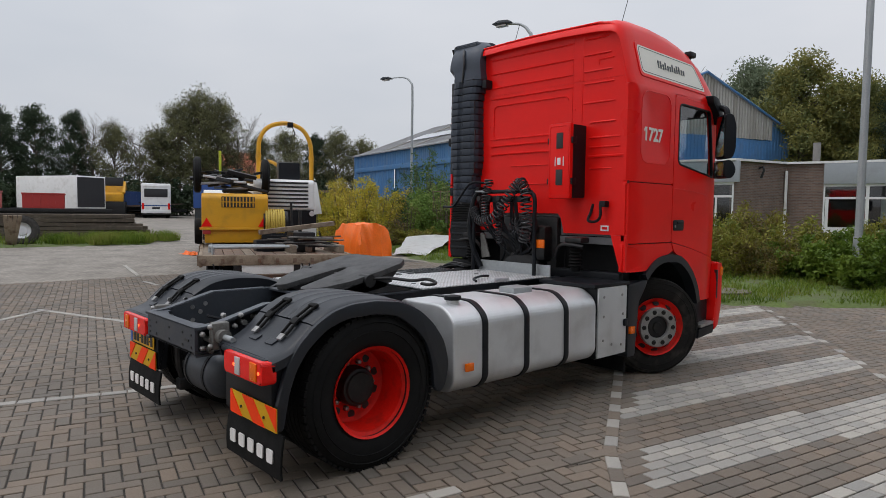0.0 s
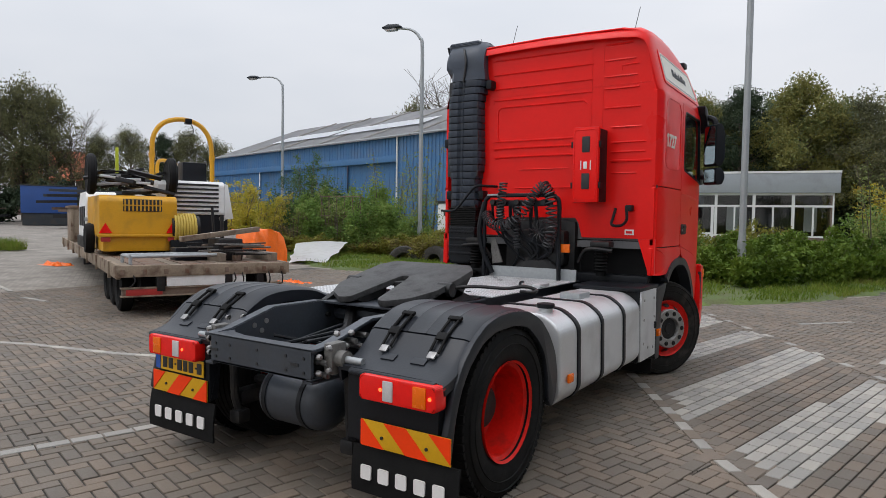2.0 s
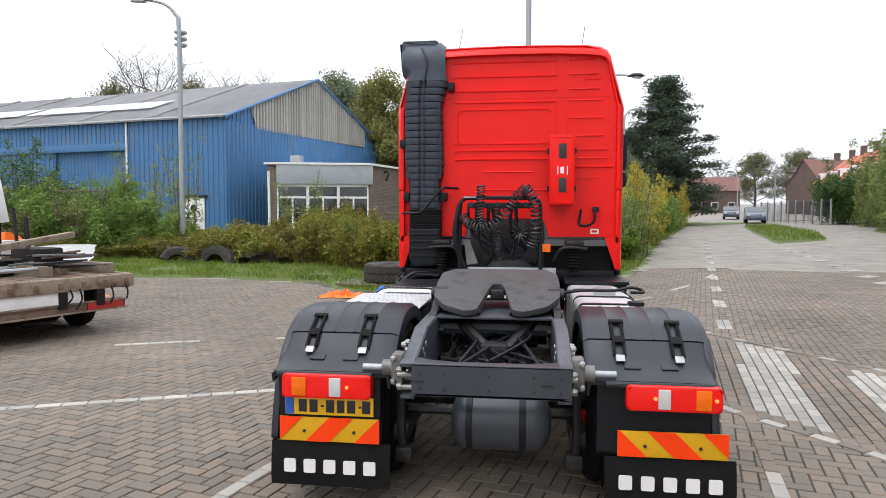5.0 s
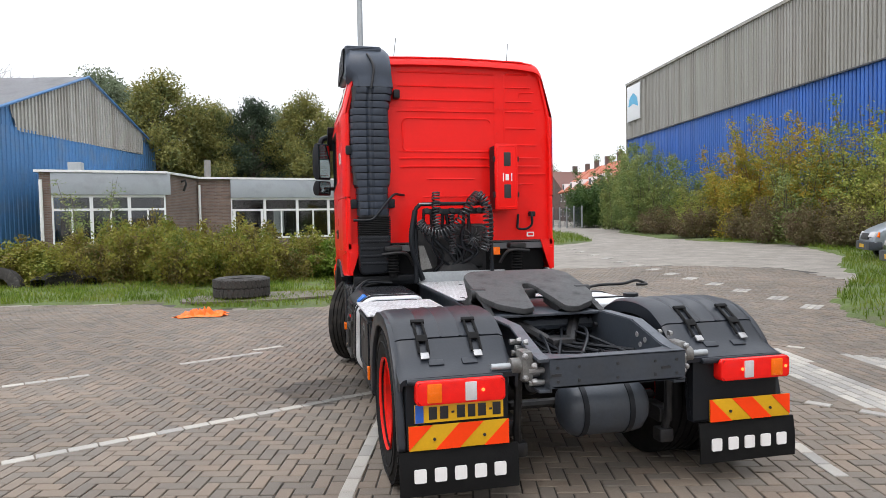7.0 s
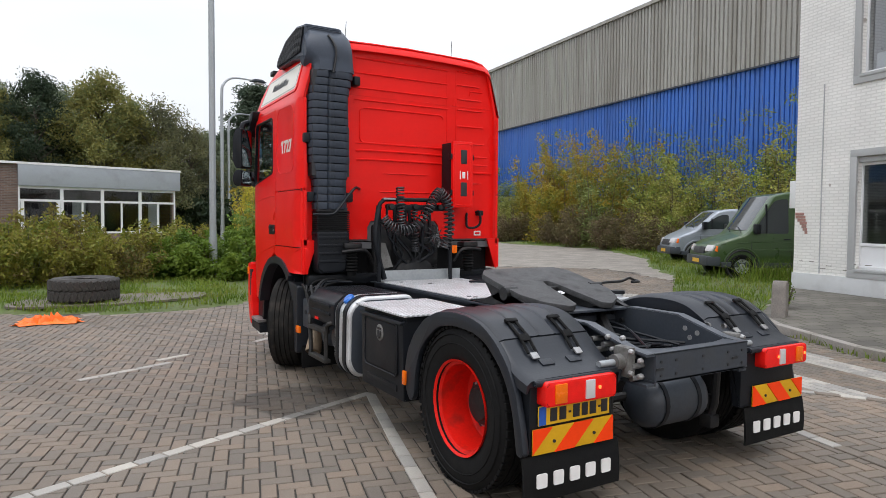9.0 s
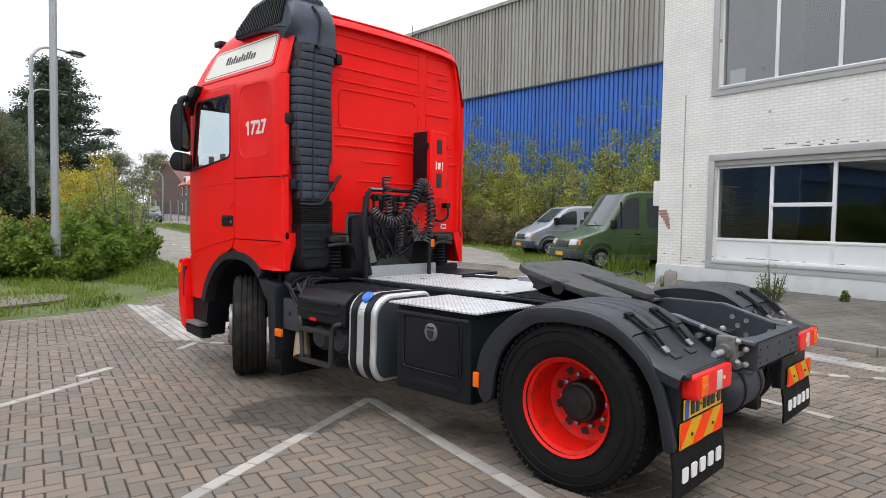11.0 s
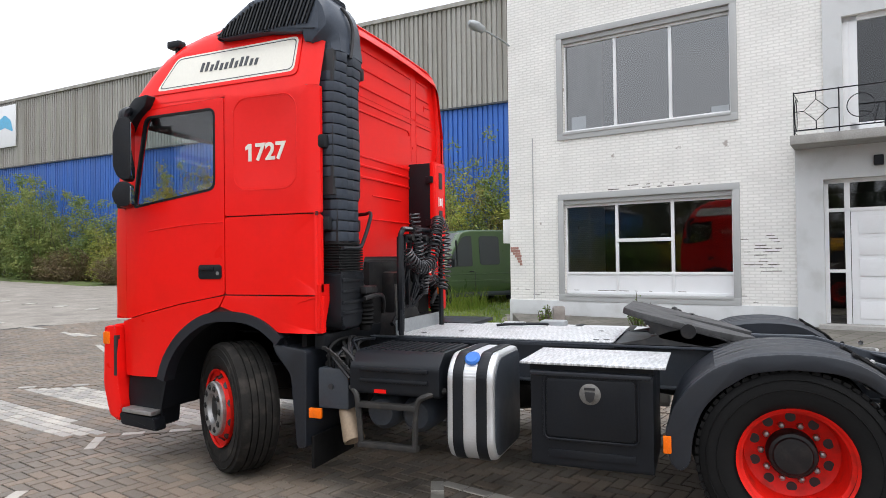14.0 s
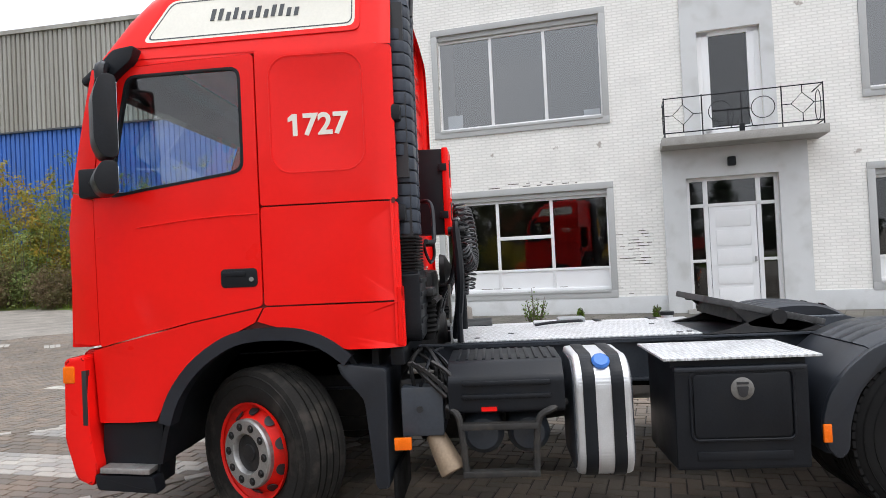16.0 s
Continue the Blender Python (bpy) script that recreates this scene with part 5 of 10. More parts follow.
    part("wind_deflector", prism(B(), soften([(4.46, 2.95), (4.60, 2.93), (4.70, 2.83), (4.74, 2.66), (4.69, 2.66), (4.61, 2.77), (4.49, 2.86)], 0.03), "x", s * 1.17, s * 1.31, 0.006), BLACK, cab)
    # shaded-red pieces set behind the panel gaps
    part("seam_seal", box(B(), s * 1.205, s * 1.218, 2.97, 3.77, 1.945, 1.975), SHADED_RED, cab)
    part("seam_filler", skin(B(), s, soften([(3.5, 1.45), (3.5, 1.2), (3.7, 1.225), (3.95, 1.21), (4.15, 1.17), (4.25, 1.3), (4.1, 1.45)], 0.02), push=-0.014, thick=0.01), SHADED_RED, cab)
    part("mirror_arm", tube(B(), [(s * 1.19, 4.83, 2.16), (s * 1.30, 4.68, 2.15), (s * 1.36, 4.60, 2.14)], 0.03), BLACK, cab)
    part("mirror_foot", box(B(), s * 1.13, s * 1.225, 4.74, 4.90, 2.07, 2.25, 0.02), BLACK, cab)
    # roof side sign with lettering
    sign_poly = soften([(3.16, 3.285), (3.16, 3.005), (4.46, 2.985), (4.30, 3.26)], 0.05)
    sb = part("roof_sign", skin(B(), s, sign_poly, push=0.010, thick=0.02), CREAM, cab, "cream roof panel with a row of grey marks")
    part("sign_edge", skin(B(), s, soften([(3.13, 3.315), (3.13, 2.975), (4.52, 2.955), (4.325, 3.29)], 0.05), sign_poly, push=0.009, thick=0.02, steps=1), RED, sb)
    part("sign_line", skin(B(), s, soften([(3.175, 3.27), (3.175, 3.02), (4.435, 3.0), (4.29, 3.247)], 0.045), soften([(3.182, 3.263), (3.182, 3.027), (4.425, 3.007), (4.286, 3.24)], 0.042), push=0.0115, thick=0.003, steps=1), GREYINK, sb)
    mm = Matrix.Translation((s * (side_x(3.8, 3.13) + 0.011), 3.77, 3.13)) @ Matrix.Rotation(radians(90) * s, 4, "Z") @ Matrix.Rotation(radians(90 - 15), 4, "X")
    for k in range(12):
        bar = B()
        boxm(bar, mm @ pose(-0.257 + k * 0.0467, 0.012 if k in (0, 1, 3, 6, 8, 9) else -0.004, 0.002) @ Matrix(((1, 0.15, 0, 0), (0, 1, 0, 0), (0, 0, 1, 0), (0, 0, 0, 1))), 0.024, 0.078 if k in (0, 1, 3, 6, 8, 9) else 0.056, 0.004)
        part("lettering_bar", bar, GREYINK, sb)
    prism(flag := B(), [(-0.196, 0.044), (-0.196, 0.020), (-0.168, 0.030), (-0.168, 0.0672)], "z", 0.0, 0.0036)
    bmesh.ops.transform(flag, matrix=Matrix.Translation((s * 1.234, 3.385, 2.43)) @ Matrix.Rotation(radians(90) * s, 4, "Z") @ Matrix.Rotation(radians(90), 4, "X"), verts=flag.verts)
    part("number_stroke", flag, CREAM, cab)
    words("number", "1727", 0.135, Matrix.Translation((s * 1.234, 3.385, 2.43)) @ Matrix.Rotation(radians(90) * s, 4, "Z") @ Matrix.Rotation(radians(90), 4, "X"), CREAM, cab, 0.004, 0.335, 0.0, 0.028, "cream fleet number")
    part("marker_lamp", box(B(), s * 1.235, s * 1.262, 2.93 if s < 0 else 3.02, 3.03 if s < 0 else 3.10, 0.51, 0.58, 0.006), LENS_AMBER, guard)
    lampb = B()
    box(lampb, s * 1.02, s * 1.10, 4.34, 4.47, 3.37, 3.43, 0.015)
    cyl(lampb, (s * 1.05, 4.40, 3.28), (s * 1.05, 4.40, 3.38), 0.02)
    part("roof_lamp", lampb, BLACK, cab)

# roof shell
ROOF = [(2.955, 3.40), (2.975, 3.465), (3.04, 3.51), (3.2, 3.535), (3.55, 3.54), (3.85, 3.515), (4.1, 3.465), (4.3, 3.40), (4.45, 3.31), (4.56, 3.19), (4.65, 3.05), (4.72, 2.93)]
rb, rows = B(), []
for y, zt in ROOF:
    h, half = zt - 2.885, []
    for k in (0.0, 0.25, 0.5, 0.72):
        z = 2.885 + h * k
        half.append((side_x(max(y, 3.04), z) - (0.035 if y < 2.96 else 0.02 if y < 2.98 else 0.0), z))
    xe = half[-1][0]
    half += [(xe - 0.02, 2.885 + h * 0.84), (xe - 0.055, 2.885 + h * 0.94), (xe - 0.12, zt), (xe - 0.3, zt + 0.02), (xe * 0.4, zt + 0.035), (0, zt + 0.04)]
    rows.append([rb.verts.new((x, y, z)) for x, z in half] + [rb.verts.new((-x, y, z)) for x, z in half[-2::-1]])
for a, b in zip(rows, rows[1:]):
    for k in range(len(a) - 1):
        rb.faces.new((a[k], a[k + 1], b[k + 1], b[k]))
part("roof", rb, RED, cab, smooth=50)
visor = B()
prism(visor, soften([(4.56, 3.02), (4.66, 2.98), (4.88, 2.80), (4.86, 2.76), (4.62, 2.90)], 0.03), "x", -1.19, 1.19, 0.012)
part("sun_visor", visor, BLACK, cab, "dark smoked sun visor")
# the front, closed off
fr = B()
prism(fr, [(5.005, 2.10), (5.065, 2.10), (5.09, 1.15), (4.95, 1.15), (4.95, 2.0)], "x", -1.05, 1.05, 0.01)
part("front_wall", fr, RED, cab)
wsc = B()
wsc.faces.new([wsc.verts.new(p) for p in ((-1.08, 5.02, 2.10), (1.08, 5.02, 2.10), (1.10, 4.79, 2.86), (-1.10, 4.79, 2.86))])
screen = part("windscreen", wsc, GLASS, cab, smooth=0)
screen.visible_shadow = False
fb = prism(B(), soften([(4.82, 1.13), (5.05, 1.13), (5.08, 0.7), (5.0, 0.36), (4.82, 0.36)], 0.05), "x", -1.0, 1.0, 0.02)
part("bumper", fb, RED, cab)
# inside of the cab: floor, seats, wheel, dashboard
part("cab_floor", box(B(), -1.17, 1.17, 3.03, 4.85, 1.35, 1.42), CABIN, cab)
part("rear_lining", box(B(), -1.17, 1.17, 3.04, 3.07, 1.43, 2.9), CABIN, cab)
part("headlining", box(B(), -0.98, 0.98, 3.08, 4.2, 3.30, 3.33), LINING, cab)
db = prism(B(), soften([(4.48, 1.5), (4.50, 2.0), (4.60, 2.10), (4.85, 2.12), (4.86, 1.5)], 0.04), "x", -1.14, 1.14, 0.02)
part("dashboard", db, BLACK, cab)
sw = B()
lathe(sw, [(0.215 + 0.016 * math.cos(a), 0.016 * math.sin(a)) for a in (2 * math.pi * k / 10 for k in range(11))], (-0.62, 4.40, 2.10), (0, -0.5, 1), 32)
for k in range(3):
    a = radians(90 + 120 * k)
    d = Matrix.Translation((-0.62, 4.40, 2.10)) @ Vector((0, -0.5, 1)).to_track_quat("Z", "Y").to_matrix().to_4x4()
    tube(sw, [d @ Vector((0, 0, -0.03)), d @ Vector((0.21 * math.cos(a), 0.21 * math.sin(a), 0))], 0.016, 6)
cyl(sw, (-0.62, 4.42, 2.06), (-0.62, 4.56, 1.85), 0.035)
part("steering_wheel", sw, BLACK, cab)
for x in (-0.62, 0.62):
    st = part("driver_seat" if x < 0 else "passenger_seat", boxm(B(), pose(x, 3.72, 1.75, -8), 0.5, 0.14, 0.72, 0.05), CABIN, cab)
    part("cushion", box(B(), x - 0.25, x + 0.25, 3.72, 4.2, 1.42, 1.62, 0.05), CABIN, st)
    part("headrest", boxm(B(), pose(x, 3.66, 2.2, -8), 0.28, 0.1, 0.2, 0.04), CABIN, st)

# rear wall with pressed ribs, set in from the corner posts
rw = B()
prism(rw, [(1.168, 1.45), (1.165, 2.86), (1.06, 3.375), (1.012, 3.452), (0.94, 3.488), (0.84, 3.511), (-0.84, 3.511), (-0.94, 3.488), (-1.012, 3.452), (-1.06, 3.375), (-1.165, 2.86), (-1.168, 1.45), (-0.47, 1.45), (-0.47, 1.58), (-0.43, 1.65), (0.37, 1.65), (0.41, 1.60), (0.45, 1.45)], "y", 3.02, 3.05)
wall_back = part("rear_wall", rw, RED, cab)


def rib(bm, x0, x1, z, r=0.009, drop=0.0):
    tube(bm, smooth_line([(x0, 3.03, z - drop), (x0 + 0.03, 3.017, z), (x1 - 0.03, 3.017, z), (x1, 3.03, z - drop)], 3), r, 6)


for z, x0, x1, r, drop in ((3.365, -0.56, 0.48, 0.009, 0), (3.21, -0.56, 0.48, 0.009, 0), (3.055, -0.56, 0.48, 0.009, 0), (2.93, -0.57, 0.48, 0.009, 0.0), (2.475, -0.56, 0.47, 0.008, 0),
                           (2.40, -0.56, 0.44, 0.012, 0.02), (2.305, -0.55, 0.44, 0.012, 0.02), (2.165, -0.27, 0.26, 0.007, 0), (1.965, -0.3, 0.47, 0.007, 0),
                           (3.375, 0.66, 0.93, 0.010, 0), (3.22, 0.66, 0.96, 0.010, 0), (3.06, 0.66, 0.98, 0.010, 0), (2.94, 0.66, 1.0, 0.010, 0), (2.75, 0.66, 1.02, 0.010, 0), (2.555, 0.74, 1.03, 0.010, 0), (2.405, 0.74, 1.08, 0.010, 0), (2.31, 0.74, 1.08, 0.010, 0), (2.22, 0.74, 1.13, 0.014, 0), (2.1, 0.74, 1.0, 0.008, 0)):
    part("rib", (lambda b: (rib(b, x0, x1, z, r, drop), b)[1])(B()), RED, wall_back)
part("rib", tube(B(), [(x, 3.018, z) for x, z in rounded(-0.56, 0.475, 2.48, 2.85, 0.06)][1:-1], 0.010, 6), RED, wall_back)
part("rib", tube(B(), [(0.83, 3.02, 3.11), (0.83, 3.018, 3.16), (1.0, 3.018, 3.165)], 0.008, 6), RED, wall_back)
part("seam", box(B(), -1.12, 1.12, 3.0165, 3.022, 2.972, 2.98, 0.001), RED, wall_back)
for x in (0.515, 0.635):
    part("seam", box(B(), x, x + 0.008, 3.0165, 3.022, 2.56, 3.42, 0.001), RED, wall_back)
for x, z in ((0.55, 2.985), (0.6, 2.985), (-0.62, 2.9), (-0.68, 2.9), (-0.62, 2.62), (0.55, 2.7)):
    part("spot_weld", cyl(B(), (x, 3.014, z), (x, 3.022, z), 0.012, 8), RED, wall_back)
for s in (-1, 1):
    # the slanting corner post from the side skin in to the wall
    cp, rows = B(), []
    for (xo, zo), (xi, zi) in zip(((1.222, 1.12), (1.225, 2.0), (1.208, 2.86), (1.092, 3.36), (1.055, 3.44), (0.985, 3.49), (0.85, 3.522), (0.0, 3.54)), ((1.164, 1.45), (1.16, 2.0), (1.156, 2.86), (1.05, 3.375), (1.004, 3.448), (0.934, 3.484), (0.83, 3.508), (0.0, 3.51))):
        rows.append([cp.verts.new(p) for p in ((s * (xo - 0.004), 2.998, zo), (s * (xo - 0.010), 2.982, zo - 0.004), (s * (xo - 0.022), 2.976, zo - 0.012), (s * (xo - 0.036), 2.981, zo - 0.02), (s * xi, 3.022, zi))])
    for a, b in zip(rows, rows[1:]):
        for k in range(4):
            cp.faces.new((a[k], a[k + 1], b[k + 1], b[k]))
    part("corner_post", cp, RED, wall_back, smooth=50)
    prism(eb2 := B(), [(s * 1.215, 1.45), (s * 1.05, 1.45), (s * 1.16, 1.11), (s * 1.215, 1.11)], "y", 2.955, 2.98)
    part("corner_plate", eb2, RED, wall_back)
gr = tube(B(), smooth_line([(0.93, 3.02, 1.76), (0.93, 2.95, 1.76), (0.94, 2.94, 1.64), (0.88, 2.96, 1.58), (0.78, 2.97, 1.585), (0.785, 3.0, 1.66), (0.80, 3.02, 1.75)], 5), 0.014)
box(gr, 0.92, 0.985, 2.94, 3.02, 1.72, 1.78, 0.01)
part("tilt_handle", gr, BLACK, cab)
part("warning_label", box(B(), 0.90, 0.99, 3.010, 3.022, 1.485, 1.54), LETTER, wall_back)
part("label_print", box(B(), 0.915, 0.975, 3.007, 3.012, 1.50, 1.525), RED, wall_back)

# fire extinguisher box on the rear wall
xb = part("extinguisher_box", box(B(), 0.50, 0.74, 2.795, 3.03, 1.81, 2.53, 0.012), BLACK, cab, "red-lidded black extinguisher box")
xb.location.x = -0.045
lid = part("lid", box(B(), 0.485, 0.752, 2.745, 2.80, 1.80, 2.54, 0.018), RED, xb)
part("lid_frame", tube(B(), [(x, 2.746, z) for x, z in rounded(0.505, 0.732, 1.83, 2.51, 0.03)] + [(0.732, 2.746, 2.48)], 0.006, 6), RED, lid)
for z in (1.93, 2.29):
    part("sight_glass", box(B(), 0.585, 0.665, 2.738, 2.75, z, z + 0.155, 0.008), FLAT_BLACK, lid)
part("symbol", box(B(), 0.602, 0.64, 2.738, 2.75, 2.13, 2.20, 0.004), LETTER, lid)
for x in (0.572, 0.67):
    part("symbol", box(B(), x, x + 0.009, 2.740, 2.75, 2.12, 2.21), LETTER, lid)
for z in (1.97, 2.37):
    for x in (0.475, 0.75):
        part("clip", box(B(), x - 0.012, x + 0.02, 2.76, 2.83, z - 0.03, z + 0.03, 0.005), BLACK, xb)

# air intake stack up the rear wall and over the roof
stack = new("intake_stack")
stack.parent = cab
stack.location.y = 0.115
tagged(stack, "ribbed black plastic intake stack")


def stack_edge(z):
    left = np.interp(z, [1.12, 1.2, 1.7, 2.0, 2.22, 2.3, 2.84, 3.12, 3.3], [-1.06, -1.09, -1.09, -1.10, -1.14, -1.15, -1.15, -1.10, -1.11])
    right = np.interp(z, [1.12, 1.3, 1.7, 2.0, 2.2, 2.5, 2.87, 3.12, 3.3], [-0.80, -0.74, -0.74, -0.75, -0.71, -0.72, -0.73, -0.67, -0.67])
    return float(left), float(right)


def lobes(l, r, mid, gap, y0, y1, bulge):
    """The two rounded columns of the duct seen from above, with a groove between them."""
    return [(l, y1), (l, y0 + 0.07), (l + 0.025, y0 + 0.022), (l + 0.07, y0), (mid - gap - 0.03, y0 - bulge), (mid - gap, y0 + 0.022), (mid + gap, y0 + 0.022), (mid + gap + 0.03, y0 - bulge), (r - 0.07, y0), (r - 0.025, y0 + 0.022), (r, y0 + 0.07), (r, y1)]


def groove_x(z):
    return float(np.interp(z, [1.9, 2.9, 3.1, 3.36, 3.5], [-0.945, -0.945, -0.93, -0.89, -0.945]))


duct, z = new("ribbed_duct"), 1.76
duct.parent = stack
while z < 3.15:
    l, r = stack_edge(z)
    part("duct_rib", prism(B(), lobes(l, r, groove_x(z), 0.013, 2.748, 2.92, 0.008), "z", z + 0.002, z + 0.073, 0.008, 2), DUCT_GREY, duct)
    z += 0.078
core = B()
for a, b in ((1.74, 2.1), (2.1, 2.6), (2.6, 3.16)):
    l, r = stack_edge((a + b) / 2)
    box(core, l + 0.02, r - 0.02, 2.774, 2.918, a, b)
part("duct_core", core, FLAT_BLACK, duct)
bel, z = new("bellows"), 1.53
bel.parent = stack
while z < 1.74:
    l, r = stack_edge(z)
    part("fold", box(B(), l, r + 0.005, 2.75, 2.92, z + 0.002, z + 0.017, 0.006, 1), RUBBER, bel)
    z += 0.02
part("bellows_core", box(B(), -1.075, -0.755, 2.77, 2.91, 1.53, 1.78), FLAT_BLACK, bel)
low = prism(B(), soften([(-1.09, 1.54), (-0.74, 1.54), (-0.74, 1.26), (-0.79, 1.12), (-1.06, 1.11), (-1.09, 1.18)], 0.03), "y", 2.74, 2.93, 0.025)
for z in (1.22, 1.3, 1.38, 1.46):
    box(low, -1.075, -0.755, 2.732, 2.76, z, z + 0.03, 0.008)
part("lower_duct", low, BLACK, stack)
part("duct_groove", tube(B(), smooth_line([(-0.92, 2.742, 3.14), (-0.90, 2.738, 3.25), (-0.89, 2.738, 3.36), (-0.915, 2.757, 3.45), (-0.95, 2.80, 3.52)], 6), 0.013, 8), FLAT_BLACK, stack)
elb, erows = B(), []
for a in range(0, 91, 10):
    t = radians(a)
    cy, cz = 2.985, 3.16
    ro, ri = 0.240 + 0.220 * math.sin(t) ** 3, 0.09 - 0.02 * math.sin(t)
    l, r = -1.105 - 0.078 * min(1.0, max(0.0, math.sin(t) - 0.45) / 0.2), -0.67 - 0.03 * math.sin(t)
    erows.append([elb.verts.new(p) for p in ((l + 0.02, cy - ri * math.cos(t), cz + ri * math.sin(t)), (l, cy - (ri + 0.04) * math.cos(t), cz + (ri + 0.04) * math.sin(t)), (l, cy - (ro - 0.05) * math.cos(t), cz + (ro - 0.05) * math.sin(t)), (l + 0.05, cy - ro * math.cos(t), cz + ro * math.sin(t)), (r - 0.06, cy - ro * math.cos(t), cz + ro * math.sin(t)), (r, cy - (ro - 0.05) * math.cos(t), cz + (ro - 0.05) * math.sin(t)), (r, cy - ri * math.cos(t), cz + ri * math.sin(t)))])
for a, b in zip(erows, erows[1:]):
    for k in range(7):
        elb.faces.new((a[k], a[(k + 1) % 7], b[(k + 1) % 7], b[k]))
elb.faces.new(erows[0])
elb.faces.new(erows[-1])
part("elbow", elb, SKYLIT_GREY, stack, smooth=40)
head = prism(B(), soften([(3.0, 3.27), (3.0, 3.61), (3.25, 3.645), (3.6, 3.59), (3.8, 3.47), (3.93, 3.36), (3.86, 3.335), (3.45, 3.33)], 0.03), "x", -1.19, -0.78, 0.03)
hd = part("intake_head", head, SKYLIT_GREY, stack)
hd.location.y = -0.15
for k in range(26):
    y0 = 3.05 + k * 0.032
    zt = float(np.interp(y0, [3.0, 3.25, 3.6, 3.8, 3.9], [3.575, 3.61, 3.555, 3.445, 3.37]))
    if zt - 3.355 > 0.015:
        part("louvre", boxm(B(), pose(-1.197, y0, (zt + 3.35) / 2, 24), 0.018, 0.013, (zt - 3.34) * 1.05), FLAT_BLACK if k % 2 else BLACK, hd)
for x, z in ((-1.13, 1.89), (-0.71, 1.89), (-0.63, 3.10), (-1.17, 2.48)):
    part("bracket", box(B(), x - 0.035, x + 0.035, 2.80, 2.935, z - 0.05, z + 0.05, 0.02), BLACK, stack)
part("grab_bar", tube(B(), smooth_line([(-0.55, 2.93, 1.985), (-0.62, 2.80, 1.985), (-0.72, 2.69, 1.97), (-0.90, 2.66, 1.76), (-0.98, 2.66, 1.71), (-1.15, 2.69, 1.71)], 5), 0.014), BLACK, stack)
for x, y in ((-0.6, 3.35), (0.8, 3.4)):
    part("aerial", tube(B(), [(x, y, 3.5), (x + 0.02, y + 0.03, 3.65), (x + 0.05, y + 0.07, 3.85)], 0.0035, 5), BLACK, cab)


# ---- wheels ----
def tyre(bm, r=0.52, w=0.155, blocks=0):
    prof = [(0.288, -w + 0.02), (0.33, -w), (0.43, -w - 0.008), (0.485, -w + 0.006), (r - 0.006, -w + 0.028), (r, -w + 0.045)]
    for g in (-0.075, -0.026, 0.026, 0.075):
        prof += [(r, g - 0.006), (r - 0.014, g - 0.004), (r - 0.014, g + 0.004), (r, g + 0.006)]
    prof += [(r, w - 0.045), (r - 0.006, w - 0.028), (0.485, w - 0.006), (0.43, w + 0.008), (0.33, w), (0.288, w - 0.02), (0.28, 0), (0.288, -w + 0.02)]
    lathe(bm, prof, (0, 0, 0), (1, 0, 0), 72)
    for rr in (0.40, 0.455):
        lathe(bm, [(rr - 0.004, w + 0.004), (rr, w + 0.011), (rr + 0.004, w + 0.004)], (0, 0, 0), (1, 0, 0), 72)
    for k in range(blocks):
        a = 2 * math.pi * k / blocks
        for s in (-1, 1):
            boxm(bm, Matrix.Rotation(a, 4, "X") @ pose(s * (w - 0.03), 0, r - 0.0085), 0.05, 2 * math.pi * r / blocks * 0.7, 0.018, 0.0)
    return bm


def wheel_at(name, x, y, rz, front, label):
    """A wheel whose outer side faces local +x."""
    w = new(name)
    w.parent = truck
    w.matrix_basis = pose(x, y, 0.498 if front else 0.492, 0, 0, rz)
    tagged(w, label)
    part("tyre", tyre(B(), 0.498 if front else 0.51, 0.148 if front else 0.155, blocks=0 if front else 62), ROAD_RUBBER if front else RUBBER, w)
    if front:
        rim = lathe(B(), [(0.285, 0.15), (0.298, 0.162), (0.293, 0.135), (0.262, 0.118), (0.248, 0.11), (0.235, 0.125), (0.20, 0.165), (0.0, 0.165)], (0, 0, 0), (1, 0, 0), 48)
        part("rim", rim, RIM_RED, w, "red painted steel rim")
        hub = lathe(B(), [(0.204, 0.15), (0.206, 0.188), (0.198, 0.2), (0.122, 0.2), (0.115, 0.19), (0.110, 0.166)], (0, 0, 0), (1, 0, 0), 44)
        part("hub", hub, STEEL, w, "polished steel wheel ring")
        part("hub_bore", lathe(B(), [(0.112, 0.168), (0.10, 0.172), (0.055, 0.175), (0.05, 0.185), (0.0, 0.185)], (0, 0, 0), (1, 0, 0), 32), GREASE, w)
        rn, xn, xh, rh = 0.162, 0.2, 0.118, 0.246
    else:
        rim = lathe(B(), [(0.285, 0.145), (0.30, 0.158), (0.293, 0.13), (0.266, 0.115), (0.258, -0.02), (0.247, -0.075), (0.215, -0.095), (0.0, -0.095)], (0, 0, 0), (1, 0, 0), 48)
        part("rim", rim, RIM_RED, w, "red painted deep-dished rim")
        hub = lathe(B(), [(0.134, -0.095), (0.130, -0.02), (0.122, -0.005), (0.105, 0.0), (0.098, 0.012), (0.04, 0.018), (0.0, 0.018)], (0, 0, 0), (1, 0, 0), 32)
        part("hub", hub, GREASE, w, "black greasy axle hub")
        rn, xn, xh, rh = 0.158, -0.095, -0.095, 0.199
    nut = lathe(B(), [(0.019, 0), (0.019, 0.012), (0.016, 0.03), (0.006, 0.036), (0, 0.036)], (0, 0, 0), (1, 0, 0), 6)
    if front:
        nut = lathe(B(), [(0.024, -0.004), (0.024, 0.004), (0.016, 0.005), (0.014, 0.012), (0, 0.012)], (0, 0, 0), (1, 0, 0), 10)
    nut_me = finish(nut, "nut", GREASE if front else STEEL)
    hr = 0.035 if front else 0.028
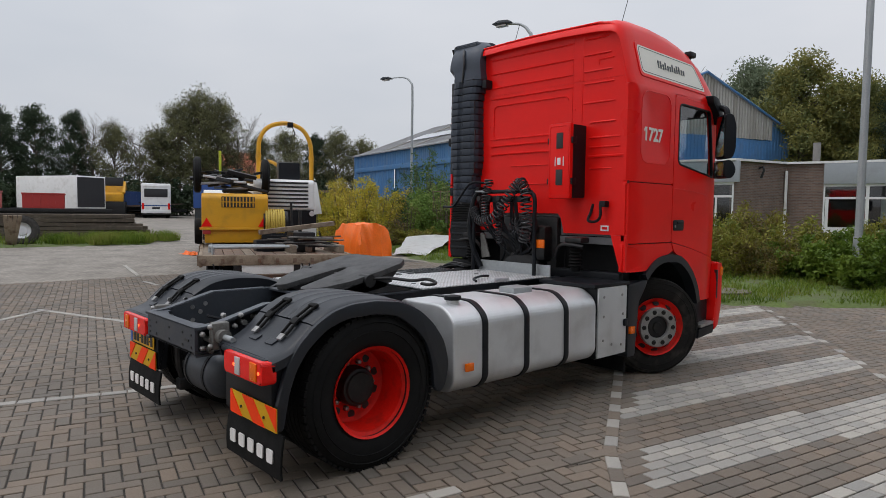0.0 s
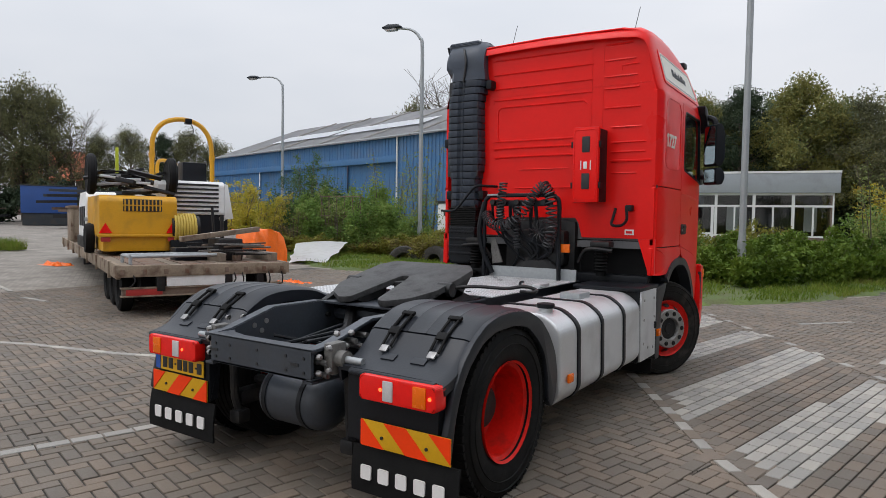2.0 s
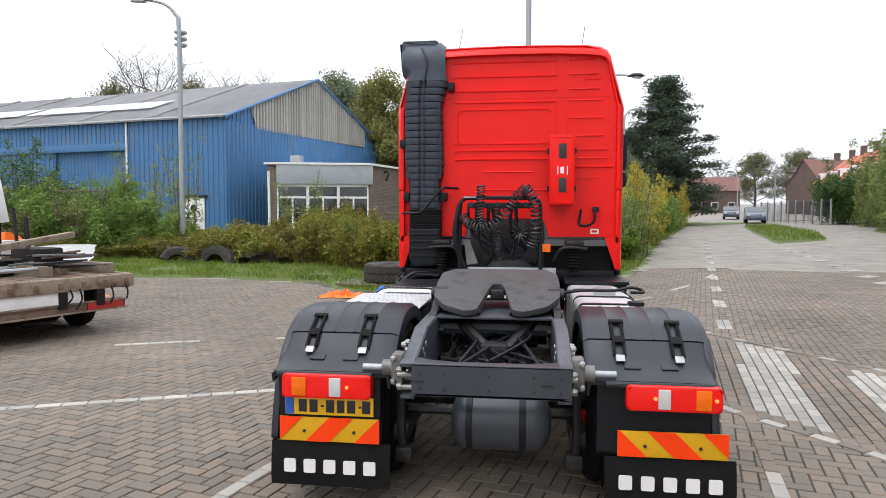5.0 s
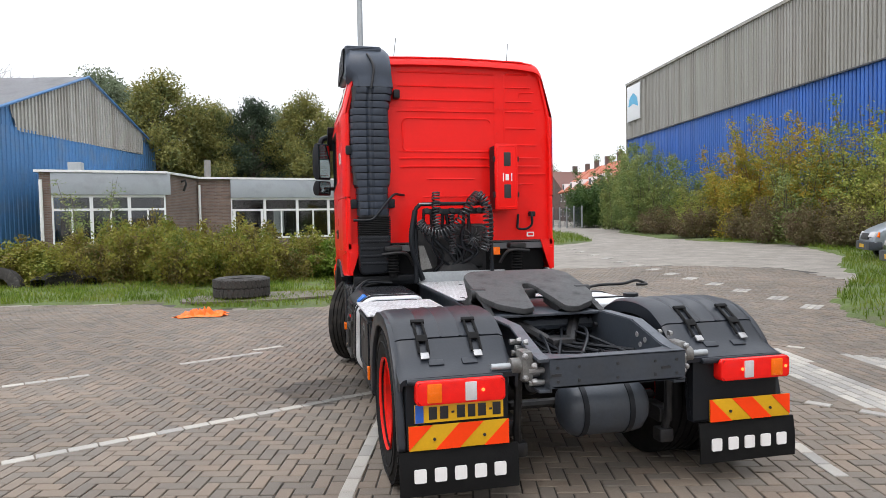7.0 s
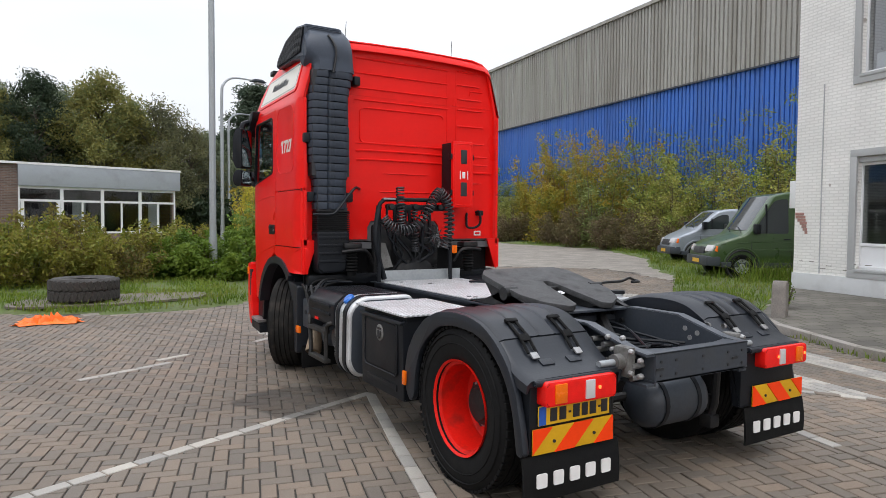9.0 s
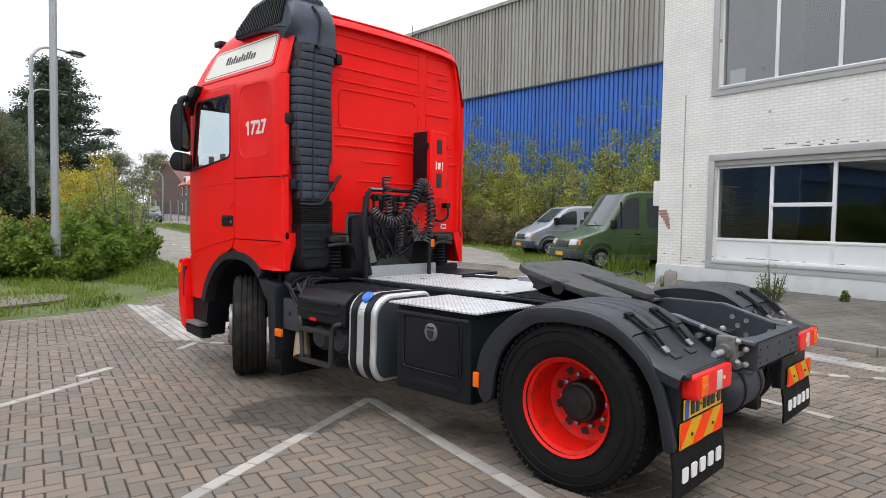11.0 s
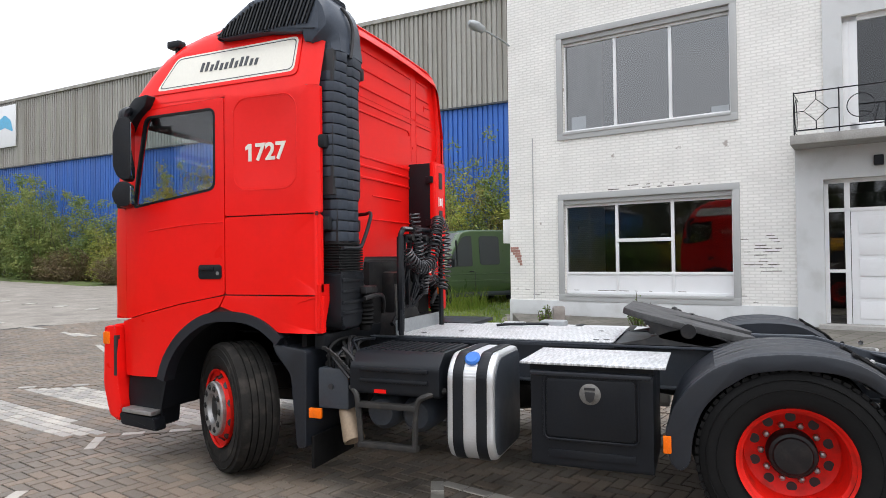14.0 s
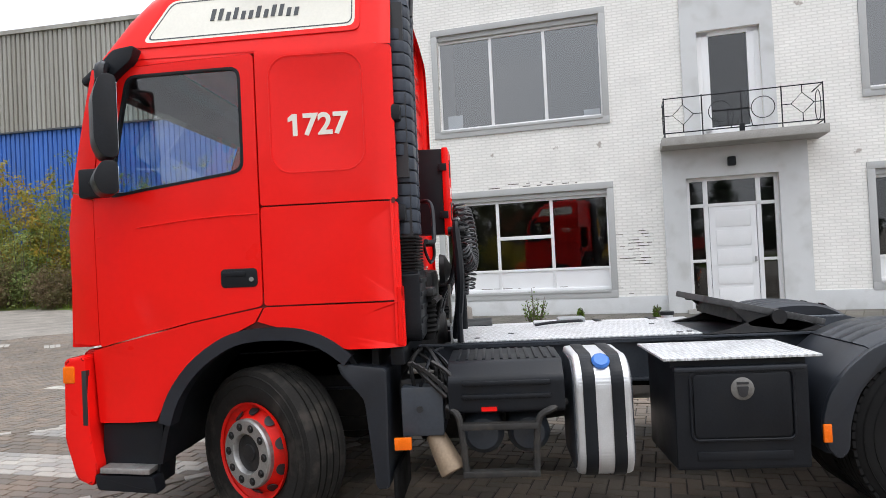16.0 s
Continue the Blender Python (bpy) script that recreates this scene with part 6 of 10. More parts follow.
    hole = lathe(B(), [(hr, -0.004), (hr, 0.003), (0.0, 0.003)], (0, 0, 0), (1, 0, 0), 14)
    hole_me = finish(hole, "hand_hole", FLAT_BLACK)
    for k in range(10):
        a = 2 * math.pi * k / 10
        o = new("nut", nut_me)
        o.parent, o.matrix_basis = w, pose(xn, rn * math.cos(a), rn * math.sin(a))
        a += math.pi / 10
        o = new("hand_hole", hole_me)
        o.parent, o.matrix_basis = w, Matrix.Translation((xh, rh * math.cos(a), rh * math.sin(a)))
        if front:
            n = Vector((0.75, math.cos(a), math.sin(a))).to_track_quat("X", "Z").to_matrix().to_4x4()
            o.matrix_basis = Matrix.Translation((0.128, rh * 0.99 * math.cos(a), rh * 0.99 * math.sin(a))) @ n
    return w


wheel_at("rear_wheel", 1.07, 0, 0, False, "red-rimmed rear wheel with black tyre")
wheel_at("rear_wheel", -1.07, -0.03, 180, False, "red-rimmed rear wheel with black tyre")
for x in (0.73, -0.73):
    iw = new("inner_wheel")
    iw.parent = truck
    iw.matrix_basis = pose(x, 0, 0.52)
    part("tyre", tyre(B()), RUBBER, iw)
    part("rim", lathe(B(), [(0.285, -0.14), (0.25, -0.1), (0.25, 0.1), (0.285, 0.14)], (0, 0, 0), (1, 0, 0), 32), RIM_RED, iw)
STEER = -31
wheel_at("front_wheel", 1.04, 3.74, STEER, True, "red-rimmed front wheel turned in its arch")
wheel_at("front_wheel", -1.04, 3.825, 180 + STEER, True, "red-rimmed front wheel turned in its arch")

# ---- chassis ----
chassis = new("chassis")
chassis.parent = truck
for s in (-1, 1):
    rail = B()
    prism(rail, [(-0.84, 0.70), (-0.84, 0.885), (-0.70, 0.90), (-0.34, 1.0), (0.1, 1.0), (4.6, 1.0), (4.6, 0.72), (0.2, 0.72), (-0.3, 0.70)], "x", s * 0.385, s * 0.398)
    prism(rail, [(-0.84, 0.873), (-0.70, 0.888), (-0.34, 0.99), (4.6, 0.99), (4.6, 1.003), (-0.345, 1.003), (-0.70, 0.902), (-0.84, 0.887)], "x", s * 0.39, s * 0.465, 0.004)
    prism(rail, [(-0.84, 0.70), (-0.3, 0.70), (4.6, 0.72), (4.6, 0.735), (-0.84, 0.715)], "x", s * 0.39, s * 0.46, 0.003)
    rl = part("frame_rail", rail, CHASSIS, chassis)
    part("worn_flange", prism(B(), [(-0.84, 0.8885), (-0.70, 0.9035), (-0.345, 1.0045), (0.1, 1.0045), (0.1, 1.008), (-0.346, 1.008), (-0.70, 0.907), (-0.84, 0.892)], "x", s * 0.392, s * 0.463), WORN_PAINT, rl)
    for y, z in [(-0.75 + 0.07 * (k % 2), 0.74 + 0.035 * k) for k in range(4)] + [(-0.52, 0.80), (-0.46, 0.86), (-0.52, 0.9), (-0.42, 0.92)] + [(0.15 + 0.09 * k, 0.95 if k % 2 else 0.9) for k in range(16)]:
        part("bolt", cyl(B(), (s * 0.38, y, z), (s * 0.355 if y > 0.1 else s * 0.492, y, z), 0.018, 10), STEEL if y < 0 else GREASE, rl)
    # bracket and round bar carrying the rear mudguard
    br = part("guard_bracket", box(B(), s * 0.462, s * 0.53, -0.76, -0.64, 0.745, 0.925, 0.02), DIRTY_STEEL, chassis)
    for bz in (0.775, 0.9):
        part("bolt", lathe(B(), [(0.018, 0), (0.018, 0.014), (0.012, 0.024), (0, 0.026)], (s * 0.515, -0.76, bz), (0, -1, 0), 8), STEEL, br)
    for by, bz in ((-0.80, 0.76), (-0.80, 0.85), (-0.58, 0.78), (-0.58, 0.88), (-0.66, 0.96), (-0.54, 0.95)):
        part("bolt", lathe(B(), [(0.018, 0), (0.018, 0.014), (0.012, 0.026), (0, 0.03)], (s * 0.462, by, bz), (s, 0, 0), 8), STEEL, br)
    part("guard_bar", cyl(B(), (s * 0.5, -0.70, 0.835), (s * 0.70, -0.70, 0.835), 0.02), GALV, br)
    part("bar_collar", cyl(B(), (s * 0.52, -0.70, 0.835), (s * 0.585, -0.70, 0.835), 0.047), DIRTY_STEEL, br)
    rod = tube(B(), [(s * 0.50, -0.60, 0.74), (s * 0.505, -0.58, 0.42), (s * 0.49, -0.55, 0.30)], 0.026)
    box(rod, s * 0.44, s * 0.54, -0.6, -0.5, 0.25, 0.34, 0.02)
    part("damper", rod, GREASE, chassis)
    air = lathe(B(), [(0.0, 0.0), (0.12, 0.0), (0.145, 0.04), (0.13, 0.09), (0.15, 0.14), (0.135, 0.19), (0.15, 0.24), (0.12, 0.28), (0.0, 0.28)], (s * 0.55, 0.45, 0.45), (0, 0, 1), 24)
    part("air_spring", air, RUBBER, chassis)
cm = B()
prism(cm, [(-0.395, 0.89), (-0.395, 0.735), (-0.36, 0.72), (0.40, 0.72), (0.455, 0.735), (0.455, 0.89)], "y", -0.745, -0.725)
prism(cm, [(-0.40, -0.745), (0.46, -0.745), (0.46, -0.56), (0.36, -0.625), (0.22, -0.665), (-0.18, -0.665), (-0.32, -0.625), (-0.40, -0.56)], "z", 0.882, 0.895, 0.003)
prism(cm, [(-0.40, -0.745), (0.46, -0.745), (0.46, -0.62), (-0.40, -0.62)], "z", 0.722, 0.732)
crm = part("rear_crossmember", cm, CHASSIS, chassis)
crm.location.y = -0.10
for x in (-0.35, -0.22, 0.02, 0.26, 0.40):
    for z in (0.76, 0.84):
        part("bolt_hole", cyl(B(), (x, -0.75, z), (x, -0.744, z), 0.009, 8), FLAT_BLACK, crm)
for x in (-0.36, 0.33):
    part("slot", box(B(), x - 0.03, x + 0.03, -0.749, -0.744, 0.79, 0.806), FLAT_BLACK, crm)
part("axle", cyl(B(), (-0.9, 0, 0.52), (0.9, 0, 0.52), 0.085), GREASE, chassis)
part("anti_roll_bar", tube(B(), smooth_line([(-0.46, -0.35, 0.5), (-0.42, -0.42, 0.52), (0.42, -0.42, 0.52), (0.46, -0.35, 0.5)], 5), 0.03), GREASE, chassis)
for s in (-1, 1):
    part("brake_chamber", lathe(B(), [(0, 0.0), (0.07, 0.0), (0.09, 0.03), (0.09, 0.12), (0.075, 0.15), (0.08, 0.2), (0.06, 0.26), (0, 0.27)], (s * 0.32, -0.12, 0.6), (0, -1, 0.15), 20), GREASE, chassis)
    part("spring_beam", prism(B(), soften([(-0.55, 0.36), (-0.55, 0.46), (0.0, 0.47), (0.6, 0.62), (0.62, 0.56), (0.1, 0.38)], 0.03), "x", s * 0.47, s * 0.56, 0.01), GREASE, chassis)
part("valve_block", box(B(), -0.3, -0.05, 0.42, 0.62, 0.74, 0.9, 0.02), GREASE, chassis)
part("valve_block", box(B(), 0.08, 0.3, 0.5, 0.66, 0.72, 0.88, 0.02), GREASE, chassis)
# black sheet added under the frame so bright paving doesn't show through
part("belly_pan", box(B(), -0.38, 0.38, 0.95, 2.4, 0.66, 0.7, 0.01), SHADE_BLACK, chassis)
diff = lathe(B(), [(0.0, -0.24), (0.12, -0.22), (0.2, -0.1), (0.215, 0.02), (0.17, 0.16), (0.08, 0.3), (0.06, 0.42), (0, 0.42)], (0.02, 0.02, 0.56), (0, 1, 0.05), 28)
part("differential", diff, GREASE, chassis)
tank = lathe(B(), [(0.0, -0.29), (0.06, -0.288), (0.12, -0.265), (0.165, -0.22), (0.172, -0.18), (0.172, 0.18), (0.165, 0.22), (0.12, 0.265), (0.06, 0.288), (0.0, 0.29)], (0.075, -0.52, 0.505), (1, 0, 0), 32)
at = part("air_tank", tank, CHASSIS, chassis, "dark grey painted air tank")
for x in (-0.1, 0.2):
    part("tank_strap", lathe(B(), [(0.174, -0.018), (0.179, -0.016), (0.179, 0.016), (0.174, 0.018)], (x, -0.52, 0.505), (1, 0, 0), 32), BLACK, at)
part("tank_hanger", box(B(), -0.12, -0.08, -0.53, -0.47, 0.66, 0.74, 0.006), CHASSIS, at)
part("tank_hanger", box(B(), 0.18, 0.22, -0.53, -0.47, 0.66, 0.74, 0.006), CHASSIS, at)
vb = B()
for p in ([(-0.30, 0.35, 0.98), (-0.05, 0.0, 0.82), (0.0, -0.05, 0.80)], [(0.30, 0.35, 0.98), (0.1, 0.0, 0.82), (0.04, -0.05, 0.80)]):
    tube(vb, p, 0.04)
box(vb, -0.08, 0.1, -0.12, 0.06, 0.72, 0.86, 0.03)
part("v_stay", vb, GREASE, chassis)
part("cross_tube", tube(B(), [(-0.4, 0.9, 0.86), (0.4, 0.9, 0.86)], 0.06), CHASSIS, chassis)
part("cross_tube", tube(B(), [(-0.4, 0.28, 0.9), (0.4, 0.28, 0.9)], 0.05), CHASSIS, chassis)
for k in range(20):
    x = random.uniform(-0.34, 0.34)
    part("air_line", tube(B(), smooth_line([(x, 1.0, random.uniform(0.75, 0.95)), (x + random.uniform(-0.1, 0.1), 0.5, random.uniform(0.78, 0.93)), (random.uniform(-0.3, 0.3), 0.1, random.uniform(0.7, 0.9)), (random.uniform(-0.35, 0.35), -0.45, random.uniform(0.68, 0.84))], 6), 0.011, 6), BLACK, chassis)
gb = lathe(B(), [(0.0, 1.6), (0.14, 1.62), (0.2, 1.75), (0.24, 2.1), (0.3, 2.35), (0.36, 2.6), (0.36, 3.0), (0, 3.0)], (0, 0, 0.6), (0, 1, 0), 20)
part("gearbox", gb, GREASE, chassis)
part("propshaft", cyl(B(), (0, 0.4, 0.6), (0, 1.65, 0.76), 0.055), GREASE, chassis)
en = box(B(), -0.42, 0.4, 2.98, 4.5, 0.75, 1.62, 0.06)
box(en, -0.2, 0.33, 2.86, 3.05, 1.15, 1.52, 0.05)
part("engine", en, GREASE, chassis)
# black sheet standing in for the shade under the cab's rear
dk = B()
box(dk, -1.14, 1.14, 3.12, 3.16, 0.9, 1.66)
part("engine_bulkhead", dk, SHADE_BLACK, chassis)

# fifth wheel
fw = new("fifth_wheel")
fw.parent = truck
tagged(fw, "black greasy coupling plate")
tilt = pose(0, 0.52, 1.155, 13.5)
o = [(-0.46, 0.12), (-0.45, 0.34), (-0.36, 0.45), (0.36, 0.45), (0.45, 0.34), (0.46, 0.12), (0.45, -0.16), (0.36, -0.34), (0.20, -0.45), (0.12, -0.42), (0.055, 0.02), (0.03, 0.10), (-0.03, 0.10), (-0.055, 0.02), (-0.12, -0.42), (-0.20, -0.45), (-0.36, -0.34), (-0.45, -0.16)]
pl = prism(B(), soften(o, 0.03, 3), "z", -0.045, 0.0, 0.006)
bmesh.ops.transform(pl, matrix=tilt, verts=pl.verts)
part("coupling_plate", pl, mat("worn_plate", (0.062, 0.062, 0.063), 0.6, 0.0, 0.3, 6, 60, 0.001, dirt=(0.024, 0.024, 0.024), dirt_amount=0.8, spec=0.3), fw)
skirt = B()
for s in (-1, 1):
    prism(skirt, [(0.30, -0.045), (-0.28, -0.045), (-0.15, -0.12), (0.15, -0.14)], "x", s * 0.42, s * 0.45)
    prism(skirt, [(-0.03, -0.04), (-0.38, -0.04), (-0.3, -0.09), (-0.05, -0.11)], "x", s * 0.10, s * 0.13)
box(skirt, -0.42, 0.42, 0.2, 0.24, -0.13, -0.045)
bmesh.ops.transform(skirt, matrix=tilt, verts=skirt.verts)
part("plate_skirt", skirt, GREASE, fw)
for s in (-1, 1):
    ped = prism(B(), soften([(0.14, 1.0), (1.02, 1.0), (0.82, 1.04), (0.64, 1.11), (0.52, 1.135), (0.40, 1.10), (0.28, 1.05)], 0.02), "x", s * 0.40, s * 0.45, 0.006)
    part("pedestal", ped, GREASE, fw)
    part("pivot", cyl(B(), (s * 0.37, 0.52, 1.11), (s * 0.485, 0.52, 1.11), 0.05), GREASE, fw)
part("jaw", box(B(), -0.05, 0.05, 0.52, 0.64, 1.07, 1.14, 0.015), GREASE, fw)
part("mounting_plate", box(B(), -0.47, 0.47, 0.12, 1.02, 0.985, 1.003, 0.004), CHASSIS, fw)
hdl = tube(B(), smooth_line([(0.45, 0.55, 1.12), (0.62, 0.60, 1.14), (0.85, 0.63, 1.14), (0.98, 0.66, 1.16), (1.06, 0.68, 1.14), (1.06, 0.62, 1.13), (0.97, 0.62, 1.13)], 5), 0.012)
part("release_handle", hdl, GREASE, fw)

# catwalk of tread plate between cab and coupling
cw = part("catwalk", box(B(), -0.46, 0.52, 1.02, 2.72, 1.01, 1.02, 0.002), TREAD, truck, "ribbed aluminium tread plate")
part("upstand", box(B(), -0.46, 0.52, 2.715, 2.73, 1.01, 1.13, 0.002), GALV, cw)
part("bell_housing", lathe(B(), [(0.0, -0.1), (0.24, -0.1), (0.3, -0.06), (0.31, 0.08), (0.0, 0.08)], (0.02, 2.9, 0.95), (0, 1, 0), 28), GREASE, truck)
part("plate_edge", box(B(), -0.46, -0.45, 1.02, 2.72, 0.975, 1.01), CHASSIS, cw)
for x, y in ((-0.3, 2.55), (-0.1, 2.3), (-0.38, 1.15), (-0.36, 1.08), (0.2, 1.2)):
    part("plate_hole", cyl(B(), (x, y, 1.02), (x, y, 1.0235), 0.022, 12), FLAT_BLACK, cw)
part("hinge_bracket", box(B(), 0.44, 0.52, 1.9, 2.1, 1.02, 1.05, 0.01), ALU, cw)
cab_stay = tube(B(), smooth_line([(0.48, 1.7, 1.035), (0.4, 1.75, 1.045), (0.3, 1.95, 1.05), (0.25, 2.1, 1.04)], 5), 0.012)
part("cable_clip", cab_stay, BLACK, cw)


def mudguard(s):
    """The three-piece guard over one pair of rear wheels, with lamps, marker board and flap."""
    g = new("rear_mudguard")
    g.parent = truck
    tagged(g, "black plastic mudguard with tail lamp and flap")
    x0, x1 = 0.545, 1.235

    def shell(line, name):
        bm, rows = B(), []
        pts = smooth_line([(0, y, z) for y, z in line], 5)
        for k, p in enumerate(pts):
            d = (pts[min(k + 1, len(pts) - 1)] - pts[max(k - 1, 0)]).normalized()
            nrm = Vector((0, d.z, -d.y))
            cs = [(x0, -0.10), (x0, -0.02), (x0 + 0.03, 0.0)]
            for q in range(1, 5):
                xr = x0 + 0.03 + (x1 - x0 - 0.08) * q / 5
                cs += [(xr - 0.012, 0.0), (xr, 0.005), (xr + 0.012, 0.0)] if name == "centre_section" else [(xr, 0.0)]
            cs += [(x1 - 0.05, -0.002), (x1 - 0.02, -0.010), (x1, -0.03), (x1, -0.08)]
            ring = cs + [(x1 - 0.012, -0.08), (x1 - 0.02, -0.045), (x0 + 0.02, -0.03), (x0 + 0.012, -0.10)]
            rows.append([bm.verts.new(Vector((s * x, p.y, p.z)) + nrm * e) for x, e in ring])
        m = len(rows[0])
        for a, b in zip(rows, rows[1:]):
            for k in range(m):
                bm.faces.new((a[k], a[(k + 1) % m], b[(k + 1) % m], b[k]))
        bm.faces.new(rows[0])
        bm.faces.new(rows[-1][::-1])
        return part(name, bm, GUARD, g, smooth=40)

    shell([(0.615, 0.42), (0.635, 0.60), (0.59, 0.76), (0.49, 0.90), (0.37, 1.0)], "front_section")
    shell([(0.37, 1.008), (0.20, 1.075), (0.0, 1.10), (-0.18, 1.095), (-0.32, 1.062), (-0.455, 0.985)], "centre_section")
    shell([(-0.458, 0.977), (-0.56, 0.885), (-0.64, 0.84), (-0.735, 0.812)], "rear_section")
    shelf = prism(B(), soften([(-0.55, 0.87), (-0.66, 0.825), (-0.755, 0.805), (-0.755, 0.775), (-0.64, 0.765), (-0.54, 0.80)], 0.015), "x", s * 0.64, s * 1.20, 0.01)
    part("lamp_shelf", shelf, GUARD, g)
    for x in (0.80, 1.0):
        part("notch", boxm(B(), pose(s * x, -0.60, 0.862, 28), 0.09, 0.05, 0.012, 0.004), GUARD, g)
    back = prism(B(), soften([(-0.59, 0.84), (-0.71, 0.80), (-0.705, 0.40), (-0.64, 0.40)], 0.01), "x", s * 0.60, s * 1.20, 0.01)
    part("back_panel", back, BLACK, g)
    skirt = [(0.56, 0.386), (0.62, 0.45), (0.645, 0.6), (0.60, 0.755), (0.50, 0.888), (0.37, 0.995), (0.2, 1.065), (0.0, 1.088), (-0.18, 1.082), (-0.32, 1.05), (-0.45, 0.975), (-0.56, 0.872), (-0.64, 0.74), (-0.69, 0.56), (-0.722, 0.395), (-0.655, 0.38), (-0.615, 0.60), (-0.565, 0.735), (-0.489, 0.84), (-0.357, 0.945), (-0.22, 0.99), (0.0, 1.0), (0.185, 0.97), (0.345, 0.86), (0.435, 0.76), (0.49, 0.6), (0.505, 0.44)]
    part("side_skirt", prism(B(), soften(skirt, 0.05, 3), "x", s * 1.205, s * 1.25, 0.014), GUARD, g)
    for x in (0.74, 1.06):
        st = B()
        for dx in (-0.028, 0.028):
            tube(st, [(s * x + dx, -0.35, 1.062), (s * x + dx, -0.475, 0.985), (s * x + dx, -0.55, 0.91)], 0.009, 6)
        boxm(st, pose(s * x, -0.475, 0.985, 40), 0.07, 0.05, 0.016, 0.004)
        boxm(st, pose(s * x, -0.345, 1.066, 28), 0.085, 0.03, 0.02, 0.005)
        buckle = part("strap", st, RUBBER, g, "black rubber strap with steel buckle")
        part("buckle", boxm(B(), pose(s * x, -0.57, 0.898, 40), 0.05, 0.045, 0.012, 0.004), STEEL, buckle)
    tail = new("tail_panel")
    tail.parent = g
    tail.location.y = -0.05
    # tail lamp in segments
    lx0, lx1 = (0.745, 1.235)
    if s < 0:
        lx0, lx1 = 0.64, 1.155
    lamp = part("tail_lamp", prism(B(), rounded(min(s * lx0, s * lx1), max(s * lx0, s * lx1), 0.665, 0.80, 0.025), "y", -0.735, -0.64, 0.012), LENS_RED, tail, "red tail lamp with amber and clear segments")
    w = lx1 - lx0
    for f0, f1, mm in ((0.0, 0.0, None), (0.72, 0.88, LENS_AMBER), (0.33, 0.46, LENS_CLEAR)):
        if mm:
            part("segment", box(B(), s * (lx0 + w * f0), s * (lx0 + w * f1), -0.743, -0.73, 0.68, 0.785, 0.005), mm, lamp)
    # small emitting discs make the bright spots on the lens
    for f in (0.3, 0.93) if s > 0 else (0.26,):
        part("bulb", lathe(B(), [(0.0, 0.0), (0.010, 0.0), (0.010, 0.004), (0.0, 0.005)], (s * (lx0 + w * f), -0.737, 0.735), (0, -1, 0), 12), LENS_GLOW, lamp)
    # marker board with slanted stripes
    mx0, mx1 = (0.71, 1.285) if s > 0 else (0.605, 1.19)
    zb = 0.398
    board = part("marker_board", box(B(), s * mx0, s * mx1, -0.672, -0.666, zb, zb + 0.14, 0.001), MARK_YE, tail, "orange and yellow striped marker board")
    W = mx1 - mx0
    for k, (u0, u1) in enumerate(((-0.02, 0.23), (0.50, 0.74), (0.99, 1.24)) if s < 0 else ((-0.24, 0.02), (0.27, 0.52), (0.77, 1.02))):
        if s < 0:
            q = [(u0, 0), (u1, 0), (u1 - 0.0, 0), (u1 - 0.25, 1), (u0 - 0.25, 1)]
        else:
            q = [(u0 + 0.25, 0), (u1 + 0.25, 0), (u1, 1), (u0, 1)]
        def clip(poly):
            for lim, keep in ((0.0, 1), (1.0, -1)):
                out = []
                for a, b in zip(poly, poly[1:] + poly[:1]):
                    ia, ib = keep * (a[0] - lim) >= 0, keep * (b[0] - lim) >= 0
                    if ia:
                        out.append(a)
                    if ia != ib:
                        t = (lim - a[0]) / (b[0] - a[0])
                        out.append((lim, a[1] + t * (b[1] - a[1])))
                poly = out
            return poly
        if s < 0:
            q = [(u0 - 0.24, 0), (u1 - 0.24, 0), (u1, 1), (u0, 1)]
        q = clip(q)
        if len(q) >= 3:
            X0 = s * mx0 if s > 0 else s * mx1
            part("stripe", prism(B(), [(X0 + u * W, zb + v * 0.14) for u, v in q], "y", -0.6765, -0.6715), MARK_OR, board)
    for f in (0.25, 0.75):
        part("rivet", cyl(B(), (s * (mx0 + W * f), -0.68, zb + 0.06), (s * (mx0 + W * f), -0.668, zb + 0.06), 0.009, 8), FLAT_BLACK, board)
    fx0, fx1 = (0.645, 1.33) if s > 0 else (0.545, 1.245)
    flap = B()
    rows = []
    for k in range(5):
        z = 0.388 - 0.25 * k / 4
        y = -0.655 - 0.02 * math.sin(k / 4 * 2.2)
        rows.append([flap.verts.new((s * fx0, y, z)), flap.verts.new((s * fx1, y, z)), flap.verts.new((s * fx1, y + 0.014, z)), flap.verts.new((s * fx0, y + 0.014, z))])
    for a, b in zip(rows, rows[1:]):
        for k in range(4):
            flap.faces.new((a[k], a[(k + 1) % 4], b[(k + 1) % 4], b[k]))
    flap.faces.new(rows[0])
    flap.faces.new(rows[-1][::-1])
    fl = part("flap", flap, RUBBER, tail, "black rubber flap with white lettering")
    cx, span = s * (fx0 + fx1) / 2, 0.585
    # the maker's mark as plain pale bars
    for k in range(5):
        x = cx - span / 2 + span * (k + 0.2) / 5
        bar = prism(B(), rounded(x, x + span * 0.12, 0.216, 0.294, 0.01, 3), "y", -0.684, -0.676)
        part("mark_bar", bar, LETTER, fl)
    part("side_reflector", box(B(), s * 1.25, s * 1.268, 0.605 if s < 0 else 0.80, 0.65 if s < 0 else 0.88, 0.495 if s < 0 else 0.50, 0.595 if s < 0 else 0.56, 0.006), LENS_AMBER, g)
    return g


mudguard(1)
left_guard = mudguard(-1)
np_ = part("number_plate", box(B(), -1.155, -0.637, -0.676, -0.668, 0.553, 0.660, 0.003), PLATE, truck, "yellow number plate")
np_.location.y = -0.05
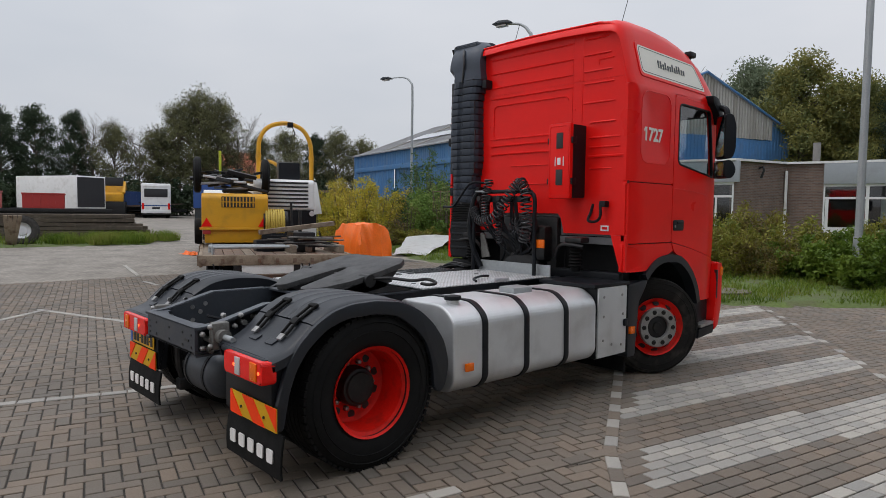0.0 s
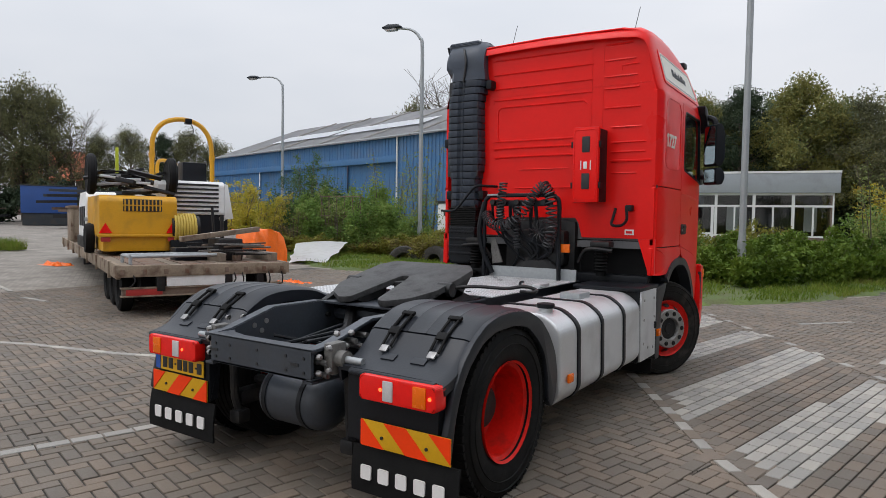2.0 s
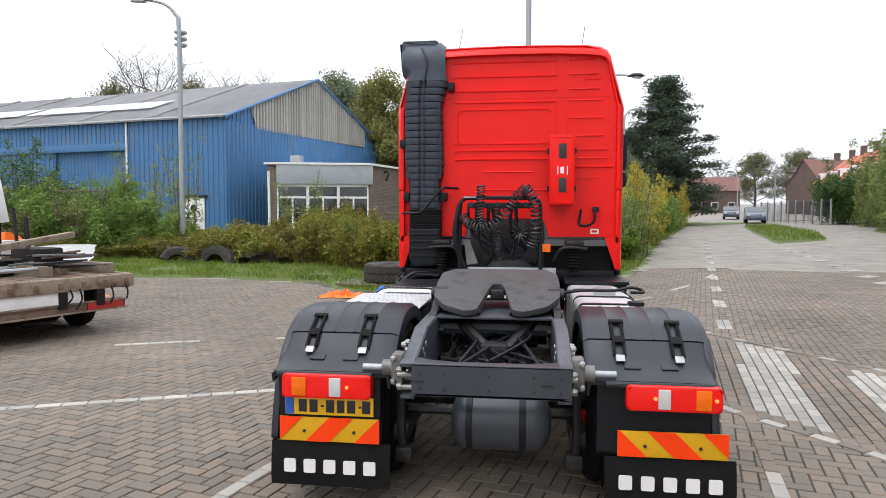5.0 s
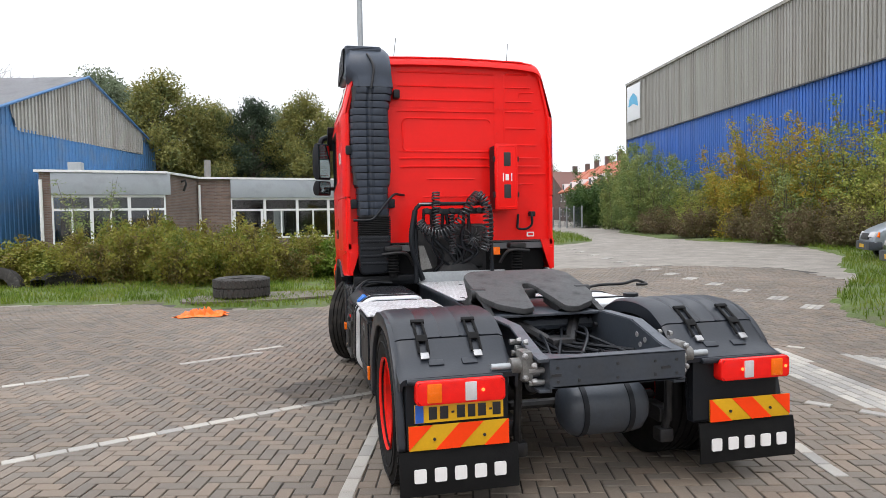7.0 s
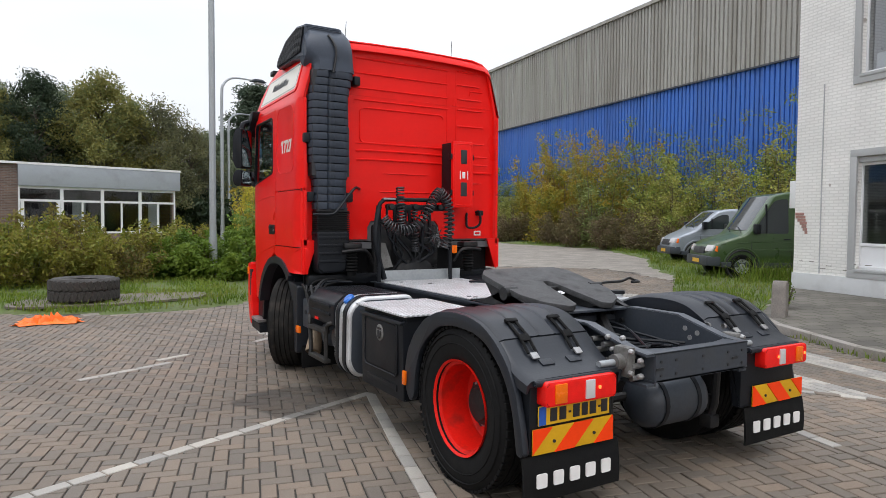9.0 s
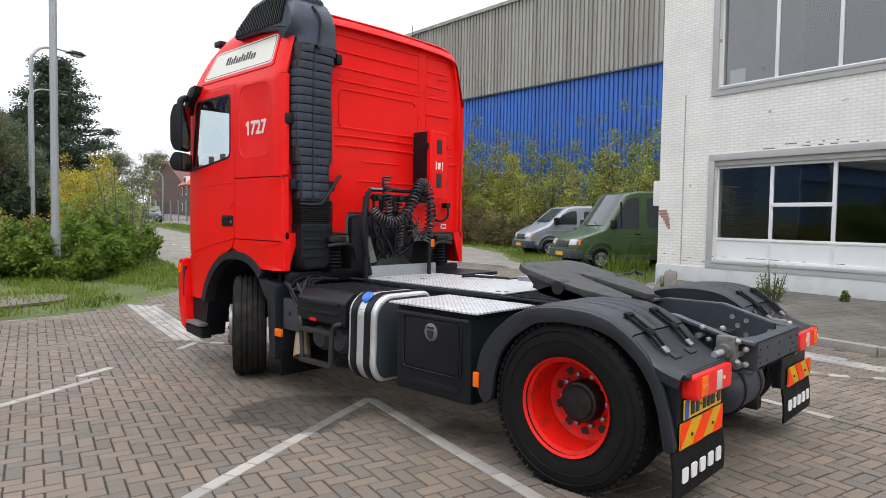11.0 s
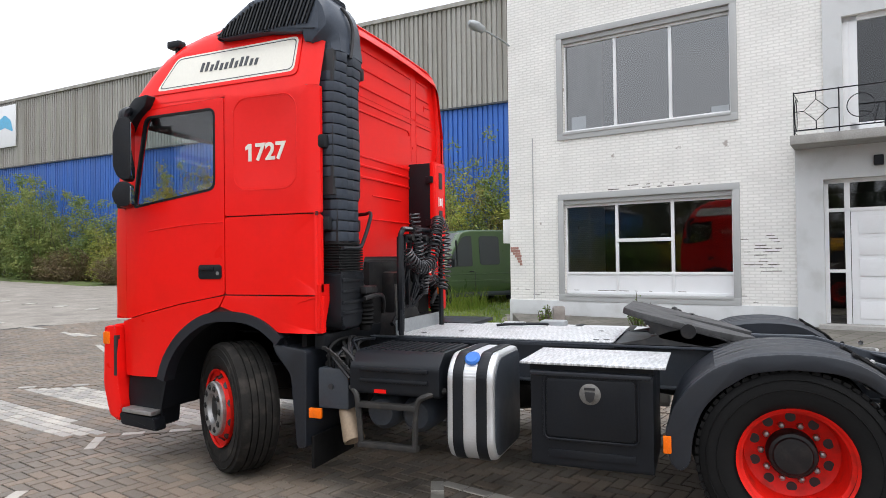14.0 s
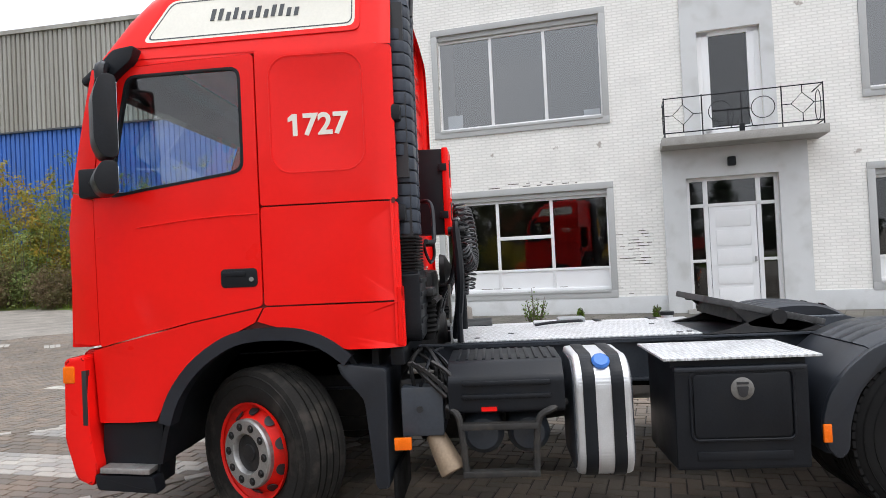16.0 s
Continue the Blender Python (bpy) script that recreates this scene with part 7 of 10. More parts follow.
part("blue_strip", box(B(), -1.152, -1.105, -0.679, -0.674, 0.556, 0.657), BLUE, np_)
for k, w in enumerate((0.06, 0.06, 0.022, 0.06, 0.055, 0.06, 0.022, 0.06)):
    x = -1.075 + [0, 0.07, 0.142, 0.176, 0.246, 0.31, 0.382, 0.405][k] * 0.92
    h = 0.036 if w > 0.03 else 0.006
    part("plate_bar", box(B(), x, x + w * 0.8, -0.6795, -0.675, 0.606 - h, 0.606 + h, 0.002), FLAT_BLACK, np_)

# fuel tank on the right with straps and filler
ft = part("fuel_tank", prism(B(), soften([(0.62, 0.98), (1.10, 0.98), (1.235, 0.88), (1.245, 0.42), (1.17, 0.34), (0.62, 0.34)], 0.07, 6), "y", 0.70, 2.47, 0.02, 3), ALU, truck, "dull grey aluminium fuel tank with black straps")
for y in (1.02, 1.50, 2.02):
    sp = soften([(0.62, 0.99), (1.106, 0.99), (1.245, 0.886), (1.256, 0.415), (1.175, 0.33), (0.62, 0.33)], 0.07, 6)
    part("tank_strap", prism(B(), sp, "y", y - 0.028, y + 0.028, 0.004), BLACK, ft)
part("filler_neck", cyl(B(), (1.05, 0.86, 0.95), (1.05, 0.86, 1.0), 0.05, 20), ALU, ft)
part("filler_cap", lathe(B(), [(0, 0.0), (0.062, 0.0), (0.066, 0.012), (0.062, 0.03), (0.03, 0.036), (0, 0.036)], (1.05, 0.86, 1.0), (0, 0, 1), 24), BLACK, ft)
part("fuel_sender", box(B(), 0.82, 1.0, 1.62, 1.86, 0.97, 1.03, 0.02), GALV, ft)
tb = part("side_locker", box(B(), 0.62, 1.225, 2.49, 2.98, 0.33, 0.99, 0.02), BLACK, truck, "black locker with a bare aluminium door")
dr_ = part("locker_door", box(B(), 1.222, 1.243, 2.50, 2.965, 0.345, 0.985, 0.006), ALU, tb)
for y, z in ((2.58, 0.9), (2.88, 0.9), (2.58, 0.72), (2.9, 0.72), (2.58, 0.5), (2.88, 0.43), (2.72, 0.45)):
    part("fixing", cyl(B(), (1.24, y, z), (1.248, y, z), 0.013, 10), STEEL, dr_)
part("latch", box(B(), 1.24, 1.262, 2.91, 2.97, 0.60, 0.67, 0.01), BLACK, dr_)
part("locker_top", box(B(), 0.60, 1.24, 2.44, 3.03, 0.985, 1.02, 0.01), BLACK, tb)

# left side: battery box, air tanks, additive tank, locker
bb = part("battery_box", prism(B(), soften([(-0.62, 0.99), (-1.13, 0.99), (-1.235, 0.90), (-1.235, 0.70), (-0.62, 0.70)], 0.03, 3), "y", 2.04, 2.71, 0.012), BLACK, truck, "ribbed black plastic battery box")
for k in range(12):
    part("rib", box(B(), -1.10, -0.66, 2.07 + k * 0.052, 2.09 + k * 0.052, 0.985, 0.998, 0.004), BLACK, bb)
for z in (0.80, 0.875):
    part("side_rib", box(B(), -1.25, -1.22, 2.12, 2.63, z - 0.014, z + 0.014, 0.01), BLACK, bb)
part("hazard_label", box(B(), -1.239, -1.23, 2.43, 2.52, 0.715, 0.74), RED, bb)
for y in (2.25, 2.52):
    part("air_tank", lathe(B(), [(0, -0.2), (0.09, -0.19), (0.125, -0.14), (0.125, 0.3), (0, 0.3)], (-0.95, y, 0.56), (1, 0, 0), 24), CHASSIS, truck)
lad = B()
tube(lad, smooth_line([(-1.20, 2.72, 0.74), (-1.235, 2.66, 0.70), (-1.24, 2.64, 0.6), (-1.24, 2.62, 0.36)], 4), 0.02)
tube(lad, smooth_line([(-1.15, 2.03, 0.74), (-1.235, 2.12, 0.72), (-1.24, 2.20, 0.65), (-1.24, 2.22, 0.36)], 4), 0.02)
for z in (0.36, 0.63):
    box(lad, -1.262, -1.20, 2.2, 2.64, z - 0.018, z + 0.018, 0.006)
part("side_step", lad, mat("step_paint", (0.02, 0.019, 0.018), 0.6, 0, 0.3, 8, 50, 0.0008, dirt=(0.06, 0.05, 0.04), dirt_amount=0.6), truck, "dark tubular side step")
add = part("additive_tank", prism(B(), soften([(-0.62, 1.03), (-1.13, 1.03), (-1.245, 0.93), (-1.255, 0.45), (-1.18, 0.345), (-0.62, 0.345)], 0.09, 6), "y", 1.665, 1.985, 0.03, 3), ALU, truck, "aluminium additive tank with black straps and blue cap")
for y in (1.745, 1.905):
    part("tank_strap", prism(B(), soften([(-0.62, 1.038), (-1.136, 1.038), (-1.254, 0.936), (-1.264, 0.445), (-1.185, 0.337), (-0.62, 0.337)], 0.09, 6), "y", y - 0.035, y + 0.035, 0.004), BLACK, add)
part("filler_cap", lathe(B(), [(0.03, 0.0), (0.05, 0.0), (0.052, 0.03), (0.04, 0.042), (0.0, 0.042)], (-1.165, 1.825, 0.985), (-0.7, 0, 0.72), 20), CAP_BLUE, add, "blue screw cap")
# dark plates laid over both aluminium ends
for y in (1.662, 1.988):
    part("end_cap", prism(B(), soften([(-0.64, 1.0), (-1.115, 1.0), (-1.215, 0.91), (-1.225, 0.47), (-1.165, 0.375), (-0.64, 0.375)], 0.08, 6), "y", y - 0.004, y + 0.004, 0.002), CHASSIS, add, "dark plate over the tank end")
add.location.z = -0.03
lk = part("tool_locker", prism(B(), soften([(-0.62, 0.925), (-1.21, 0.925), (-1.235, 0.90), (-1.225, 0.345), (-0.62, 0.345)], 0.015, 2), "y", 0.70, 1.43, 0.012), BLACK, truck, "black plastic tool locker with tread plate lid")
part("locker_lid", box(B(), -1.26, -0.60, 0.63, 1.49, 0.968, 0.982, 0.003), TREAD, lk)
part("lid_support", box(B(), -1.20, -0.65, 0.70, 1.44, 0.92, 0.968), BLACK, lk)
ldoor = part("locker_door", prism(B(), rounded(0.80, 1.33, 0.53, 0.885, 0.03), "x", -1.228, -1.241, 0.006), BLACK, lk)
part("door_frame", tube(B(), [(-1.238, y, z) for y, z in rounded(0.785, 1.345, 0.515, 0.90, 0.035)] + [(-1.238, 1.345, 0.865)], 0.008, 6), BLACK, ldoor)
part("lip", box(B(), -1.25, -1.20, 0.71, 1.43, 0.90, 0.928, 0.01), GUARD, lk)
part("groove", box(B(), -1.2345, -1.222, 0.80, 1.32, 0.40, 0.45, 0.006), BLACK, lk)
sh = part("latch_plate", lathe(B(), [(0.0, 0.0), (0.06, 0.0), (0.064, 0.006), (0.058, 0.01), (0.0, 0.012)], (-1.238, 1.0625, 0.80), (-1, 0, 0), 28), DIRTY_STEEL, lk, "round steel paddle latch")
part("latch_paddle", prism(B(), soften([(1.03, 0.815), (1.095, 0.815), (1.085, 0.765), (1.0625, 0.75), (1.04, 0.765)], 0.01), "x", -1.249, -1.255, 0.001), FLAT_BLACK, sh)
part("latch_cup", box(B(), -1.254, -1.247, 1.03, 1.095, 0.826, 0.84), FLAT_BLACK, sh)
# exhaust and valve box behind the left front wheel
vbx = part("valve_box", box(B(), -1.20, -0.9, 2.74, 2.99, 0.57, 0.86, 0.02), CHASSIS, truck, "grey valve box behind the front wheel")
part("box_bolt", cyl(B(), (-1.21, 2.88, 0.73), (-1.195, 2.88, 0.73), 0.02, 12), FLAT_BLACK, vbx)
ch = B()
for p in ([(-1.19, 2.90, 0.99), (-1.21, 2.84, 0.92), (-1.215, 2.72, 0.80)], [(-1.17, 2.80, 1.0), (-1.2, 2.70, 0.93), (-1.2, 2.66, 0.8)]):
    tube(ch, smooth_line(p, 8), 0.014, 6)
part("cable_chain", ch, GREASE, vbx)
rng = random.Random(77)
for k in range(16):
    f = k / 15
    part("chain_link", boxm(B(), pose(-1.222, 2.92 - 0.26 * f, 1.0 - 0.22 * f ** 1.4, 40 * (k % 2), 0, 0), 0.016, 0.034, 0.026, 0.004, 1), GREASE, vbx)
for k in range(9):
    y0, y1 = rng.uniform(2.70, 2.98), rng.uniform(2.68, 2.98)
    part("cable", tube(B(), smooth_line([(-0.75, y0, 1.02), (-1.02, (y0 + y1) / 2, rng.uniform(0.98, 1.05)), (rng.uniform(-1.2, -1.12), y1, rng.uniform(0.9, 0.98)), (-1.16, y1 + rng.uniform(-0.05, 0.05), 0.83)], 5), rng.choice((0.008, 0.011, 0.014)), 6), rng.choice((BLACK, GREASE, RUBBER)), vbx)
part("bracket_plate", box(B(), -1.15, -0.85, 2.78, 2.95, 0.93, 0.945, 0.004), DIRTY_STEEL, vbx)
ex = lathe(B(), [(0.075, 0.0), (0.078, 0.015), (0.07, 0.12), (0.058, 0.24), (0.05, 0.24), (0.068, 0.0)], (-1.19, 2.70, 0.36), (0.3, 0.42, 0.8), 20)
part("exhaust_pipe", ex, mat("heat_stained_steel", (0.27, 0.2, 0.135), 0.6, 0.2, 0.2, 8, 60), truck, "heat-stained exhaust tail pipe")
part("silencer", box(B(), -1.1, -0.65, 2.70, 3.02, 0.62, 0.9, 0.06), GREASE, truck)
# unseen engine and gearbox bulk, added to block light coming through under the truck
engine_blocker = part("engine", box(B(), -0.42, 0.42, 3.10, 4.55, 0.50, 1.30, 0.06), GREASE, truck)
part("oil_pan", box(B(), -0.25, 0.25, 3.2, 4.3, 0.36, 0.52, 0.05), GREASE, engine_blocker)
gearbox_blocker = part("gearbox", lathe(B(), [(0, -0.55), (0.13, -0.55), (0.2, -0.4), (0.24, 0.1), (0.33, 0.5), (0.36, 0.56), (0, 0.56)], (0, 2.55, 0.62), (0, 1, 0), 20), GREASE, truck)
part("gearbox_rib", box(B(), -0.28, 0.28, 2.2, 2.9, 0.5, 0.62, 0.03), GREASE, gearbox_blocker)
part("under_cab_frame", box(B(), -1.15, 1.15, 2.96, 3.05, 0.98, 1.09, 0.02), BLACK, truck)
for s in (-1, 1):
    sus = lathe(B(), [(0.045, 0.0)] + [(0.05 + 0.018 * (k % 2), 0.04 + 0.016 * k) for k in range(14)] + [(0.04, 0.3), (0, 0.3)], (s * 0.72, 2.86, 1.08), (0, 0, 1), 16)
    cs = part("cab_spring", sus, RUBBER, cab)
    part("spring_mount", box(B(), s * 0.72 - 0.1, s * 0.72 + 0.1, 2.80, 2.95, 1.36, 1.42, 0.02), GREASE, cs)
    part("spring_rod", tube(B(), smooth_line([(s * 0.85, 2.8, 1.33), (s * 0.6, 2.78, 1.34), (s * 0.5, 2.82, 1.2)], 5), 0.018), GREASE, cs)


# hose gantry behind the cab
gan = B()
tube(gan, smooth_line([(-0.50, 2.66, 1.02), (-0.50, 2.66, 1.5), (-0.50, 2.66, 1.78), (-0.46, 2.66, 1.85), (-0.38, 2.66, 1.87), (0.22, 2.66, 1.87), (0.31, 2.66, 1.85), (0.35, 2.66, 1.78), (0.35, 2.66, 1.5), (0.36, 2.66, 1.02)], 5), 0.022)
box(gan, -0.42, 0.28, 2.64, 2.68, 1.76, 1.82, 0.008)
gantry = part("hose_gantry", gan, BLACK, truck, "black tubular hose gantry with coiled lines")
for x in (-0.38, -0.24, -0.1, 0.06, 0.2):
    part("coupling", cyl(B(), (x, 2.60, 1.80), (x, 2.72, 1.80), 0.028, 10), GREASE, gantry)
part("coupling_plate", box(B(), -0.46, -0.32, 2.63, 2.66, 1.868, 1.885, 0.004), GALV, gantry)


def coil(path, R, r, turns, n=14):
    """A coiled line wound round a curve."""
    line = smooth_line(path, 10)
    pts, total = [], turns * n
    for k in range(total + 1):
        f = k / total * (len(line) - 1)
        i = min(int(f), len(line) - 2)
        p = line[i].lerp(line[i + 1], f - i)
        d = (line[i + 1] - line[i]).normalized()
        u = Vector((0, 1, 0)) if abs(d.y) < 0.8 else Vector((1, 0, 0))
        u = (u - d * u.dot(d)).normalized()
        v = d.cross(u)
        a = 2 * math.pi * k / n
        pts.append(p + (u * math.cos(a) + v * math.sin(a)) * R)
    return tube(B(), pts, r, 5)


HOSE = mat("coiled_hose", (0.026, 0.027, 0.03), 0.3, 0, 0.2, 6, 60)
for path, R, turns in (([(-0.27, 2.64, 2.0), (-0.28, 2.62, 1.85), (-0.28, 2.60, 1.7), (-0.27, 2.6, 1.58)], 0.04, 14), ([(-0.46, 2.63, 1.68), (-0.40, 2.60, 1.60), (-0.26, 2.58, 1.55), (-0.10, 2.57, 1.61), (0.03, 2.58, 1.76), (0.12, 2.60, 1.9), (0.2, 2.62, 1.97)], 0.05, 26), ([(0.19, 2.62, 1.97), (0.27, 2.60, 1.88), (0.30, 2.59, 1.7), (0.30, 2.6, 1.5), (0.25, 2.62, 1.36)], 0.052, 17), ([(-0.10, 2.64, 1.76), (-0.10, 2.62, 1.5), (-0.09, 2.64, 1.33)], 0.032, 14)):
    part("coiled_line", coil(path, R, 0.0085, turns), HOSE, gantry)
for k in range(11):
    a = 2 * math.pi * k / 11
    part("hose_end", tube(B(), smooth_line([(0.14, 2.66, 1.50), (0.14 + 0.07 * math.cos(a), 2.62, 1.50 + 0.07 * math.sin(a)), (0.14 + 0.12 * math.cos(a), 2.66, 1.50 + 0.12 * math.sin(a))], 4), 0.006, 5), HOSE, gantry)
for k in range(8):
    x0 = random.uniform(-0.42, 0.3)
    part("hose", tube(B(), smooth_line([(x0, 2.66, 1.78), (x0 + random.uniform(-0.08, 0.08), 2.70, 1.5), (random.uniform(-0.4, 0.3), 2.80, 1.3), (random.uniform(-0.3, 0.3), 2.85, 1.08)], 6), random.choice((0.010, 0.014, 0.02)), 6), BLACK, gantry)
part("hose", tube(B(), smooth_line([(-0.50, 2.66, 1.80), (-0.55, 2.64, 1.5), (-0.5, 2.66, 1.25), (-0.42, 2.7, 1.05)], 6), 0.03), BLACK, gantry)
part("fan_shroud", lathe(B(), [(0.0, 0.0), (0.03, 0.0), (0.11, 0.05), (0.12, 0.09), (0.0, 0.09)], (0.15, 2.74, 1.52), (0, 1, 0), 20), GREASE, gantry)
part("marker_reflector", box(B(), 0.36, 0.46, 2.68, 2.70, 1.30, 1.385, 0.006), LENS_AMBER, gantry)
part("support_plate", prism(B(), [(-0.46, 1.42), (-0.40, 1.42), (-0.31, 1.17), (-0.43, 1.15)], "y", 2.72, 2.735), DIRTY_STEEL, gantry)

# ---- plants ----
def leaves(name, centres, radii, count, size, material, parent, seed, flat=0.8):
    """Many small leaves scattered round the given twigs' ends."""
    rng = np.random.default_rng(seed)
    centres, radii = np.asarray(centres, float), np.asarray(radii, float)
    pick = rng.choice(len(centres), count, p=radii ** 2 / (radii ** 2).sum())
    d = rng.normal(size=(count, 3))
    d /= np.linalg.norm(d, axis=1)[:, None]
    d[:, 2] *= flat
    p = centres[pick] + d * (radii[pick] * rng.uniform(0.06, 1.5, count) ** 0.75)[:, None]
    u = rng.normal(size=(count, 3))
    u /= np.linalg.norm(u, axis=1)[:, None]
    v = np.cross(u, rng.normal(size=(count, 3)))
    v /= np.linalg.norm(v, axis=1)[:, None]
    s = size * rng.uniform(0.6, 1.3, (count, 1))
    quad = np.stack([p - u * s, p + v * s * 0.45, p + u * s, p - v * s * 0.45], 1).reshape(-1, 3)
    me = bpy.data.meshes.new(name)
    me.vertices.add(count * 4)
    me.vertices.foreach_set("co", quad.ravel())
    me.loops.add(count * 4)
    me.loops.foreach_set("vertex_index", np.arange(count * 4))
    me.polygons.add(count)
    me.polygons.foreach_set("loop_start", np.arange(0, count * 4, 4))
    me.update(calc_edges=True)
    me.materials.append(material)
    ob = new(name, me)
    ob.parent = parent
    return ob


def bush(label, height, spread, material, seed, count=5000, size=0.05, x=0, y=0):
    rng = random.Random(seed)
    b = thing("bush", label, "bush", x, y, rise(x, y))
    stems, tips, radii = B(), [], []
    for k in range(26):
        a, r = rng.uniform(0, 6.28), math.sqrt(rng.uniform(0.02, 1.0)) * spread
        h = height * rng.uniform(0.5, 1.0) * (1 - 0.4 * (r / spread) ** 2)
        tip = (r * math.cos(a), r * math.sin(a), h)
        if k < 12:
            tube(stems, smooth_line([(0.3 * tip[0], 0.3 * tip[1], -0.05), (tip[0] * 0.7, tip[1] * 0.7, h * 0.5), tip], 3), 0.02, 5, [0.022 - 0.003 * i for i in range(7)])
        for f in (0.3, 0.5, 0.68, 0.84, 0.96):
            q = 0.4 + 0.6 * f
            tips.append((tip[0] * q + rng.uniform(-0.08, 0.08) * spread, tip[1] * q + rng.uniform(-0.08, 0.08) * spread, h * f))
            radii.append(rng.uniform(0.13, 0.24) * (0.4 * height + 0.6 * spread) * (1.25 - 0.75 * f))
    part("branchwork", stems, BARK, b)
    leaves("foliage", tips, radii, count, size, material, b, seed)
    return b


def thicket(label, height, spread, material, seed, stems=16, count=9000, size=0.07, x=0, y=0):
    """Many thin upright stems with leaves along them: an airy clump with a ragged, pointed outline."""
    rng = random.Random(seed)
    b = thing("bush", label, "bush", x, y, rise(x, y))
    wood, tips, radii = B(), [], []
    for k in range(stems):
        a, r = rng.uniform(0, 6.28), math.sqrt(rng.random()) * spread * 0.55
        h = height * rng.choice((0.45, 0.6, 0.7, 0.8, 0.9, 1.0))
        lean = rng.uniform(0.15, 0.6) * spread
        foot = Vector((r * math.cos(a), r * math.sin(a), -0.05))
        mid = foot + Vector((lean * 0.35 * math.cos(a), lean * 0.35 * math.sin(a), h * 0.5))
        tip = foot + Vector((lean * math.cos(a), lean * math.sin(a), h))
        line = smooth_line([foot, mid, tip], 4)
        tube(wood, line, 0.02, 4, [max(0.006, 0.03 * (1 - 0.11 * i)) for i in range(len(line))])
        for q in range(9):
            f = rng.uniform(0.14, 1.0)
            i = min(int(f * (len(line) - 1)), len(line) - 2)
            p = line[i].lerp(line[i + 1], f * (len(line) - 1) - i)
            w = (0.05 + 0.24 * (1 - f)) * spread
            tips.append((p.x + rng.uniform(-w, w), p.y + rng.uniform(-w, w), p.z))
            radii.append((0.09 + 0.15 * (1 - f)) * (0.3 * height + 0.7 * spread) * rng.uniform(0.6, 1.1))
    part("branchwork", wood, BARK, b)
    leaves("foliage", tips, radii, count, size, material, b, seed, 1.1)
    return b


def tree(label, height, spread, material, seed, count=5000, size=0.3, bare=0.25, cone=False, x=0, y=0):
    rng = random.Random(seed)
    t = thing("tree", label, "tree", x, y, rise(x, y))
    wood, tips, radii = B(), [], []
    r0 = height * 0.02
    tube(wood, smooth_line([(0, 0, -0.2), (rng.uniform(-0.2, 0.2), rng.uniform(-0.2, 0.2), height * 0.4), (rng.uniform(-0.4, 0.4), rng.uniform(-0.4, 0.4), height * 0.9)], 4), 0.1, 7, [r0 * (1 - 0.1 * i) for i in range(9)])
    limbs = 80 if cone else 34
    for k in range(limbs):
        f = bare + (1 - bare) * (k + rng.random()) / limbs
        a = k * 2.4 + rng.uniform(-0.4, 0.4)
        w = min(1.0, (1 - f) * 1.5 + 0.1) * rng.uniform(0.85, 1.1) if cone else math.sin(math.pi * min(1, 0.18 + 0.8 * f)) ** 0.7
        r = spread * w * rng.uniform(0.55, 1.0)
        z = height * f
        tip = (r * math.cos(a), r * math.sin(a), z + (0.0 if cone else height * 0.06))
        tube(wood, [(0, 0, z - height * 0.1), (tip[0] * 0.55, tip[1] * 0.55, z - height * 0.02), tip], 0.03, 5, [r0 * 0.4, r0 * 0.25, r0 * 0.1])
        for q in (0.45, 0.62, 0.78, 0.9, 1.0, 1.08):
            tips.append((tip[0] * q + rng.uniform(-0.5, 0.5), tip[1] * q + rng.uniform(-0.5, 0.5), tip[2] + rng.uniform(-0.7, 0.5) * (0.5 if cone else 1)))
            radii.append(spread * rng.uniform(0.08, 0.24) * (0.95 if cone else 1))
    tips.append((0, 0, height * 0.97))
    radii.append(spread * 0.18)
    part("trunk", wood, BARK, t)
    leaves("crown", tips, radii, count, size, material, t, seed, 0.5 if cone else 0.75)
    return t


def bare_tree(label, height, spread, seed, x=0, y=0):
    """A tree that has lost its leaves: trunk, limbs and fine twigs."""
    rng = random.Random(seed)
    t = thing("tree", label, "tree", x, y, rise(x, y))
    wood = B()
    tube(wood, [(0, 0, -0.2), (0.1, 0, height * 0.4), (0.2, 0.1, height * 0.85)], 0.1, 6, [height * 0.018, height * 0.012, 0.02])
    twigs = B()
    for k in range(26):
        f = 0.25 + 0.7 * k / 26
        a = k * 2.4
        r = spread * (0.5 + 0.5 * math.sin(math.pi * f)) * rng.uniform(0.6, 1)
        tip = Vector((r * math.cos(a), r * math.sin(a), height * min(1.0, f + 0.22)))
        base = Vector((0, 0, height * f * 0.9))
        mid = base.lerp(tip, 0.5) + Vector((0, 0, -0.05 * height))
        tube(wood, [base, mid, tip], 0.03, 5, [0.06, 0.035, 0.012])
        for q in range(26):
            p = mid.lerp(tip, rng.uniform(-0.3, 1.0))
            e = p + Vector((rng.uniform(-1, 1), rng.uniform(-1, 1), rng.uniform(0.2, 1.2))) * height * 0.09
            tube(twigs, [p, e], 0.012, 3)
    part("trunk", wood, BARK, t)
    part("branchwork", twigs, BARK, t)
    return t


G_SHRUB, G_TREE = "shrubs along the verge", "trees round the yard"
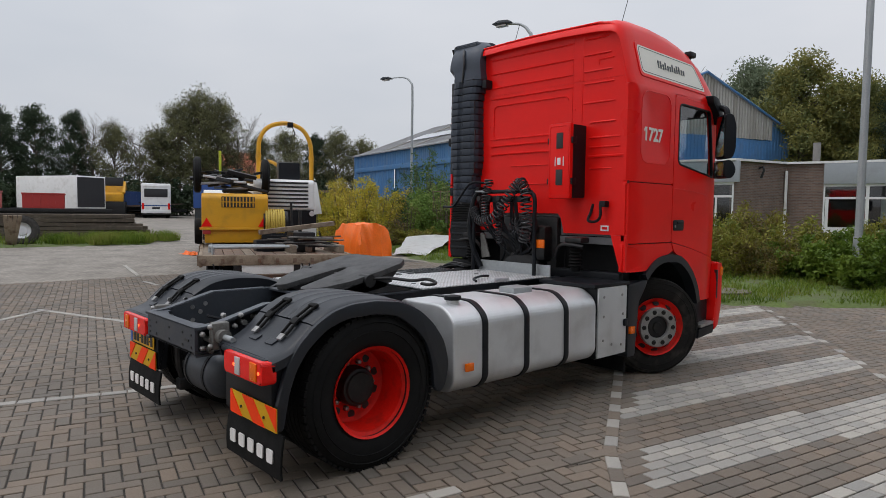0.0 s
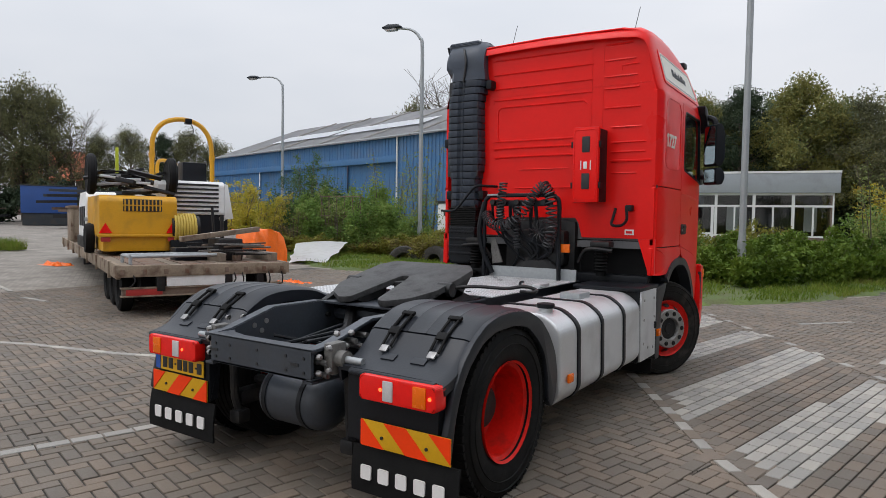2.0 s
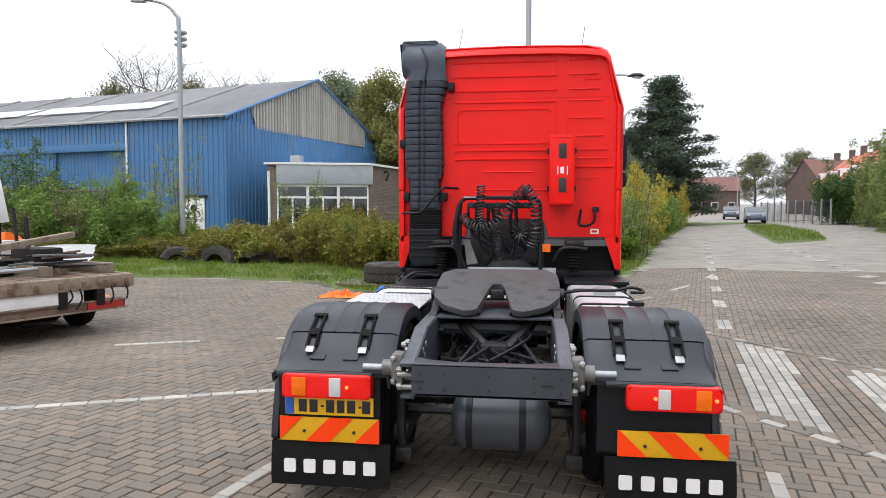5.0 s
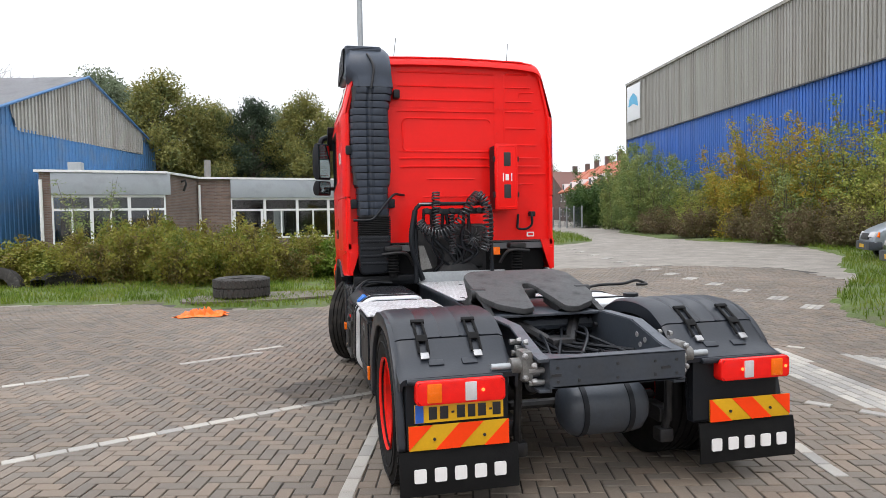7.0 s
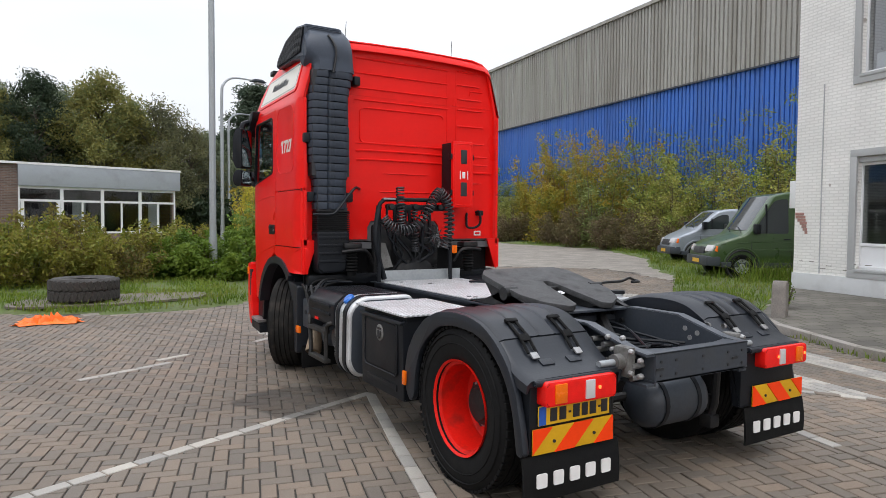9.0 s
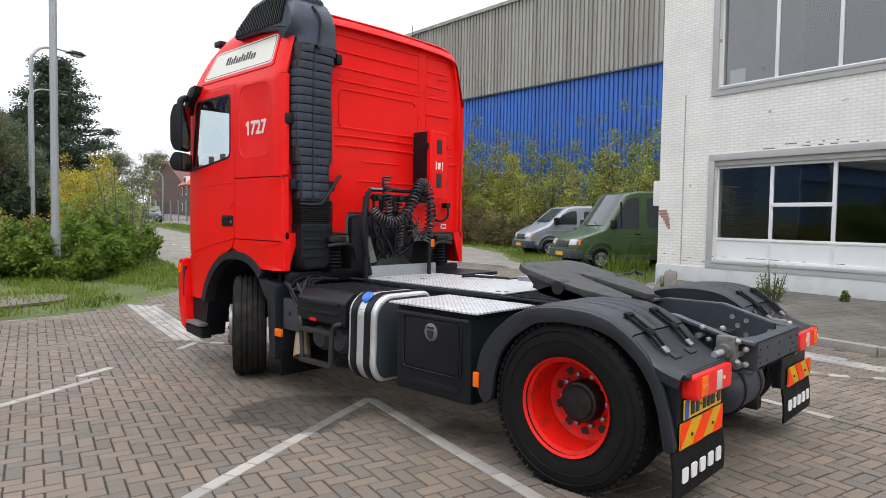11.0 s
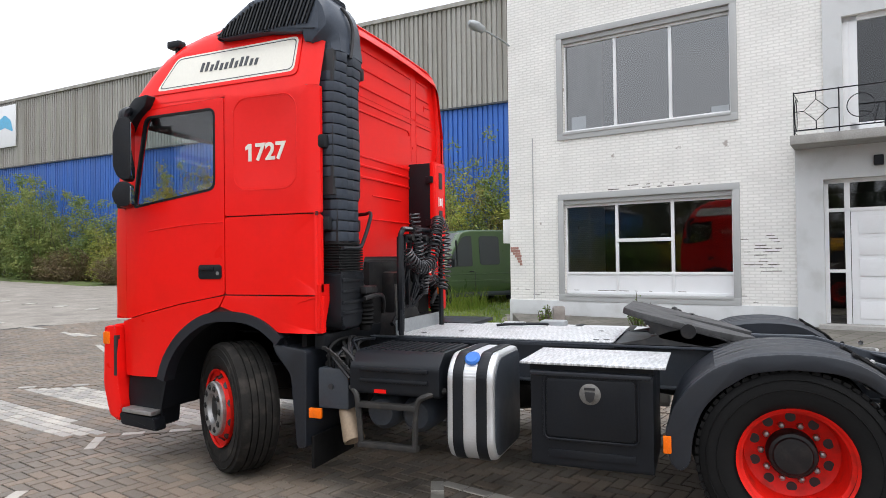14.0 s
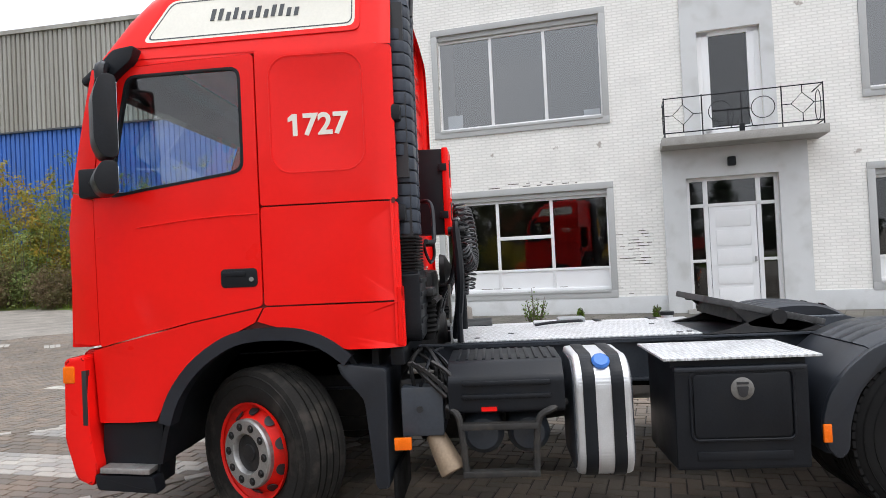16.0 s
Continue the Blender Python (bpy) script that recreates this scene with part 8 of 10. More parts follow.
protos = {"olive": bush("dense olive and golden shrub on the verge", 1.7, 1.5, LEAF_OLIVE, 11, 14000, 0.05),
          "green": bush("tall green shrub with dark inner leaves", 2.6, 1.4, LEAF_GREEN, 12, 14000, 0.055),
          "autumn": thicket("yellowing autumn shrub with thin branches", 2.9, 1.3, LEAF_AUTUMN, 13, 22, 12000, 0.05),
          "laurel": bush("bright green laurel shrub", 1.35, 1.2, LEAF_LIGHT, 14, 15000, 0.058),
          "dark": thicket("tall dark green shrub with upright shoots", 4.2, 1.3, LEAF_EVERGREEN, 15, 20, 12000, 0.055),
          "wispy": thicket("wispy sapling clump with sparse leaves", 4.4, 1.0, LEAF_BIRCH, 16, 9, 2600, 0.05),
          "withered": thicket("withered reddish shrub with bare twigs", 2.2, 1.0, LEAF_BROWN, 17, 22, 3000, 0.045)}
spots = {"olive": [(-8.6, 15.6, 0.85), (-6.6, 15.2, 1.1), (-5.0, 15.4, 1.2), (-4.0, 13.9, 1.1), (-2.3, 14.3, 0.9), (-7.6, 17.2, 1.1), (-5.6, 17.4, 1.28), (-3.6, 16.6, 1.2), (-1.6, 16.2, 0.95), (-0.4, 17.8, 1.0), (-3.2, 15.2, 1.0), (-5.9, 16.3, 1.1), (-7.6, 15.9, 0.9),
                   (-12.4, 16.6, 0.62), (-11.3, 16.0, 0.6), (-10.3, 15.7, 0.62), (-9.4, 15.6, 0.66), (-11.6, 17.4, 0.7), (-10.2, 17.2, 0.68), (-8.9, 17.0, 0.75), (-13.4, 16.2, 0.6), (-16.2, 14.4, 0.6), (-15.0, 15.0, 0.55)],
         "green": [(-14.4, 17.2, 1.25), (-15.4, 16.0, 0.95), (-13.7, 16.3, 0.95), (-12.6, 17.0, 0.9), (-16.0, 15.9, 1.0), (-16.4, 17.6, 1.15), (-17.8, 19.0, 1.2), (-15.2, 16.9, 0.95), (-19.4, 19.6, 1.2), (5.6, 27.0, 1.1), (7.0, 33.0, 1.0), (9.2, 41.0, 1.1), (3.4, 20.5, 1.0), (-15.4, 18.4, 1.2)],
         "autumn": [(-18.6, 13.4, 0.85), (-17.6, 14.2, 0.8), (-19.6, 15.0, 0.95), (-21.4, 15.8, 1.0), (-23.4, 16.8, 1.0), (-18.4, 15.2, 0.8), (6.2, 30.0, 1.1), (8.0, 37.5, 1.15), (4.2, 24.0, 1.05), (10.8, 45.0, 1.1), (3.6, 21.6, 0.9), (4.8, 25.4, 1.2), (5.4, 28.2, 1.1), (6.8, 34.6, 1.1), (-20.4, 13.8, 0.8)],
         "laurel": [(0.4, 14.1, 1.0), (1.5, 15.3, 1.0), (-0.8, 15.0, 0.95), (2.5, 17.2, 1.1), (1.2, 16.6, 1.05), (0.2, 15.8, 1.0)],
         "dark": [(-17.4, 17.0, 1.0), (-18.6, 17.8, 0.9), (-16.8, 16.6, 0.75), (-20.6, 18.4, 0.8)],
         "wispy": [(-13.6, 17.6, 0.95), (-12.2, 18.0, 1.0), (3.2, 18.4, 0.75), (-8.2, 19.2, 0.7), (-14.6, 15.9, 0.7), (4.0, 20.0, 0.7)],
         "withered": [(-14.9, 15.9, 0.9), (-13.9, 16.4, 0.75), (-16.4, 15.0, 0.7), (-4.4, 16.0, 0.75)]}
for kind, places in spots.items():
    proto = tagged(protos[kind], group=G_SHRUB)
    rng = random.Random(len(places))
    for k, (x, y, h) in enumerate(places):
        o = proto if k == 0 else copy_thing(proto, pose(0, 0, 0))
        s = rng.uniform(0.85, 1.15)
        o.matrix_basis = pose(x, y, rise(x, y), 0, 0, rng.uniform(0, 360))
        o.scale = (s, s, h * rng.uniform(0.95, 1.05))
# taller growth along the hall
hall_shrubs = {"birch": thicket("tall light green shrub growing against the hall", 6.6, 2.0, LEAF_BIRCH, 21, 26, 20000, 0.085),
               "gold": thicket("tall shrub turning yellow and orange by the hall", 6.2, 2.3, LEAF_YELLOW, 22, 26, 20000, 0.085),
               "dusky": thicket("dusky green shrub growing against the hall", 5.4, 2.2, LEAF_SCRUB, 23, 24, 17000, 0.08),
               "sparse": thicket("sparse wispy shrub growing against the hall", 7.2, 1.7, LEAF_BIRCH, 24, 13, 7000, 0.075),
               "brown": bush("low brown withered shrub at the foot of the hall", 2.4, 1.7, LEAF_BROWN, 25, 9000, 0.06)}
hall_spots = {"birch": [(27.0, 50.0, 1.15), (26.4, 46.0, 1.1), (25.6, 41.6, 1.05), (25.2, 35.2, 0.8), (24.0, 40.4, 0.85), (22.2, 7.4, 0.85)],
              "gold": [(24.6, 30.8, 0.9), (24.3, 27.6, 1.1), (23.9, 24.6, 1.05), (22.8, 27.0, 0.8), (23.6, 21.4, 0.9)],
              "dusky": [(23.3, 18.6, 0.95), (21.6, 17.4, 0.7), (22.9, 14.0, 0.9), (20.8, 11.8, 0.75), (22.7, 11.6, 0.95), (20.4, 7.4, 0.9), (24.0, 33.0, 0.6)],
              "sparse": [(23.6, 20.0, 0.95), (23.1, 16.2, 0.92), (22.6, 10.2, 1.0), (24.8, 37.4, 0.6), (21.8, 22.6, 0.7), (22.0, 4.6, 0.9), (22.9, 12.8, 0.95)],
              "brown": [(22.8, 35.4, 1.0), (21.9, 30.2, 0.9), (21.2, 23.0, 1.1), (21.0, 20.2, 1.0), (20.4, 14.8, 0.9), (23.6, 38.6, 0.9), (21.6, 25.6, 0.9), (20.4, 17.4, 0.8)]}
rng = random.Random(8)
for kind, places in hall_spots.items():
    proto = tagged(hall_shrubs[kind], group="shrubs along the hall")
    for k, (x, y, h) in enumerate(places):
        o = proto if k == 0 else copy_thing(proto, pose(0, 0, 0))
        s = rng.uniform(0.9, 1.2)
        o.matrix_basis = pose(x, y, rise(x, y), 0, 0, rng.uniform(0, 360))
        o.scale = (s, s, h)
# trees
kinds = [tree("tall broadleaf tree with thinning dark foliage", 14, 4.6, LEAF_DARK, 31, 26000, 0.13),
         tree("broadleaf tree turning olive and brown", 12, 4.8, LEAF_TREE, 32, 17000, 0.13),
         tree("full green tree with a rounded crown", 12, 5.5, LEAF_WILLOW, 33, 52000, 0.14),
         tree("tall dark conifer with layered branches", 16, 4.8, LEAF_CONIFER, 34, 52000, 0.14, 0.1, True),
         bare_tree("bare tree with fine twigs", 11, 3.8, 35),
         tree("broadleaf tree with yellow-green autumn leaves", 12, 4.8, LEAF_MIXED, 36, 40000, 0.12)]
EYE0 = (1.5, -3.5)
forest = []


def at(deg, dist):
    """A place by its bearing (degrees clockwise from the truck's heading) and distance from the yard's south side."""
    return EYE0[0] + dist * math.sin(radians(deg)), EYE0[1] + dist * math.cos(radians(deg))


for x, y, top, kind, wide in ((-72, -2, 10.5, 0, 1.0), (-70, 4, 10.2, 0, 1.0), (-66.5, 8.5, 10.2, 0, 1.0), (-66.2, 11.2, 10.6, 0, 0.9), (-65.5, 14.3, 10.4, 0, 0.75), (-65.1, 15.9, 10.0, 4, 0.9), (-64.6, 17.6, 9.7, 1, 0.8), (-64.0, 19.7, 9.5, 4, 1.0), (-63.4, 21.4, 9.4, 1, 0.85), (-62.4, 23.2, 12.0, 1, 0.8), (-62.1, 25.0, 13.4, 1, 0.8), (-61.2, 26.6, 12.7, 1, 0.8), (-60.5, 28.6, 10.9, 4, 1.0), (-59.5, 30.5, 9.2, 1, 0.8), (-58.1, 33.0, 9.8, 1, 0.95), (-56.6, 35.6, 9.4, 0, 0.8), (-55.4, 37.3, 10.0, 1, 0.9), (-54.0, 39.6, 9.2, 1, 0.9),
                              (-38.8, 53.5, 13.8, 1, 0.8), (-36.0, 55.3, 16.6, 4, 1.1), (-33.1, 57.1, 14.6, 1, 0.8), (-28.4, 59.5, 15.4, 4, 1.0), (-26.2, 60.5, 14.8, 4, 1.0), (-23, 61, 13.5, 1, 0.9),
                              (-17.5, 43.5, 9.8, 2, 1.0), (-13.6, 44.0, 11.6, 2, 0.95), (-9.9, 40.6, 11.0, 5, 1.05), (-6.9, 41.5, 9.6, 5, 0.9), (-4.2, 40.8, 9.8, 0, 0.95), (-0.9, 40.8, 10.0, 5, 1.0), (2.2, 40.6, 8.9, 1, 0.9), (4.4, 42.4, 8.0, 1, 0.9), (-2.6, 44.5, 9.4, 2, 0.9), (0.8, 45.5, 9.2, 2, 0.9), (-6.2, 46.0, 9.6, 2, 0.9), (3.6, 46.5, 8.4, 0, 0.9), (-12.0, 47.0, 9.5, 0, 1.0), (6.2, 45.5, 7.6, 2, 0.8),
                              (11.9, 55.0, 13.6, 3, 1.28), (8.2, 50.0, 8.4, 0, 0.8), (9.6, 58.5, 9.0, 0, 0.8), (14.6, 66.0, 9.0, 1, 0.9), (48.0, 142.0, 14.5, 1, 1.35), (56.0, 139, 14.6, 1, 1.4), (41.0, 144, 13.6, 4, 1.0), (27.0, 128, 11.5, 2, 0.9), (22.0, 122, 11.0, 2, 0.9)):
    m = pose(x, y, rise(x, y) - 0.2, 0, 0, (x * 37 + y * 11) % 360)
    p = kinds[kind]
    sz = (top - rise(x, y)) / (14.6, 12.8, 12.8, 16.2, 11.2, 12.8)[kind]
    if p not in forest:
        forest.append(p)
        tagged(p, group=G_TREE)
        p.matrix_basis = m
        p.scale = (sz * wide, sz * wide, sz)
    else:
        o = copy_thing(p, m)
        o.scale = (sz * wide, sz * wide, sz)
big_laurel = bush("large dark green evergreen shrub beside the road", 7.4, 3.4, LEAF_EVERGREEN, 41, 30000, 0.11)
for k, (x, y) in enumerate(((28.6, 58.0), (31.8, 60.5), (34.5, 64.5))):
    m = pose(x, y, rise(x, y))
    if k == 0:
        big_laurel.matrix_basis = m
    else:
        copy_thing(big_laurel, m)
back_hedge = bush("dark hedge closing the back of the yard", 4.0, 3.2, LEAF_DARK, 42, 6000, 0.2)
first = True
for deg in list(range(-96, -46, 4)) + [-18, -15, -12, -9, -6, -3, 0, 3, 5]:
    x, y = at(deg, 66 if deg < -40 else 46)
    if first:
        back_hedge.matrix_basis = pose(x, y, rise(x, y))
        first = False
    else:
        copy_thing(back_hedge, pose(x, y, rise(x, y), 0, 0, deg * 40))


# ---- street lamps ----
def street_lamp(x, y, h, turn, reach=1.9):
    t = thing("street_lamp", "grey galvanised street lamp with a curved arm", "street lamp", x, y, rise(x, y), turn, "street lamps")
    pole = tube(B(), smooth_line([(0, 0, -0.2), (0, 0, h * 0.5), (0, 0, h - 1.0), (0.12, 0, h - 0.45), (0.5, 0, h - 0.12), (1.1, 0, h), (reach, 0, h + 0.03)], 6), 0.06, 10, [0.09 - 0.0016 * k for k in range(37)])
    part("pole", pole, GALV, t)
    part("pole_base", cyl(B(), (0, 0, -0.1), (0, 0, 1.1), 0.105, 14), GALV, t)
    hd = prism(B(), soften([(reach - 0.15, h - 0.02), (reach, h + 0.12), (reach + 0.45, h + 0.15), (reach + 0.72, h + 0.05), (reach + 0.6, h - 0.03)], 0.05), "y", -0.16, 0.16, 0.04)
    hh = part("lamp_head", hd, CHASSIS, t)
    part("lamp_bowl", box(B(), reach + 0.1, reach + 0.58, -0.12, 0.12, h - 0.09, h - 0.02, 0.03), LENS_CLEAR, hh)
    return t


street_lamp(-26.9, 24.0, 9.6, 190)
street_lamp(-11.75, 17.15, 8.8, 190, 1.0)
street_lamp(3.6, 29.0, 8.3, 25)
street_lamp(6.6, 41.0, 8.3, 25)
street_lamp(0.2, 14.3, 11.5, 25)
street_lamp(10.4, 58.0, 8.3, 25)
street_lamp(25.3, 66.4, 5.2, 190, 0.8)
street_lamp(27.8, 86.6, 6.0, 190, 0.8)
mast = thing("antenna_mast", "grey antenna mast with round dishes far off", "mast", -53.0, 91.5, 0.5)
mb = part("mast_pole", tube(B(), [(0, 0, 0), (0, 0, 28.6), (0, 0, 31.2)], 0.35, 8, [0.4, 0.16, 0.05]), GALV, mast)
for z in (27.0, 27.95, 28.9):
    part("dish_ring", lathe(B(), [(0.1, -0.3), (0.6, -0.28), (0.95, -0.05), (0.95, 0.15), (0.85, 0.22), (0.1, 0.25)], (0, 0, z), (0, 0, 1), 16), GALV, mast)


# ---- loaded trailer ----
TURN, LONG = 67, 13.4
trailer = thing("flatbed_trailer", "rusty low flatbed trailer with twin axles carrying machines", "trailer", -6.05, 3.3, 0.02, TURN)
# local x runs across the deck, y towards the front
DK = 0.80
deck = new("deck")
deck.parent = trailer
for k in range(14):
    x = -1.27 + k * 0.1815
    part("plank", box(B(), x, x + 0.168, 0.02, LONG, DK - 0.045, DK + 0.006 * (k % 3), 0.004, 1), RUST if k % 4 else WOOD, deck)
part("side_beam", box(B(), -1.33, -1.27, 0, LONG, DK - 0.2, DK + 0.02, 0.008), PALE_PAINT, trailer)
part("side_beam", box(B(), 1.27, 1.33, 0, LONG, DK - 0.2, DK + 0.02, 0.008), PALE_PAINT, trailer)
part("rear_beam", box(B(), -1.36, 1.36, -0.06, 0.0, DK - 0.17, DK + 0.01, 0.012), PALE_PAINT, trailer)
for x in (-0.45, 0.45):
    part("chassis_beam", box(B(), x - 0.06, x + 0.06, 0.1, LONG - 0.1, DK - 0.42, DK - 0.05), GREASE, trailer)
bmp = part("under_run_bar", box(B(), -1.25, 1.25, 0.0, 0.1, 0.34, 0.45, 0.01), RUST, trailer)
part("bar_lip", box(B(), -1.27, 1.27, -0.03, 0.12, 0.445, 0.465, 0.004), PALE_PAINT, bmp)
part("bar_lip", box(B(), -1.27, 1.27, -0.03, 0.12, 0.32, 0.342, 0.004), PALE_PAINT, bmp)
for x in (-1.2, 0.68):
    part("tail_lamp", box(B(), x, x + 0.52, -0.025, 0.0, 0.345, 0.44, 0.006), CONT_RED, bmp, "faded red tail lamp")
part("board", box(B(), -0.62, 0.62, -0.03, -0.01, 0.47, 0.635, 0.004), WHITE, trailer, "dirty white board")
part("board_strip", box(B(), -0.72, 0.75, -0.05, -0.02, 0.636, 0.66, 0.004), PALE_PAINT, trailer)
for x in (-0.70, 0.34, 0.86):
    part("bar_bracket", box(B(), x - 0.06, x + 0.06, -0.04, 0.1, 0.4, DK - 0.15, 0.006), GREASE, trailer)
# black box added so the underside of the deck reads as shaded
part("axle_frame", box(B(), -0.95, 0.95, 0.3, 3.4, 0.3, DK - 0.22, 0.02), SHADE_BLACK, trailer)
part("front_legs", box(B(), -0.95, 0.95, LONG - 3.0, LONG - 2.8, 0.05, DK - 0.2, 0.02), GREASE, trailer)
rng = random.Random(31)
for k in range(9):
    x = -1.25 + k * 0.31
    part("stake_pocket", box(B(), x - 0.03, x + 0.03, -0.075, -0.055, DK - 0.13, DK - 0.05, 0.004), RUST, trailer)
for x, ln in ((0.42, 0.22), (0.55, 0.28), (1.0, 0.26), (1.22, 0.2), (-1.1, 0.18)):
    part("strap_end", tube(B(), smooth_line([(x, -0.06, DK - 0.14), (x + 0.02, -0.08, DK - 0.14 - ln * 0.5), (x + rng.uniform(-0.06, 0.06), -0.05, DK - 0.14 - ln)], 4), 0.012, 5), GREASE, trailer)
for k in range(7):
    part("side_stake", box(B(), -1.36, -1.31, 0.8 + k * 1.9, 0.86 + k * 1.9, DK - 0.24, DK + 0.03, 0.005), PALE_PAINT, trailer)
tw = lathe(B(), [(0.0, -0.05), (0.19, -0.05), (0.21, -0.09), (0.3, -0.11), (0.36, -0.08), (0.37, 0.0), (0.36, 0.08), (0.3, 0.11), (0.2, 0.09), (0.0, 0.06)], (0, 0, 0), (1, 0, 0), 28)
tme = finish(tw, "wheel", RUBBER)
for y in (0.95, 1.75, 2.55):
    for x in (-1.1, 1.1):
        o = new("wheel", tme)
        o.parent, o.matrix_basis = trailer, pose(x, y, 0.36)


def local(x, y, z):
    return trailer.matrix_basis @ Vector((x, y, z))


def on_deck(name, label, cat, x, y, rz=0):
    p = local(x, y, DK + 0.008)
    return thing(name, label, cat, p.x, p.y, p.z, TURN + rz)


comp = on_deck("compressor", "yellow towable compressor with slotted rear grille", "compressor", -0.62, 2.6)
part("canopy", prism(B(), soften([(0.0, 0.36), (0.0, 1.06), (0.1, 1.14), (2.2, 1.14), (2.3, 1.0), (2.3, 0.36)], 0.06), "x", -0.68, 0.68, 0.03), YELLOW, comp)
part("lower_skirt", prism(B(), [(0.06, 0.08), (0.03, 0.37), (2.25, 0.37), (2.2, 0.08)], "x", -0.62, 0.62, 0.03), YELLOW, comp)
gl = part("grille", box(B(), -0.28, 0.40, -0.012, 0.02, 0.84, 1.07, 0.008), FLAT_BLACK, comp)
for k in range(10):
    part("grille_bar", box(B(), -0.26 + k * 0.068, -0.235 + k * 0.068, -0.018, -0.008, 0.85, 1.06), YELLOW, gl)
part("grille_bar", box(B(), -0.28, 0.40, -0.018, -0.008, 0.945, 0.965), YELLOW, gl)
part("bumper_edge", box(B(), -0.72, 0.72, -0.05, 0.06, 0.36, 0.41, 0.01), YELLOW, comp)
for x in (-0.58, 0.58):
    part("warning_triangle", prism(B(), [(x - 0.11, 0.43), (x + 0.11, 0.43), (x, 0.62)], "y", -0.02, 0.0), LENS_RED, comp)
    part("wheel", lathe(B(), [(0, -0.06), (0.2, -0.06), (0.28, -0.08), (0.3, 0), (0.28, 0.08), (0, 0.06)], (x * 1.3, 1.1, 0.3), (1, 0, 0), 24), RUBBER, comp)
    part("lamp", box(B(), x - 0.08, x + 0.08, -0.03, 0.0, 0.27, 0.35, 0.006), CONT_RED, comp)
junk = on_deck("axle_scrap", "dark scrap axle with two wheels lying on the compressor", "scrap", -0.66, 2.95)
junk.location.z += 1.14
rng = random.Random(3)
for k in range(26):
    jb = boxm(B(), pose(rng.uniform(-0.62, 0.6), rng.uniform(-0.1, 0.9), 0.06 + rng.uniform(0, 0.42), rng.uniform(-20, 20), rng.uniform(-15, 15), rng.uniform(-30, 30)), rng.uniform(0.2, 0.8), rng.uniform(0.06, 0.2), rng.uniform(0.03, 0.09), 0.01)
    part("scrap_piece", jb, GREASE, junk)
for k in range(7):
    part("scrap_bar", boxm(B(), pose(rng.uniform(-0.5, 0.5), rng.uniform(-0.2, 0.1), 0.1 + rng.uniform(0, 0.3), 0, rng.uniform(-10, 10), rng.uniform(-15, 15)), rng.uniform(0.3, 0.7), 0.06, 0.05, 0.01), rng.choice((ALU, STEEL, WHITE)), junk)
for x, z in ((-0.72, 0.40), (0.70, 0.40)):
    part("wheel", lathe(B(), [(0, -0.05), (0.2, -0.06), (0.34, -0.08), (0.39, -0.04), (0.39, 0.04), (0.34, 0.08), (0, 0.05)], (x, 0.2, z), (1, 0, 0), 28), RUBBER, junk)
part("flag_post", tube(B(), [(-0.25, 0.4, 0.3), (-0.25, 0.4, 0.95)], 0.03, 6), mat("lime_paint", (0.55, 0.6, 0.03), 0.5), junk)
wm = on_deck("white_compressor", "white slatted machine housing on the trailer", "compressor", 0.6, 3.28)
part("housing", prism(B(), soften([(0, 0.80), (0, 1.42), (0.08, 1.50), (2.9, 1.50), (3.0, 0.80)], 0.05), "x", -0.78, 0.55, 0.03), WHITE, wm)
part("underframe", box(B(), -0.75, 0.62, 0.05, 2.9, 0.0, 0.82, 0.02), BLACK, wm)
part("side_cover", prism(B(), [(0.55, 1.46), (0.62, 1.44), (0.74, 0.72), (0.55, 0.70)], "y", 0.02, 2.8, 0.01), WHITE, wm)
for k in range(7):
    part("louvre", box(B(), -0.62, 0.42, -0.014, 0.01, 0.86 + k * 0.09, 0.90 + k * 0.09), FLAT_BLACK, wm)
part("lamp", cyl(B(), (0.5, -0.03, 0.72), (0.5, 0.05, 0.72), 0.06, 14), LENS_CLEAR, wm)
part("foot_rail", tube(B(), smooth_line([(-0.5, 1.6, 1.5), (-0.5, 1.6, 1.95), (-0.3, 1.6, 2.0), (-0.1, 1.6, 1.9)], 5), 0.04, 8), YELLOW, wm)
part("engine_cover", box(B(), -0.2, 0.3, 0.5, 1.0, 1.5, 1.92, 0.04), BLACK, wm)
roll = new("roll_bar")
roll.parent = wm
hoop = tube(B(), smooth_line([(-0.54, 2.1, 1.45), (-0.54, 2.1, 2.2), (-0.50, 2.1, 2.62), (-0.28, 2.1, 2.92), (0.12, 2.1, 3.03), (0.52, 2.1, 2.92), (0.74, 2.1, 2.62), (0.80, 2.1, 2.2), (0.80, 2.1, 1.4)], 6), 0.055, 10)
part("hoop", hoop, YELLOW, roll, "yellow tubular roll-over hoop")
for p in ((-0.54, 2.1), (0.80, 2.1)):
    part("joint", cyl(B(), (p[0], 2.1, p[1]), (p[0], 2.1, p[1] + 0.12), 0.07, 12), YELLOW, roll)
part("hoop_lamp", box(B(), 0.18, 0.33, 2.02, 2.18, 2.93, 3.06, 0.02), BLACK, roll)
part("lamp_wire", tube(B(), smooth_line([(0.3, 2.05, 2.95), (0.36, 2.0, 2.75), (0.22, 2.0, 2.64), (0.1, 2.0, 2.66)], 5), 0.01, 5), BLACK, roll)
reel = on_deck("hose_reel", "yellow coiled hose on a dark reel", "hose", 0.22, 2.55)
